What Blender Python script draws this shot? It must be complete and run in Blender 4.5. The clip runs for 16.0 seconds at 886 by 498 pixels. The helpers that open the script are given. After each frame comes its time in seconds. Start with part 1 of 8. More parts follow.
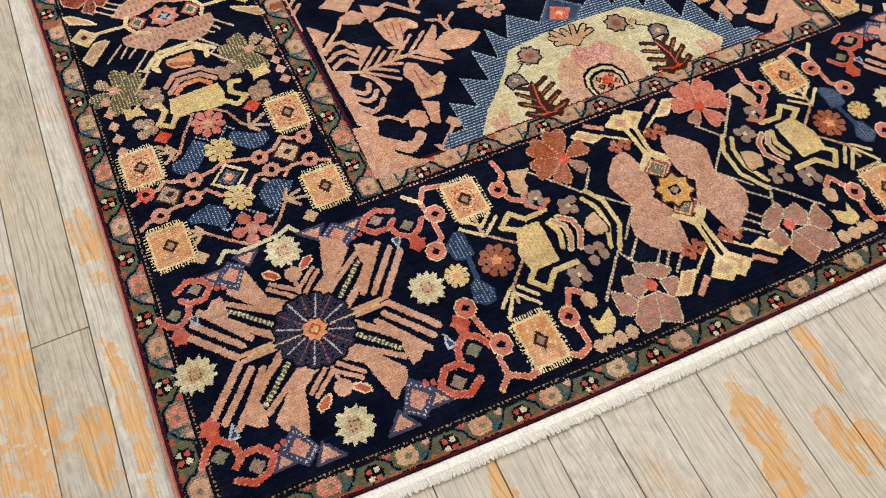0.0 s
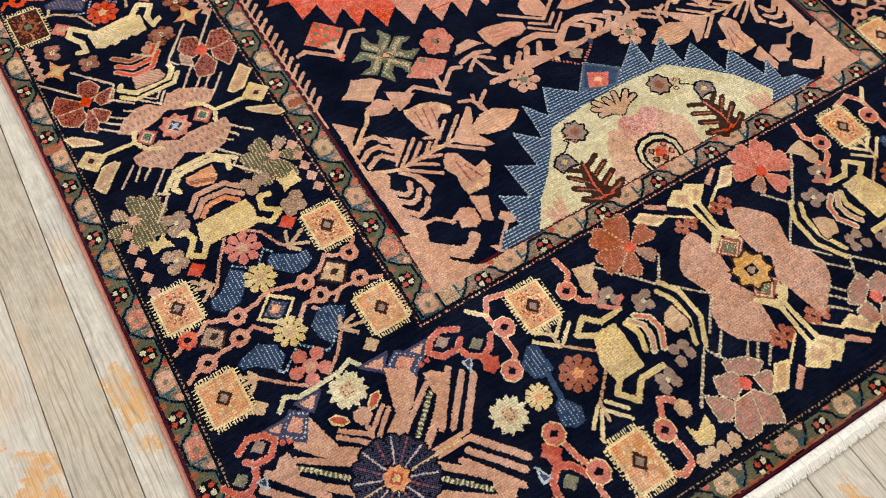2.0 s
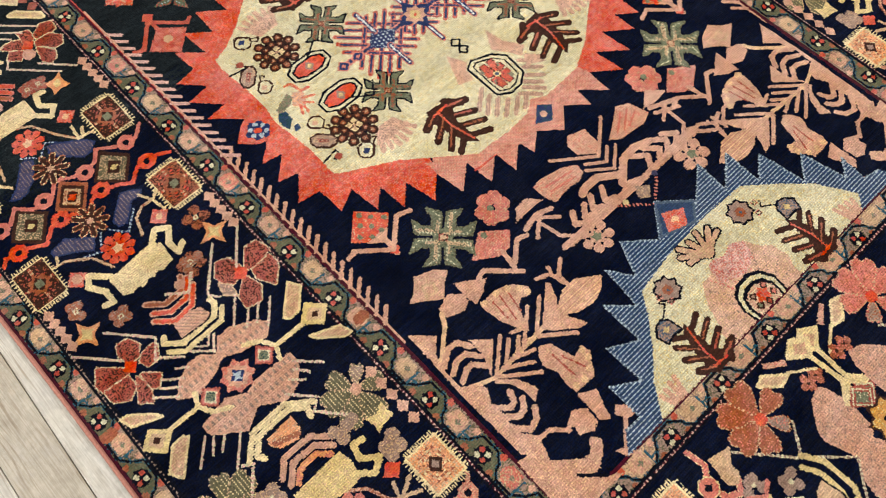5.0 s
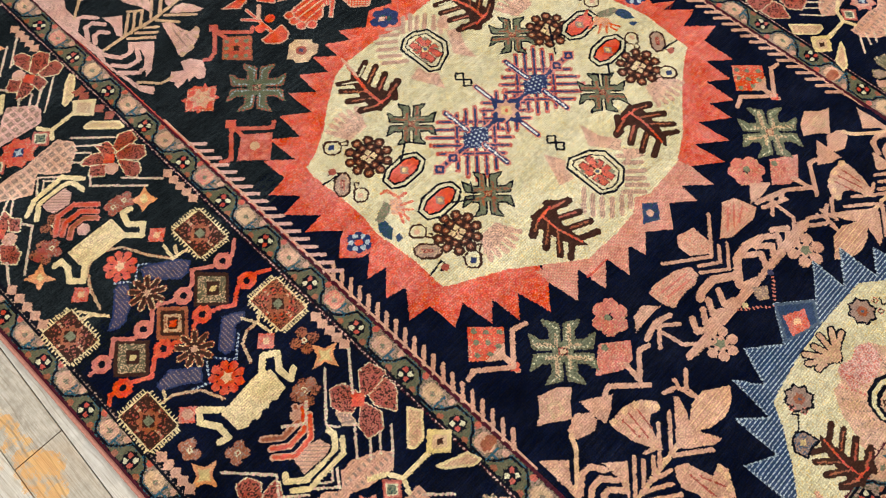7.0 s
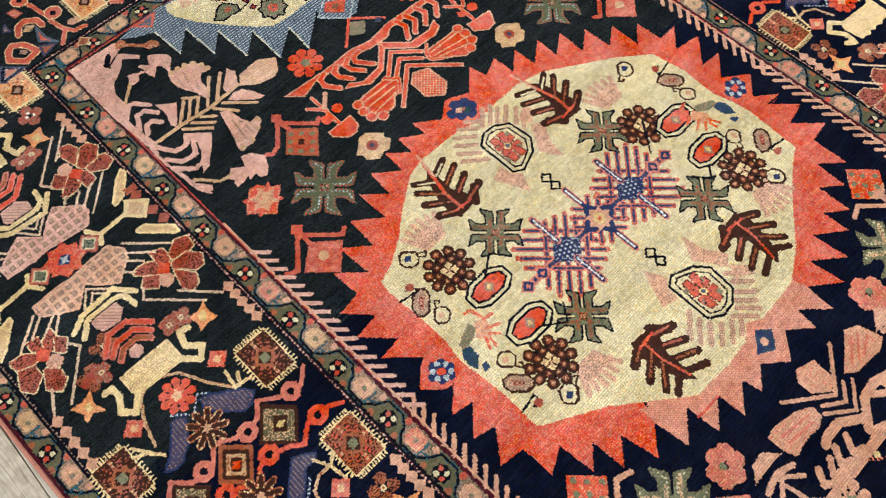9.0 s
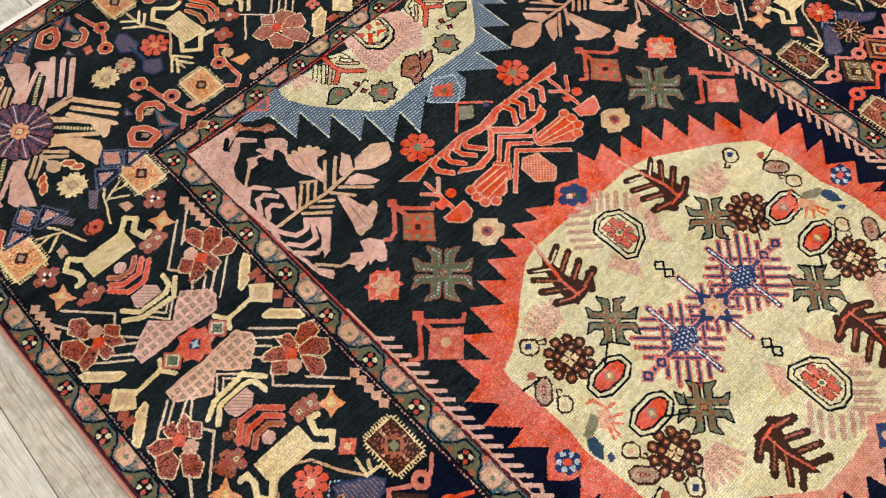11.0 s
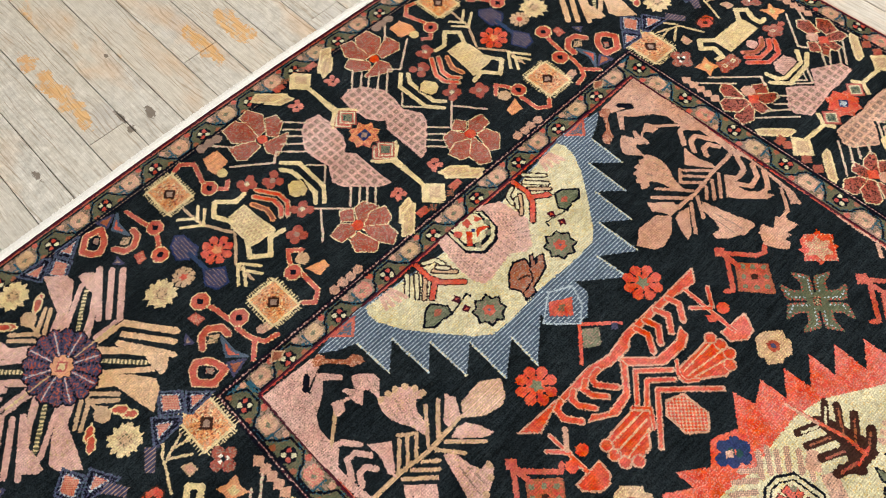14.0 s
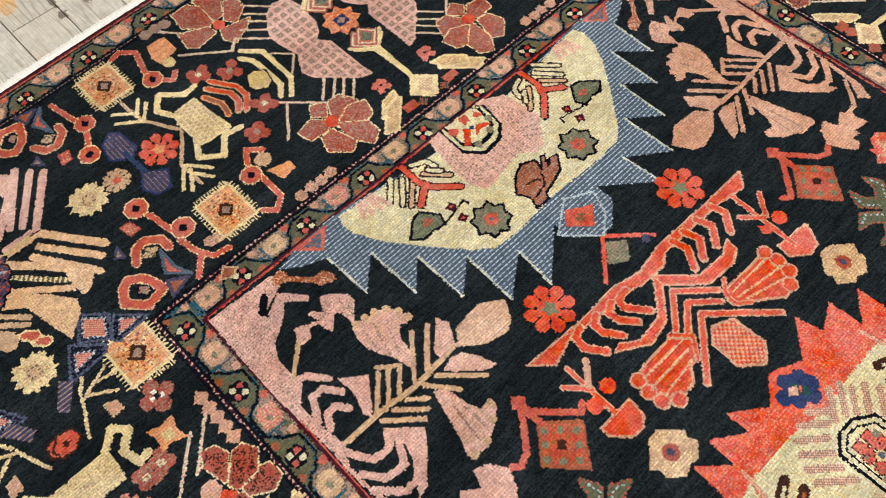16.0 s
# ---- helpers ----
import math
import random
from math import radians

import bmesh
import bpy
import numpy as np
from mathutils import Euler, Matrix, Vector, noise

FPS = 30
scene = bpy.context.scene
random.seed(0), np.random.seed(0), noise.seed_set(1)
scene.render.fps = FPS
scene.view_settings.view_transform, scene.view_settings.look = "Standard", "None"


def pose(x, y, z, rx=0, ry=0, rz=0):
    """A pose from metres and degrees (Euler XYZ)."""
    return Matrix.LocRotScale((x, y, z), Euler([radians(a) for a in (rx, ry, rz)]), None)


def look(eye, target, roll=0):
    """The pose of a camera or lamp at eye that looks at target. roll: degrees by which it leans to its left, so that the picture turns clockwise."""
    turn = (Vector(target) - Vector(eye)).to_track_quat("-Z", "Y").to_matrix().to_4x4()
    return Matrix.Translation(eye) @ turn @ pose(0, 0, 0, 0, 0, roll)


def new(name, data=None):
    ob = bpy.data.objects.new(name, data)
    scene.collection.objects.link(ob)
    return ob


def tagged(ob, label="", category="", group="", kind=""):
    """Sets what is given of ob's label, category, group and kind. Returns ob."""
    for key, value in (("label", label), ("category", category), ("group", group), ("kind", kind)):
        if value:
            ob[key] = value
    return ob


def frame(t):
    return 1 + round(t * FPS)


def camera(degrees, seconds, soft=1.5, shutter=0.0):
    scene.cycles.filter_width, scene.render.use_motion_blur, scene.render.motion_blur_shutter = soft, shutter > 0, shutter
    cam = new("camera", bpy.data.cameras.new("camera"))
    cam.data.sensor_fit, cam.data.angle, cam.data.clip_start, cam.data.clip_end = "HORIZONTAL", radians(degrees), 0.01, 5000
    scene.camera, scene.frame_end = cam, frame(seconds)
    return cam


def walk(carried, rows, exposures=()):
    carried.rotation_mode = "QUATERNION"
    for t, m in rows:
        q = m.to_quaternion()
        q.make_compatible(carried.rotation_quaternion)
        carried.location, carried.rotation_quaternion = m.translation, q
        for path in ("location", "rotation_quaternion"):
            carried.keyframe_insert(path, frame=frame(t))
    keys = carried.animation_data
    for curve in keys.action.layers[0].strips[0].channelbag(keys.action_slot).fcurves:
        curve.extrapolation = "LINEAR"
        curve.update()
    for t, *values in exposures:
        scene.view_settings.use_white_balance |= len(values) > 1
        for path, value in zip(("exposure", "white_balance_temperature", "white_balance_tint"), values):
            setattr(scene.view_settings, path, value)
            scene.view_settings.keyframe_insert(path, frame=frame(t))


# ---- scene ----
cam = camera(57.2, 16.0, 0.8)
PATH = [
    (0, (-0.198, -0.562, 0.951), (0.308, 0.28, -0.791), 5.8),
    (0.5, (-0.198, -0.506, 0.93), (0.295, 0.307, -0.83), 5.7),
    (1, (-0.183, -0.434, 0.928), (0.314, 0.36, -0.84), 5.5),
    (1.5, (-0.191, -0.37, 0.937), (0.333, 0.415, -0.827), 5.0),
    (2, (-0.215, -0.333, 0.953), (0.34, 0.438, -0.806), 4.2),
    (2.5, (-0.246, -0.296, 0.976), (0.35, 0.457, -0.778), 3.0),
    (3, (-0.263, -0.249, 0.99), (0.376, 0.488, -0.756), 2.5),
    (3.2, (-0.258, -0.231, 0.992), (0.394, 0.503, -0.75), 2.3),
    (5.3, (-0.138, 0.102, 1.019), (0.431, 0.713, -0.799), -1.0),
    (5.5, (-0.151, 0.133, 1.026), (0.427, 0.739, -0.79), -0.7),
    (6, (-0.188, 0.192, 1.035), (0.409, 0.795, -0.776), -0.5),
    (6.5, (-0.203, 0.236, 1.048), (0.413, 0.843, -0.755), -0.3),
    (7, (-0.171, 0.28, 1.039), (0.449, 0.882, -0.765), -0.2),
    (7.5, (-0.118, 0.337, 1.02), (0.507, 0.945, -0.78), -0.3),
    (8, (-0.087, 0.404, 1.006), (0.537, 1.021, -0.791), -0.5),
    (8.5, (-0.09, 0.449, 0.993), (0.538, 1.074, -0.8), -0.3),
    (9, (-0.114, 0.487, 1.003), (0.51, 1.118, -0.789), -0.4),
    (9.5, (-0.154, 0.538, 1.025), (0.466, 1.177, -0.766), -0.5),
    (9.7, (-0.173, 0.568, 1.037), (0.44, 1.211, -0.755), -0.9),
    (11.8, (-0.156, 0.662, 1.073), (0.486, 1.39, -0.676), -3.0),
    (12, (-0.126, 0.68, 1.06), (0.512, 1.412, -0.688), -3.4),
    (12.5, (-0.055, 0.747, 1.033), (0.591, 1.482, -0.711), -3.3),
    (13, (-0.025, 0.816, 1.022), (0.621, 1.565, -0.716), -4.0),
    (13.5, (-0.033, 0.916, 1.043), (0.611, 1.669, -0.694), -4.3),
    (14, (-0.01, 0.989, 1.028), (0.63, 1.77, -0.698), -5.5),
    (14.5, (0.052, 1.043, 0.935), (0.694, 1.828, -0.789), -5.7),
    (15, (0.059, 1.053, 0.855), (0.698, 1.827, -0.875), -5.5),
    (15.5, (0.022, 1.046, 0.808), (0.66, 1.801, -0.93), -4.6),
    (16, (-0.006, 1.006, 0.792), (0.629, 1.759, -0.948), -4.4),
]
walk(cam, [(t, look(eye, target, roll)) for t, eye, target, roll in PATH], [(0, -0.05), (2.5, 0.0), (9, 0.04), (12.5, 0.04), (16, 0.07)])

# ---- light ----
world = bpy.data.worlds.new("world")
scene.world = world
world.use_nodes = True
sky = world.node_tree.nodes.new("ShaderNodeTexSky")
sky.sky_type, sky.sun_disc = "NISHITA", False
sky.sun_elevation, sky.sun_rotation = radians(35), radians(300)
world.node_tree.links.new(sky.outputs[0], world.node_tree.nodes["Background"].inputs[0])
world.node_tree.nodes["Background"].inputs[1].default_value = 0.1


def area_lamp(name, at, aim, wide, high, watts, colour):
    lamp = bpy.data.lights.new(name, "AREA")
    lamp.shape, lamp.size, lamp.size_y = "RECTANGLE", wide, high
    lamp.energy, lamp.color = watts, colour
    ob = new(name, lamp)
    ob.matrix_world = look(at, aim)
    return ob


# Added side light in an assumed wall opening; no window is known.
area_lamp("added_side_light", (-1.62, 1.2, 1.55), (0.4, 1.0, 0.3), 1.9, 1.3, 26, (0.85, 0.95, 1.0))
# Two added overhead fills, the second stronger to lift the right side; no fixtures.
area_lamp("overhead_fill", (0.25, -0.2, 2.52), (0.25, -0.2, 0), 1.2, 1.2, 26, (0.935, 0.955, 1.0))
area_lamp("overhead_fill", (1.7, 1.3, 2.52), (1.7, 1.3, 0), 1.2, 1.2, 50, (0.93, 0.95, 1.0))


# ---- materials ----
def linear(r, g, b):
    return [(c / 255 / 12.92) if c < 10 else ((c / 255 + 0.055) / 1.055) ** 2.4 for c in (r, g, b)] + [1.0]


def node_material(name, rough, specular=0.5):
    m = bpy.data.materials.new(name)
    m.use_nodes = True
    b = m.node_tree.nodes["Principled BSDF"]
    b.inputs["Roughness"].default_value = rough
    b.inputs["Specular IOR Level"].default_value = specular
    return m, m.node_tree.nodes, m.node_tree.links, b


def add(nodes, kind, **values):
    n = nodes.new("ShaderNode" + kind)
    for key, v in values.items():
        n.inputs[key.replace("_", " ")].default_value = v
    return n


def maths(nodes, links, op, a, b=None, clamp=False):
    n = nodes.new("ShaderNodeMath")
    n.operation, n.use_clamp = op, clamp
    for i, v in enumerate((a, b)):
        if v is None:
            continue
        if isinstance(v, (int, float)):
            n.inputs[i].default_value = v
        else:
            links.new(v, n.inputs[i])
    return n.outputs[0]


def blend(nodes, links, mode, fac, a, b):
    n = nodes.new("ShaderNodeMix")
    n.data_type, n.blend_type = "RGBA", mode
    for i, v in ((0, fac), (6, a), (7, b)):
        if isinstance(v, (int, float, list, tuple)):
            n.inputs[i].default_value = v
        else:
            links.new(v, n.inputs[i])
    return n.outputs[2]


def spread(nodes, links, value, lo, hi, to_lo=0.0, to_hi=1.0):
    n = nodes.new("ShaderNodeMapRange")
    for i, v in enumerate((lo, hi, to_lo, to_hi)):
        n.inputs[i + 1].default_value = v
    links.new(value, n.inputs[0])
    return n.outputs[0]


KNOT = 1.6      # one knot of the rug, millimetres


def wool(name, colour, vary=0.22, abrash=0.25, brushed=0.12, smudge=0.1):
    """Hand-spun wool pile: every knot takes the dye a little differently, and the dye lots change along the length."""
    m, nodes, links, b = node_material(name, 0.95, 0.04)
    at = nodes.new("ShaderNodeTexCoord").outputs["Object"]
    snap = nodes.new("ShaderNodeVectorMath")
    snap.operation = "SNAP"
    links.new(at, snap.inputs[0])
    snap.inputs[1].default_value = (KNOT / 1000, KNOT / 1000, 1)
    single = nodes.new("ShaderNodeTexWhiteNoise")
    links.new(snap.outputs[0], single.inputs[0])
    squash = nodes.new("ShaderNodeMapping")
    squash.inputs["Scale"].default_value = (1.2, 14, 1)
    links.new(at, squash.inputs[0])
    lots = add(nodes, "TexNoise", Scale=1.0, Detail=3.0, Roughness=0.6)
    links.new(squash.outputs[0], lots.inputs["Vector"])
    fuzz = add(nodes, "TexNoise", Scale=900.0, Detail=2.0)
    links.new(at, fuzz.inputs["Vector"])
    worn = add(nodes, "TexNoise", Scale=18.0, Detail=4.0, Roughness=0.65)
    links.new(at, worn.inputs["Vector"])
    one = spread(nodes, links, single.outputs[0], 0, 1, 1 - vary, 1 + vary)
    two = spread(nodes, links, lots.outputs[0], 0.3, 0.7, 1 - abrash, 1 + abrash)
    three = spread(nodes, links, worn.outputs[0], 0.3, 0.7, 1 - smudge, 1 + smudge)
    four = spread(nodes, links, fuzz.outputs[0], 0.3, 0.7, 0.82, 1.18)
    comb = nodes.new("ShaderNodeMapping")
    comb.inputs["Scale"].default_value = (22, 230, 1)
    comb.inputs["Rotation"].default_value = (0, 0, radians(4))
    links.new(at, comb.inputs[0])
    streak = add(nodes, "TexNoise", Scale=1.0, Detail=3.0, Roughness=0.7)
    links.new(comb.outputs[0], streak.inputs["Vector"])
    five = spread(nodes, links, streak.outputs[0], 0.3, 0.7, 1 - brushed, 1 + brushed)
    value = maths(nodes, links, "MULTIPLY", maths(nodes, links, "MULTIPLY", one, two), maths(nodes, links, "MULTIPLY", three, four))
    value = maths(nodes, links, "MULTIPLY", value, five)
    split = nodes.new("ShaderNodeSeparateXYZ")
    links.new(at, split.inputs[0])
    rows = maths(nodes, links, "SINE", maths(nodes, links, "MULTIPLY", split.outputs[1], 2 * math.pi / (2 * KNOT / 1000)))
    warps = maths(nodes, links, "SINE", maths(nodes, links, "MULTIPLY", split.outputs[0], 2 * math.pi / (2 * KNOT / 1000)))
    ribs = maths(nodes, links, "ADD", maths(nodes, links, "MULTIPLY", rows, 0.65), maths(nodes, links, "MULTIPLY", warps, 0.35))
    value = maths(nodes, links, "MULTIPLY", value, spread(nodes, links, ribs, -1, 1, 0.84, 1.16))
    mottle = add(nodes, "TexNoise", Scale=130.0, Detail=2.0, Roughness=0.6)
    links.new(at, mottle.inputs["Vector"])
    value = maths(nodes, links, "MULTIPLY", value, spread(nodes, links, mottle.outputs[0], 0.3, 0.7, 0.84, 1.16))
    tone = nodes.new("ShaderNodeHueSaturation")
    tone.inputs["Color"].default_value = linear(*colour)
    links.new(value, tone.inputs["Value"])
    links.new(spread(nodes, links, worn.outputs[0], 0.3, 0.7, 1.12, 0.88), tone.inputs["Saturation"])
    links.new(spread(nodes, links, mottle.outputs["Color"], 0.3, 0.7, 0.488, 0.512), tone.inputs["Hue"])
    links.new(tone.outputs[0], b.inputs["Base Color"])
    bump = add(nodes, "Bump", Strength=0.5, Distance=0.0012)
    links.new(maths(nodes, links, "ADD", fuzz.outputs[0], maths(nodes, links, "MULTIPLY", ribs, 0.4)), bump.inputs["Height"])
    links.new(bump.outputs[0], b.inputs["Normal"])
    b.inputs["Sheen Weight"].default_value = 0.02
    b.inputs["Sheen Roughness"].default_value = 0.35
    return m


DYES = dict(
    navy=(6, 12, 31), black=(27, 32, 34), salmon=(187, 141, 117), coral=(192, 80, 59), rose=(186, 110, 95),
    mauve=(194, 151, 137), cream=(193, 182, 147), gold=(196, 170, 116), tan=(183, 149, 116), brown=(56, 34, 27),
    sage=(108, 109, 86), teal=(36, 64, 62), blue=(46, 62, 88), pale_blue=(156, 166, 170), taupe=(142, 116, 101),
    rust=(144, 84, 60), tile=(176, 86, 70), slate=(74, 86, 100), moss=(82, 88, 66), petrol=(44, 80, 94), purple=(64, 62, 84), orange=(204, 138, 94), white=(222, 216, 202), maroon=(66, 22, 32), madder=(168, 72, 58),
    olive=(92, 86, 64), brick=(150, 76, 62), ghost=(194, 152, 128), indigo=(40, 50, 84), straw=(206, 182, 136), dusk=(14, 15, 23), soot=(17, 21, 23), peach=(204, 164, 126), ochre=(186, 134, 66))
NAMES = list(DYES)
# Deep dyes: stronger blotches for uneven dye and pile sheen put into the colour.
DEEP = ("navy", "black", "dusk", "soot")
WOOL = [wool("wool_" + n, c, 0.34, 0.3, 0.55, 0.34) if n in DEEP else wool("wool_" + n, c, 0.23, 0.16) for n, c in DYES.items()]


def plank_wood(name, light, dull, warm):
    """Old softwood boards: thin grey-white paint over grain, cracks and knots, with patches of ochre left on some."""
    m, nodes, links, b = node_material(name, 0.55, 0.3)
    own = nodes.new("ShaderNodeObjectInfo").outputs["Random"]
    at = nodes.new("ShaderNodeNewGeometry").outputs["Position"]
    shift = nodes.new("ShaderNodeCombineXYZ")
    links.new(maths(nodes, links, "MULTIPLY", own, 37.0), shift.inputs[1])
    links.new(maths(nodes, links, "MULTIPLY", own, 11.0), shift.inputs[2])
    moved = nodes.new("ShaderNodeVectorMath")
    links.new(at, moved.inputs[0])
    links.new(shift.outputs[0], moved.inputs[1])

    def along(stretch, **values):
        run = nodes.new("ShaderNodeMapping")
        run.inputs["Scale"].default_value = (1, stretch, 1)
        links.new(moved.outputs[0], run.inputs[0])
        n = add(nodes, "TexNoise", **values)
        links.new(run.outputs[0], n.inputs["Vector"])
        return n.outputs[0]

    grain = along(0.035, Scale=520.0, Detail=5.0, Roughness=0.62, Distortion=0.15)
    broad = along(0.12, Scale=45.0, Detail=4.0, Roughness=0.6, Distortion=1.2)
    cracks = along(0.03, Scale=150.0, Detail=4.0, Roughness=0.6, Distortion=0.1)
    blot = along(0.5, Scale=7.0, Detail=5.0, Roughness=0.62, Distortion=0.4)
    speck = along(0.7, Scale=70.0, Detail=5.0, Roughness=0.72)
    swirl = nodes.new("ShaderNodeMapping")
    swirl.inputs["Scale"].default_value = (1, 0.22, 1)
    links.new(moved.outputs[0], swirl.inputs[0])
    figure = add(nodes, "TexWave", Scale=40.0, Distortion=14.0, Detail=2.0, Detail_Scale=0.7)
    links.new(swirl.outputs[0], figure.inputs["Vector"])
    knots = add(nodes, "TexVoronoi", Scale=4.5)
    links.new(swirl.outputs[0], knots.inputs["Vector"])
    paint = blend(nodes, links, "MIX", spread(nodes, links, speck, 0.36, 0.66), linear(*[v - 42 for v in light]), linear(*light))
    paint = blend(nodes, links, "MIX", spread(nodes, links, own, 0, 1, 0.0, 0.75), paint, linear(*dull))
    paint = blend(nodes, links, "MIX", spread(nodes, links, blot, 0.45, 0.7, 0.0, 0.5), paint, linear(212, 200, 179))
    haze = along(0.45, Scale=8.0, Detail=4.0, Roughness=0.6, Distortion=0.3)
    paint = blend(nodes, links, "MIX", spread(nodes, links, haze, 0.56, 0.72, 0.0, warm), paint, linear(214, 164, 108))
    cool = along(0.6, Scale=9.0, Detail=5.0, Roughness=0.65, Distortion=0.6)
    paint = blend(nodes, links, "MIX", spread(nodes, links, cool, 0.55, 0.68, 0.0, 0.5), paint, linear(190, 184, 178))
    bare = blend(nodes, links, "MIX", spread(nodes, links, broad, 0.35, 0.65), linear(214, 148, 66), linear(226, 172, 92))
    # ochre patches: some stand alone in the floor, the rest follow the wear of each board
    worn = spread(nodes, links, blot, 0.66, 0.71)
    ragged = add(nodes, "TexNoise", Scale=20.0, Detail=6.0, Roughness=0.72)
    links.new(at, ragged.inputs["Vector"])
    for x, y, rx, ry in PATCHES:
        local = nodes.new("ShaderNodeMapping")
        local.inputs["Location"].default_value = (-x / rx, -y / ry, 0)
        local.inputs["Scale"].default_value = (1 / rx, 1 / ry, 0)
        links.new(at, local.inputs[0])
        far = nodes.new("ShaderNodeVectorMath")
        far.operation = "LENGTH"
        links.new(local.outputs[0], far.inputs[0])
        reach = maths(nodes, links, "ADD", far.outputs["Value"], spread(nodes, links, ragged.outputs[0], 0.3, 0.7, -0.8, 0.8))
        worn = maths(nodes, links, "MAXIMUM", worn, spread(nodes, links, reach, 1.08, 0.9))
    worn = maths(nodes, links, "MULTIPLY", worn, spread(nodes, links, speck, 0.38, 0.5, 0.15, 1.0))
    colour = blend(nodes, links, "MIX", maths(nodes, links, "MULTIPLY", worn, 0.76), paint, bare)
    fine = blend(nodes, links, "MIX", spread(nodes, links, grain, 0.34, 0.58), linear(192, 178, 160), linear(255, 255, 255))
    colour = blend(nodes, links, "MULTIPLY", 0.45, colour, fine)
    rings = blend(nodes, links, "MIX", spread(nodes, links, figure.outputs["Fac"], 0.0, 0.3), linear(190, 172, 150), linear(255, 255, 255))
    colour = blend(nodes, links, "MULTIPLY", spread(nodes, links, broad, 0.42, 0.62, 0.0, 0.6), colour, rings)
    split = spread(nodes, links, cracks, 0.29, 0.25)
    colour = blend(nodes, links, "MIX", maths(nodes, links, "MULTIPLY", split, 0.42), colour, linear(92, 76, 60))
    knot = spread(nodes, links, knots.outputs["Distance"], 0.05, 0.02)
    colour = blend(nodes, links, "MIX", maths(nodes, links, "MULTIPLY", knot, 0.6), colour, linear(120, 104, 88))
    for x, y, rx, ry in CHIPS:
        local = nodes.new("ShaderNodeMapping")
        local.inputs["Location"].default_value = (-x / rx, -y / ry, 0)
        local.inputs["Scale"].default_value = (1 / rx, 1 / ry, 0)
        links.new(at, local.inputs[0])
        far = nodes.new("ShaderNodeVectorMath")
        far.operation = "LENGTH"
        links.new(local.outputs[0], far.inputs[0])
        reach = maths(nodes, links, "ADD", far.outputs["Value"], spread(nodes, links, speck, 0.3, 0.7, -0.7, 0.7))
        colour = blend(nodes, links, "MIX", spread(nodes, links, reach, 1.1, 0.9, 0.0, 0.8), colour, linear(96, 80, 66))
    links.new(colour, b.inputs["Base Color"])
    links.new(spread(nodes, links, speck, 0.3, 0.7, 0.45, 0.7), b.inputs["Roughness"])
    bump = add(nodes, "Bump", Strength=0.4, Distance=0.0012)
    links.new(maths(nodes, links, "SUBTRACT", grain, split), bump.inputs["Height"])
    links.new(bump.outputs[0], b.inputs["Normal"])
    return m


# middle and half sizes of the orange patches in the floor
PATCHES = [(-0.475, -0.07, 0.038, 0.15), (-0.40, -0.17, 0.022, 0.06), (-0.345, 0.10, 0.02, 0.055), (-0.357, -0.15, 0.014, 0.09),
           (0.322, -0.49, 0.022, 0.06), (0.308, -0.56, 0.02, 0.04), (0.448, -0.434, 0.012, 0.05), (0.405, -0.54, 0.014, 0.05), (0.442, -0.555, 0.018, 0.035),
           (-0.39, 0.78, 0.022, 0.07), (0.0, -0.44, 0.016, 0.05), (0.126, 2.15, 0.016, 0.11), (0.363, 2.055, 0.013, 0.05), (0.43, 2.05, 0.018, 0.06)]
# dark splintered spots at a board's end beside the far fringe, and knots
CHIPS = [(0.1735, 2.02, 0.0032, 0.02), (0.172, 1.985, 0.006, 0.008), (0.215, 1.994, 0.006, 0.014), (0.231, 2.158, 0.004, 0.006), (0.012, 2.013, 0.005, 0.012)]
WOOD = plank_wood("worn_painted_wood", (225, 219, 208), (203, 193, 178), 0.5)
GREY_WOOD = plank_wood("worn_grey_wood", (203, 193, 177), (188, 175, 156), 0.35)


def plain(name, colour, rough, scale=30.0, depth=0.001, amount=0.12):
    m, nodes, links, b = node_material(name, rough)
    at = nodes.new("ShaderNodeTexCoord").outputs["Object"]
    n = add(nodes, "TexNoise", Scale=scale, Detail=5.0, Roughness=0.65)
    links.new(at, n.inputs["Vector"])
    tone = nodes.new("ShaderNodeHueSaturation")
    tone.inputs["Color"].default_value = linear(*colour)
    links.new(spread(nodes, links, n.outputs[0], 0.3, 0.7, 1 - amount, 1 + amount), tone.inputs["Value"])
    links.new(tone.outputs[0], b.inputs["Base Color"])
    bump = add(nodes, "Bump", Strength=0.3, Distance=depth)
    links.new(n.outputs[0], bump.inputs["Height"])
    links.new(bump.outputs[0], b.inputs["Normal"])
    return m


PLASTER = plain("plaster", (222, 216, 204), 0.9, 12.0)
COTTON = plain("cotton", (240, 235, 226), 0.95, 400.0, 0.0006, 0.15)
BACKING = plain("cotton_warp", (176, 160, 136), 0.95, 300.0)
SELVEDGE = plain("selvedge_wool", (182, 120, 102), 0.95, 350.0, 0.001, 0.25)
DARK_GAP = plain("subfloor", (52, 42, 34), 0.9)


# ---- building ----
def mesh_of(name, verts, faces, materials, slots=None):
    me = bpy.data.meshes.new(name)
    me.from_pydata([tuple(v) for v in verts], [], [tuple(f) for f in faces])
    for m in materials:
        me.materials.append(m)
    if slots is not None:
        me.polygons.foreach_set("material_index", slots)
    me.update()
    return me


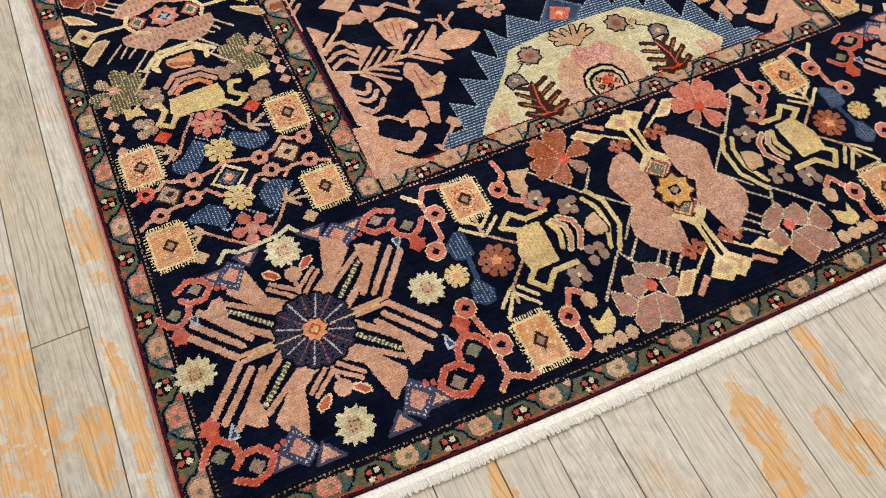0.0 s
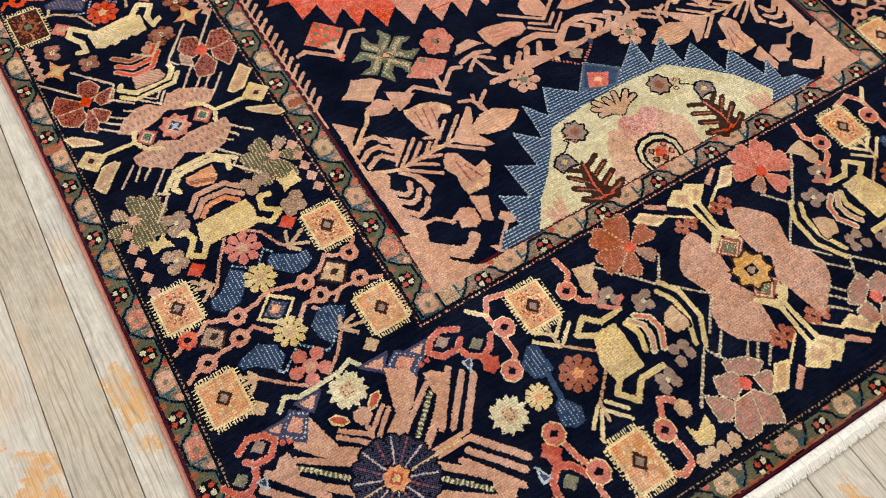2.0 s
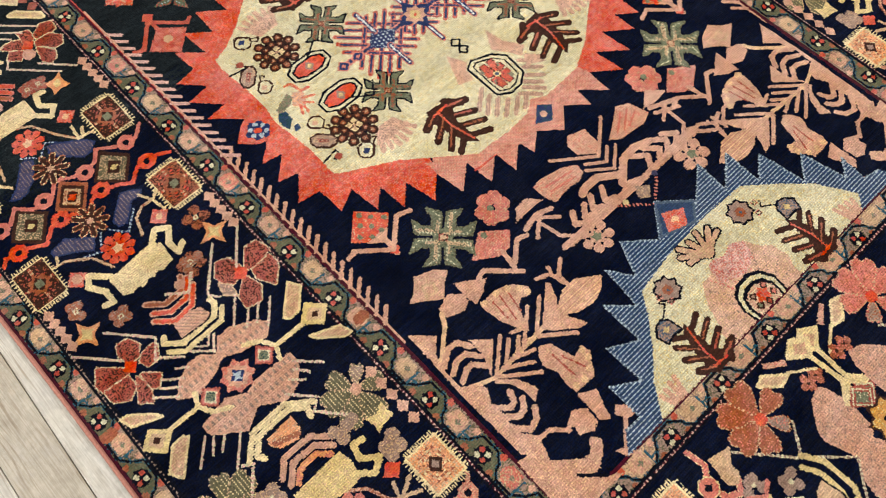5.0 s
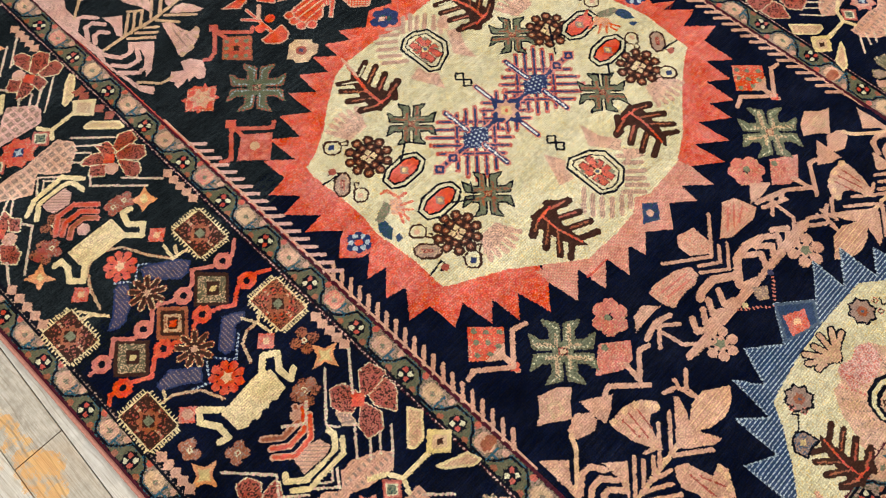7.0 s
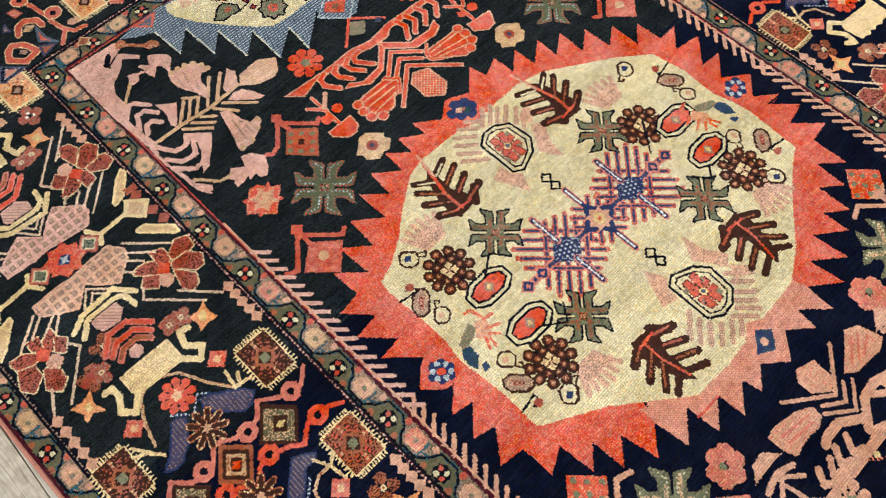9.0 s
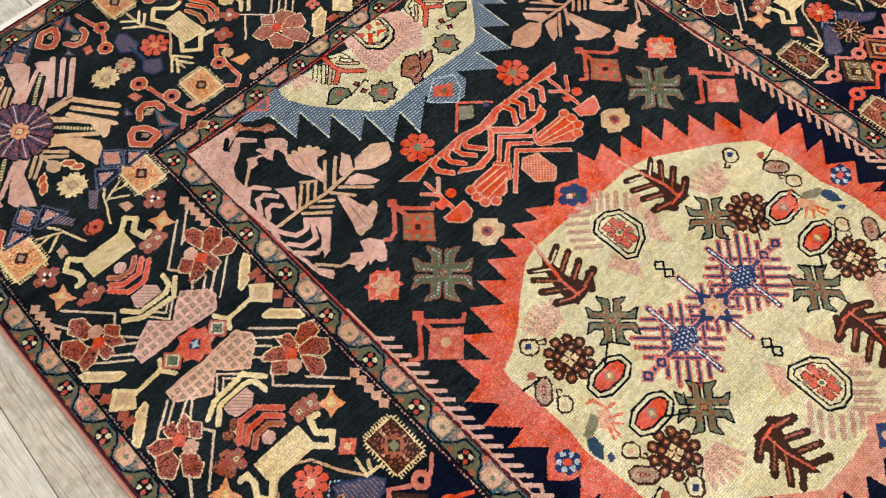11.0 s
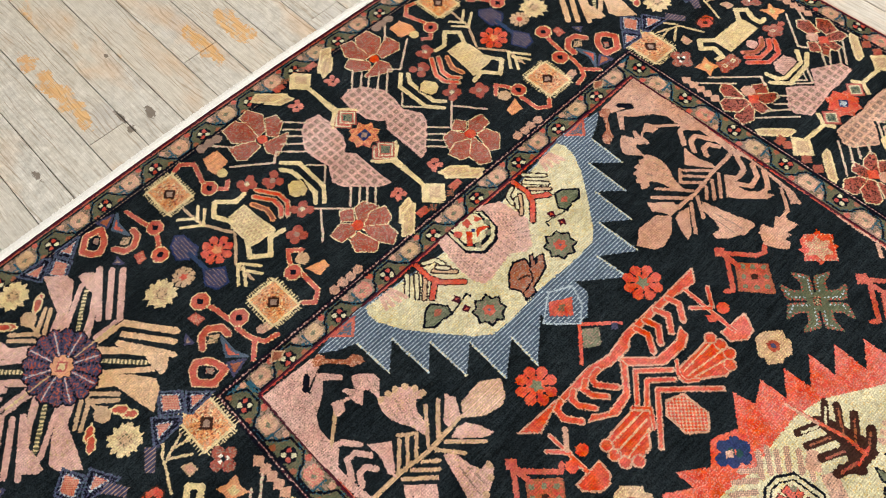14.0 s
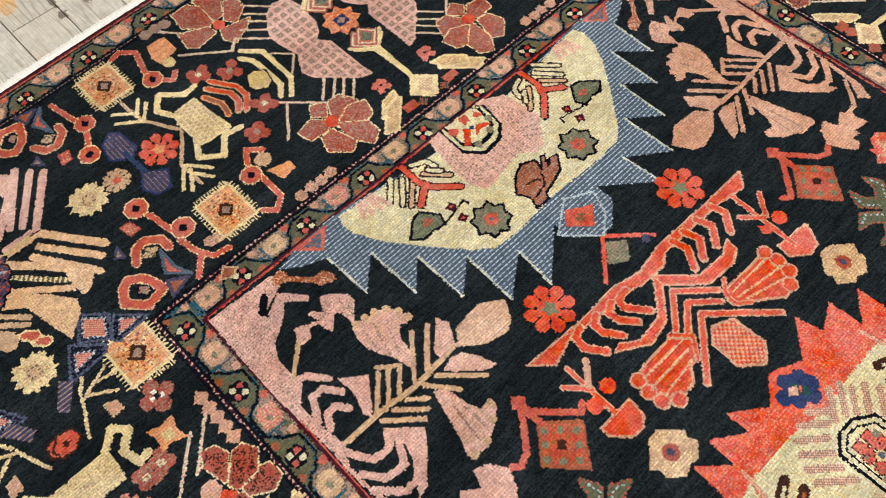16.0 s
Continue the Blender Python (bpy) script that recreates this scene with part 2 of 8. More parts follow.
def box(name, lo, hi, material, bevel=0.0):
    bm = bmesh.new()
    bmesh.ops.create_cube(bm, size=1, matrix=Matrix.LocRotScale([(a + b) / 2 for a, b in zip(lo, hi)], None, [b - a for a, b in zip(lo, hi)]))
    if bevel:
        bmesh.ops.bevel(bm, geom=bm.edges[:], offset=bevel, segments=1, affect="EDGES")
    me = bpy.data.meshes.new(name)
    bm.to_mesh(me)
    bm.free()
    me.materials.append(material)
    return new(name, me)


X0, X1, Y0, Y1, TOP = -1.7, 2.5, -1.8, 3.4, 2.6


def structure(ob, label, category):
    return tagged(ob, label, category, kind="structure")


structure(box("wall_east", (X1, Y0 - 0.1, -0.1), (X1 + 0.12, Y1 + 0.1, TOP), PLASTER), "plain off-white plaster wall", "wall")
structure(box("wall_south", (X0, Y0 - 0.12, -0.1), (X1, Y0, TOP), PLASTER), "plain off-white plaster wall", "wall")
structure(box("wall_north", (X0, Y1, -0.1), (X1, Y1 + 0.12, TOP), PLASTER), "plain off-white plaster wall", "wall")
structure(box("ceiling", (X0 - 0.12, Y0 - 0.12, TOP), (X1 + 0.12, Y1 + 0.12, TOP + 0.1), PLASTER), "plain off-white ceiling", "ceiling")
# the west wall has one wide opening, added for the side light
west = tagged(new("wall_west"), "plain off-white plaster wall with an opening added for side light", "wall", kind="structure")
for lo, hi in (((X0 - 0.12, Y0 - 0.1, -0.1), (X0, 0.2, TOP)), ((X0 - 0.12, 2.2, -0.1), (X0, Y1 + 0.1, TOP)),
               ((X0 - 0.12, 0.2, -0.1), (X0, 2.2, 0.85)), ((X0 - 0.12, 0.2, 2.25), (X0, 2.2, TOP))):
    piece = box("wall_panel", lo, hi, PLASTER)
    piece.parent = west

# floor: boards run along y, a little askew to the rug
floor = tagged(new("floor"), "worn whitewashed softwood plank floor with orange patches", "floor", kind="structure")
under = box("subfloor", (X0, Y0, -0.05), (X1, Y1, -0.019), DARK_GAP)
under.parent = floor
BOARD, SKEW, PHASE = 0.0705, 0.010, 0.013
JOINTS = {-6: (-0.02, 0.80), -5: (0.31, 1.55), 1: (2.006,), 4: (2.042,), 7: (1.96,), 6: (-0.568,)}
CLEAR = ((-1.0, -0.3), (1.85, 2.45))
rng = random.Random(7)


def board_edge(k, y):
    """The seam left of board k: the boards beside the rug's long edge lie a little more askew than the rest."""
    if k >= 0:
        return PHASE + k * BOARD + SKEW * y
    f = min(-k, 5) / 5
    return PHASE + k * BOARD - 0.0325 * f + (SKEW + 0.032 * f) * y


def plank_mesh(k, y0, y1, wood):
    """One board with eased upper edges, its sides along the seams."""
    gap, t, e = 0.0006, 0.018, 0.0007
    verts = []
    for y in (y0 + 0.0007, y1 - 0.0007):
        lo, hi = board_edge(k, y) + gap, board_edge(k + 1, y) - gap
        verts += [(lo, y, -t), (lo, y, -e), (lo + e, y, 0), (hi - e, y, 0), (hi, y, -e), (hi, y, -t)]
    faces = [(i, (i + 1) % 6, 6 + (i + 1) % 6, 6 + i) for i in range(6)] + [tuple(range(6))[::-1], tuple(range(6, 12))]
    return mesh_of("plank", verts, [f[::-1] for f in faces], [wood])


for k in range(int((X0 - PHASE) / BOARD) - 1, int((X1 - PHASE) / BOARD) + 1):
    cuts = sorted(set(JOINTS.get(k, ())))
    y = round(Y0 - rng.random() * 0.3, 2)
    ends = [y]
    goal = list(cuts)
    while y < Y1:
        step = 0.9 + 0.1 * rng.randrange(9)
        if goal and y + step > goal[0] - 0.4:
            y = round(goal.pop(0), 3)
        else:
            y = round(y + step, 2)
            while any(lo < y < hi for lo, hi in CLEAR) or (k in range(-9, -3) and -0.6 < y < 1.4):
                y = round(y + 0.1, 2)
        ends.append(y)
    ends = [Y0] + [v for v in ends if Y0 + 0.05 < v < Y1 - 0.05] + [Y1]
    for a, b in zip(ends, ends[1:]):
        p = new("plank", plank_mesh(k, a, b, GREY_WOOD if k in (-6, -9) else WOOD))
        p.matrix_world = pose(0, 0, rng.uniform(-0.0007, 0.0004))
        p.parent = floor

# ---- the rug: its design is drawn knot by knot on a loom, in millimetres ----
LEFT, RIGHT, NEAR, FAR = -318.0, 1162.0, -352.0, 1906.0
MIDX, MIDY = 424.0, 711.0
NX, NY = int((RIGHT - LEFT) / KNOT), int((FAR - NEAR) / KNOT)
shaky = np.random.RandomState(3)
GX, GY = np.meshgrid(LEFT + (np.arange(NX) + 0.5) * KNOT, NEAR + (np.arange(NY) + 0.5) * KNOT)
GX = GX + shaky.uniform(-0.55, 0.55, GX.shape)
GY = GY + shaky.uniform(-0.55, 0.55, GY.shape)
DYE = np.zeros((NY, NX), np.uint8)
WHICH = np.zeros((NY, NX), np.int32)
parts = [("field_ground", "")]


def begin(name, label=""):
    """The knots drawn from here on belong to a new part of the rug."""
    parts.append((name, label))


class Place:
    """Where a motif goes: turned by degrees, scaled, moved, then mirrored into its half of the rug."""
    x, y, turn, sx, sy, flipx = 0.0, 0.0, 0.0, 1.0, 1.0, False


here = Place()


def put(x, y, turn=0.0, sx=1.0, sy=None):
    here.x, here.y, here.turn, here.sx, here.sy = x, y, turn, sx, sx if sy is None else sy


def mirror(flipx):
    here.flipx = flipx


def world_of(points):
    p = np.array(points, float).reshape(-1, 2) * (here.sx, here.sy)
    c, s = math.cos(radians(here.turn)), math.sin(radians(here.turn))
    x, y = p[:, 0] * c - p[:, 1] * s + here.x, p[:, 0] * s + p[:, 1] * c + here.y
    if here.flipx:
        x = 2 * MIDX - x
    return np.stack([x, y], 1)


def window(p, grow):
    i0, i1 = int((p[:, 0].min() - grow - LEFT) / KNOT) - 1, int((p[:, 0].max() + grow - LEFT) / KNOT) + 2
    j0, j1 = int((p[:, 1].min() - grow - NEAR) / KNOT) - 1, int((p[:, 1].max() + grow - NEAR) / KNOT) + 2
    return slice(max(j0, 0), max(min(j1, NY), 0)), slice(max(i0, 0), max(min(i1, NX), 0))


def lay(box_, mask, dye):
    """dye: one name, or (name, second name, pattern)."""
    if not mask.any():
        return
    jj, ii = np.nonzero(mask)
    jj, ii = jj + box_[0].start, ii + box_[1].start
    if isinstance(dye, tuple):
        a, b, pattern = dye
        second = {"rows": jj % 3 == 0, "dash": (jj % 3 == 0) & ((ii + jj) % 4 != 0), "check": (ii // 2 + jj // 2) % 2 == 0, "columns": ii % 3 == 0,
                  "marks": (jj % 9 < 4) & (ii % 5 < 2), "salt": shaky.random_sample(len(ii)) < 0.13, "grid": (ii % 6 < 2) | (jj % 6 < 2), "weave": (ii + jj) % 2 == 0,
                  "slant": (ii + jj) % 4 < 1, "pin": (ii // 2 + 2 * (jj // 2)) % 4 == 0, "blocks": (ii % 8 < 5) & (jj % 8 < 5) & ((ii % 8 != 2) | (jj % 8 != 2)), "speck": shaky.random_sample(len(ii)) < 0.3, "dots": (ii % 3 == 0) & ((jj + ii // 3) % 2 == 0) & (shaky.random_sample(len(ii)) < 0.85)}[pattern]
        DYE[jj, ii] = np.where(second, NAMES.index(b), NAMES.index(a))
    else:
        DYE[jj, ii] = NAMES.index(dye)
    WHICH[jj, ii] = len(parts) - 1


def inside(p, x, y):
    hit = np.zeros(x.shape, bool)
    for (ax, ay), (bx, by) in zip(p, np.roll(p, -1, 0)):
        if ay != by:
            hit ^= ((ay > y) != (by > y)) & (x < (bx - ax) * (y - ay) / (by - ay) + ax)
    return hit


def fill(points, dye, only=None):
    p = world_of(points)
    w = window(p, 0)
    mask = inside(p, GX[w], GY[w])
    if only is not None:
        mask &= np.isin(DYE[w], [NAMES.index(o) for o in only])
    lay(w, mask, dye)


def line(points, wide, dye, dots=None):
    """A stroke along the points; dots: a second dye that alternates along it."""
    p = world_of(points)
    reach = wide * (abs(here.sx) + abs(here.sy)) / 4
    run = 0.0
    for a, b in zip(p, p[1:]):
        w = window(np.array([a, b]), reach)
        d, n = b - a, max(float(np.hypot(*(b - a))), 0.01)
        s = ((GX[w] - a[0]) * d[0] + (GY[w] - a[1]) * d[1]) / n
        off = np.hypot(GX[w] - a[0] - np.clip(s, 0, n) * d[0] / n, GY[w] - a[1] - np.clip(s, 0, n) * d[1] / n)
        lay(w, off <= reach, dye)
        if dots:
            lay(w, (off <= reach) & ((s + run) % 5.6 < 2.8), dots)
        run += n


def ring(points, wide, dye, dots=None):
    line(list(points) + [points[0]], wide, dye, dots)


def round_(x, y, r, dye, ry=None, sides=14):
    fill([(x + r * math.cos(2 * math.pi * (i + 0.5) / sides), y + (ry or r) * math.sin(2 * math.pi * (i + 0.5) / sides)) for i in range(sides)], dye)


def star(x, y, n, outer, inner, dye, start=0.0):
    fill([(x + (outer, inner)[i % 2] * math.cos(math.pi * i / n + start), y + (outer, inner)[i % 2] * math.sin(math.pi * i / n + start)) for i in range(2 * n)], dye)


def rect(x, y, w, h, dye):
    fill([(x - w / 2, y - h / 2), (x + w / 2, y - h / 2), (x + w / 2, y + h / 2), (x - w / 2, y + h / 2)], dye)


def lozenge(x, y, w, h, dye):
    fill([(x - w / 2, y), (x, y - h / 2), (x + w / 2, y), (x, y + h / 2)], dye)


# ---- motifs ----
def blossom(r, dye, heart, petals=8, name="blossom", edge=None):
    begin(name)
    if edge:
        for i in range(petals):
            a = 2 * math.pi * (i + 0.5) / petals
            round_(0.68 * r * math.cos(a), 0.68 * r * math.sin(a), r * min(0.34, 2.05 / petals) + 2.6, edge, sides=8)
    for i in range(petals):
        a = 2 * math.pi * (i + 0.5) / petals
        round_(0.68 * r * math.cos(a), 0.68 * r * math.sin(a), r * min(0.34, 2.05 / petals), dye, sides=8)
        line([(0, 0), (0.6 * r * math.cos(a), 0.6 * r * math.sin(a))], 0.26 * r, dye)
    round_(0, 0, 0.36 * r, dye)
    star(0, 0, 5, 0.34 * r, 0.2 * r, heart)


def pale_star(dye="cream", heart="tan", r=29):
    begin("star_flower")
    rect(0, 0, 1.32 * r, 1.32 * r, (dye, "tan", "salt"))
    star(0, 0, 12, r, 0.72 * r, (dye, "tan", "salt"), 0.1)
    star(0, 0, 6, 0.5 * r, 0.32 * r, heart)
    ring([(-0.22 * r, -0.2 * r), (0.22 * r, -0.2 * r), (0.2 * r, 0.22 * r), (-0.2 * r, 0.22 * r)], 2.0, "olive", "tan")


def shape(points, dye, edge=None, wide=3.4):
    """A filled outline with a contrasting edge."""
    fill(points, dye)
    if edge:
        ring(points, wide, edge)


def petal(points, c):
    """A petal with a thin pale edge and a sprinkled middle."""
    ring(points, 6.6, c["petal_edge"], "cream")
    ring(points, 3.6, (c["petal"], "taupe", "salt"))
    fill(points, (c["petal"], c["petal_mix"], "speck"))


def five_petals(dye, edge, heart, second, r=44):
    begin("five_petal_flower")
    for a, far, wide in ((90, 1.2, 1.0), (142, 1.12, 1.1), (40, 1.14, 1.08), (196, 0.94, 0.84), (264, 0.8, 0.58), (332, 0.94, 0.84)):
        far *= r
        c, s = math.cos(radians(a)), math.sin(radians(a))
        petal = [(0.14, 0.05), (0.45, 0.24), (0.74, 0.37), (0.96, 0.33), (1.03, 0.16), (0.94, 0), (1.03, -0.16), (0.96, -0.33), (0.74, -0.37), (0.45, -0.24), (0.14, -0.05)]
        p = [(c * x * far - s * y * wide * r, s * x * far + c * y * wide * r) for x, y in petal]
        fill(p, (dye if wide > 0.6 else "taupe", second, "dots" if dye == "olive" else "salt"))
        ring(p, 2.0, edge, dye)
    round_(0, 0, 0.2 * r, heart, sides=7)


def radial(r):
    begin("radial_flower", "dark brown flower with pale petal tips")
    for i in range(9):
        a = 2 * math.pi * i / 9 + 0.2
        c, q = math.cos(a), math.sin(a)
        line([(0.3 * r * c, 0.3 * r * q), (0.84 * r * c, 0.84 * r * q)], 0.36 * r, ("rust", "straw", "speck"))
        line([(0, 0), (0.84 * r * c, 0.84 * r * q)], 0.22 * r, "brown")
    round_(0, 0, 0.34 * r, "brown", sides=9)
    star(0, 0, 6, 0.3 * r, 0.16 * r, ("salmon", "tan", "speck"))


STARS = ((-110, 178), (100, 185))


def middle_cell():
    # diamonds between a pink and a red chain, speckled panels, dark radial flowers
    begin("outlined_diamond")
    fill([(-83, 847), (-49, 811), (-81, 773), (-115, 806)], "brown")
    fill([(-83, 838), (-56, 810), (-81, 780), (-108, 807)], ("olive", "tan", "speck"))
    fill([(-79, 823), (-67, 811), (-80, 795), (-92, 807)], "brown")
    lozenge(-80, 808, 13, 11, "gold")
    begin("outlined_diamond")
    fill([(-150, 842), (-120, 812), (-149, 775), (-179, 804)], "rust")
    fill([(-150, 834), (-127, 811), (-149, 782), (-172, 805)], "brown")
    fill([(-150, 827), (-133, 810), (-149, 789), (-166, 806)], ("tan", "rust", "speck"))
    fill([(-149, 819), (-139, 809), (-150, 797), (-159, 806)], "brown")
    lozenge(-150, 807, 14, 13, "coral")
    begin("outlined_diamond")
    fill([(-218, 845), (-186, 810), (-217, 771), (-251, 804)], "brown")
    fill([(-218, 836), (-193, 810), (-217, 779), (-244, 804)], ("olive", "tan", "speck"))
    fill([(-216, 822), (-204, 809), (-215, 794), (-228, 805)], "brown")
    lozenge(-216, 807, 13, 11, "gold")
    begin("ring_chain")
    line([(-12, 845), (-28, 829), (-46, 831), (-60, 835), (-82, 851), (-97, 833), (-117, 829), (-135, 836), (-145, 843), (-155, 844), (-169, 828), (-184, 827), (-200, 828), (-219, 847), (-235, 829), (-253, 829), (-271, 828)], 6, "rose")
    round_(-44, 831, 14, "rose", sides=8)
    round_(-115, 829, 14, "rose", sides=8)
    round_(-182, 829, 14, "rose", sides=8)
    round_(-251, 829, 14, "rose", sides=8)
    round_(-44, 831, 5, "dusk", sides=8)
    round_(-115, 829, 5, "dusk", sides=8)
    round_(-182, 829, 5, "dusk", sides=8)
    round_(-251, 829, 5, "dusk", sides=8)
    begin("ring_chain")
    line([(-7, 774), (-23, 783), (-41, 783), (-56, 785), (-75, 768), (-94, 781), (-115, 788), (-131, 785), (-146, 769), (-164, 784), (-180, 787), (-195, 787), (-215, 768), (-236, 780), (-252, 783), (-269, 787), (-277, 778)], 6, "coral")
    round_(-40, 784, 14, "coral", sides=8)
    round_(-114, 789, 14, "coral", sides=8)
    round_(-180, 788, 14, "coral", sides=8)
    round_(-251, 783, 14, "coral", sides=8)
    round_(-40, 784, 5, "dusk", sides=8)
    round_(-114, 789, 5, "dusk", sides=8)
    round_(-180, 788, 5, "dusk", sides=8)
    round_(-251, 783, 5, "dusk", sides=8)
    begin("speckled_panel", "slate and pale speckled panel")
    shape([(-132, 904), (-120, 901), (-83, 875), (-76, 864), (-88, 853), (-101, 852), (-135, 886)], ("purple", "taupe", "dots"), "indigo", 2.4)
    line([(-146, 894), (-131, 911), (-118, 903)], 3, "indigo", "pale_blue")
    begin("speckled_panel", "slate and pale speckled panel")
    shape([(-174, 904), (-166, 905), (-158, 897), (-173, 870), (-193, 855), (-206, 855), (-216, 861), (-199, 874)], ("purple", "taupe", "dots"), "indigo", 2.4)
    line([(-169, 912), (-152, 897)], 3, "indigo", "pale_blue")
    begin("speckled_panel", "slate and pale speckled panel")
    shape([(-98, 766), (-87, 762), (-72, 751), (-81, 744), (-93, 745), (-117, 720), (-128, 723), (-130, 735)], ("purple", "taupe", "dots"), "indigo", 2.4)
    line([(-97, 733), (-123, 707), (-141, 729)], 3, "indigo", "pale_blue")
    begin("speckled_panel", "slate and pale speckled panel")
    shape([(-217, 754), (-193, 758), (-162, 732), (-173, 716), (-189, 729), (-218, 745)], ("purple", "taupe", "dots"), "indigo", 2.4)
    line([(-152, 733), (-167, 707), (-189, 717)], 3, "indigo", "pale_blue")
    put(-147, 868)
    radial(27)
    put(-152, 758)
    radial(27)
    begin("blossom")
    put(-148, 927)
    blossom(27, "coral", "peach", 9)
    put(-147, 697)
    blossom(27, "coral", "peach", 9)
    put(0, 0)
    for x, y in ((-83, 930), (-211, 931), (-79, 698), (-214, 695)):
        begin("spot")
        lozenge(x, y, 31, 30, ("rose", "coral", "speck"))
        lozenge(x, y, 13, 12, "peach")
    for stem, twigs in (([(-149, 962), (-129, 950), (-109, 911), (-92, 887)], ([(-86, 909), (-90, 884), (-68, 881)], [(-76, 897), (-84, 882)])),
                        ([(-152, 977), (-184, 955), (-198, 926), (-205, 895)], ([(-237, 904), (-217, 895), (-203, 878)], [(-227, 912), (-214, 893)])),
                        ([(-168, 678), (-181, 708), (-211, 729), (-233, 731)], ([(-248, 737), (-230, 731), (-246, 720)], [(-216, 742), (-221, 730)])),
                        ([(-112, 690), (-103, 718), (-86, 728), (-68, 726)], ([(-80, 746), (-70, 726), (-66, 703)], [(-56, 738), (-68, 727)]))):
        begin("leaf_twig")
        line(stem, 4.2, ("tan", "rust", "salt"))
        for p in twigs:
            line(p, 4.4, ("straw", "tan", "speck"))
    for x, y in ((-43, 662), (-89, 608), (-175, 1047), (-210, 1022)):
        begin("small_cross_flower")
        for a, b in ((-11, 5), (11, -5), (-5, -11), (5, 11)):
            round_(x + a, y + b, 8.4, ("rust", "brown", "speck"), sides=7)
        rect(x, y, 7, 7, "cream")
        rect(x, y, 3, 3, "rust")


def cell_square(dark):
    # a brown square with toothed pale edges and rust spokes
    begin("toothed_square")
    for i in range(11):
        f = (i + 0.5) / 11 - 0.5
        line([(f * 46, -38), (f * 46, 38)], 2.2, "straw")
        line([(-29, f * 62), (29, f * 62)], 2.2, "straw")
    rect(0, 0, 50, 66, "straw")
    rect(0, 0, 46, 62, ("brown", "rust", "salt") if dark else ("rust", "brown", "speck"))
    for a in range(12):
        k = math.pi * a / 6
        line([(11 * math.cos(k), 13 * math.sin(k)), (20 * math.cos(k), 28 * math.sin(k))], 4.0, "brick" if dark else "coral", "tan" if a % 3 == 0 else "brown")
    star(0, 0, 8, 17, 13, "rust")
    lozenge(0, 0, 22, 24, "brown")
    rect(0, 0, 11, 12, "sage")


def near_cell():
    # diamonds between two salmon chains, speckled slate panels, gold blossoms
    begin("outlined_diamond")
    fill([(-59, 147), (-35, 126), (-53, 101), (-80, 123)], "brown")
    fill([(-58, 142), (-39, 125), (-54, 106), (-76, 124)], ("tan", "gold", "salt"))
    lozenge(-56, 124, 14, 11, "brown")
    begin("outlined_diamond")
    fill([(-143, 140), (-115, 117), (-143, 89), (-171, 113)], "straw")
    fill([(-143, 134), (-121, 116), (-143, 95), (-165, 114)], "dusk")
    fill([(-143, 129), (-126, 115), (-144, 100), (-161, 114)], ("blue", "taupe", "speck"))
    lozenge(-144, 115, 16, 15, "orange")
    begin("outlined_diamond")
    fill([(-228, 141), (-207, 121), (-223, 99), (-246, 119)], "brown")
    fill([(-228, 137), (-211, 121), (-224, 103), (-243, 120)], ("taupe", "tan", "speck"))
    lozenge(-225, 121, 13, 11, "brown")
    begin("ring_chain")
    line([(-11, 156), (-24, 141), (-44, 144), (-56, 152), (-72, 136), (-95, 130), (-117, 136), (-138, 142), (-148, 141), (-161, 135), (-190, 130), (-216, 139), (-226, 144), (-237, 134), (-254, 133), (-274, 123)], 6, ("salmon", "rose", "speck"))
    round_(-26, 139, 13, ("salmon", "rose", "speck"), sides=8)
    round_(-95, 130, 13, ("salmon", "rose", "speck"), sides=8)
    round_(-189, 131, 13, ("salmon", "rose", "speck"), sides=8)
    round_(-254, 133, 13, ("coral", "rose", "speck"), sides=8)
    round_(-26, 139, 4.6, "dusk", sides=8)
    round_(-95, 130, 4.6, "dusk", sides=8)
    round_(-189, 131, 4.6, "dusk", sides=8)
    round_(-254, 133, 4.6, "dusk", sides=8)
    begin("ring_chain")
    line([(-7, 87), (-32, 98), (-58, 99), (-70, 97), (-87, 103), (-109, 103), (-122, 90)], 6, ("salmon", "rose", "speck"))
    line([(-163, 91), (-178, 108), (-199, 103), (-214, 98), (-229, 97), (-247, 93), (-264, 88), (-274, 81)], 6, ("salmon", "rose", "speck"))
    round_(-32, 99, 13, ("salmon", "rose", "speck"), sides=8)
    round_(-87, 104, 13, ("salmon", "rose", "speck"), sides=8)
    round_(-199, 103, 13, ("salmon", "rose", "speck"), sides=8)
    round_(-246, 93, 13, ("salmon", "rose", "speck"), sides=8)
    round_(-32, 99, 4.6, "dusk", sides=8)
    round_(-87, 104, 4.6, "dusk", sides=8)
    round_(-199, 103, 4.6, "dusk", sides=8)
    round_(-246, 93, 4.6, "dusk", sides=8)
    line([(-102, 93), (-96, 85)], 5, "salmon")
    line([(-65, 95), (-74, 87)], 5, "salmon")
    begin("speckled_panel", "slate and pale speckled panel")
    fill([(-119, 187), (-112, 188), (-87, 172), (-71, 171), (-71, 156), (-86, 147), (-103, 149), (-127, 173)], ("blue", "pale_blue", "dots"))
    line([(-111, 191), (-119, 201), (-140, 177)], 3, "blue", "pale_blue")
    begin("speckled_panel", "slate and pale speckled panel")
    fill([(-169, 196), (-155, 184), (-165, 160), (-179, 145), (-201, 144), (-211, 156), (-208, 168), (-193, 171)], ("blue", "pale_blue", "dots"))
    line([(-165, 199), (-145, 182)], 3, "blue", "pale_blue")
    begin("speckled_panel", "slate and pale speckled panel")
    fill([(-99, 88), (-86, 87), (-67, 75), (-74, 62), (-106, 40), (-115, 53), (-116, 73)], ("blue", "pale_blue", "dots"))
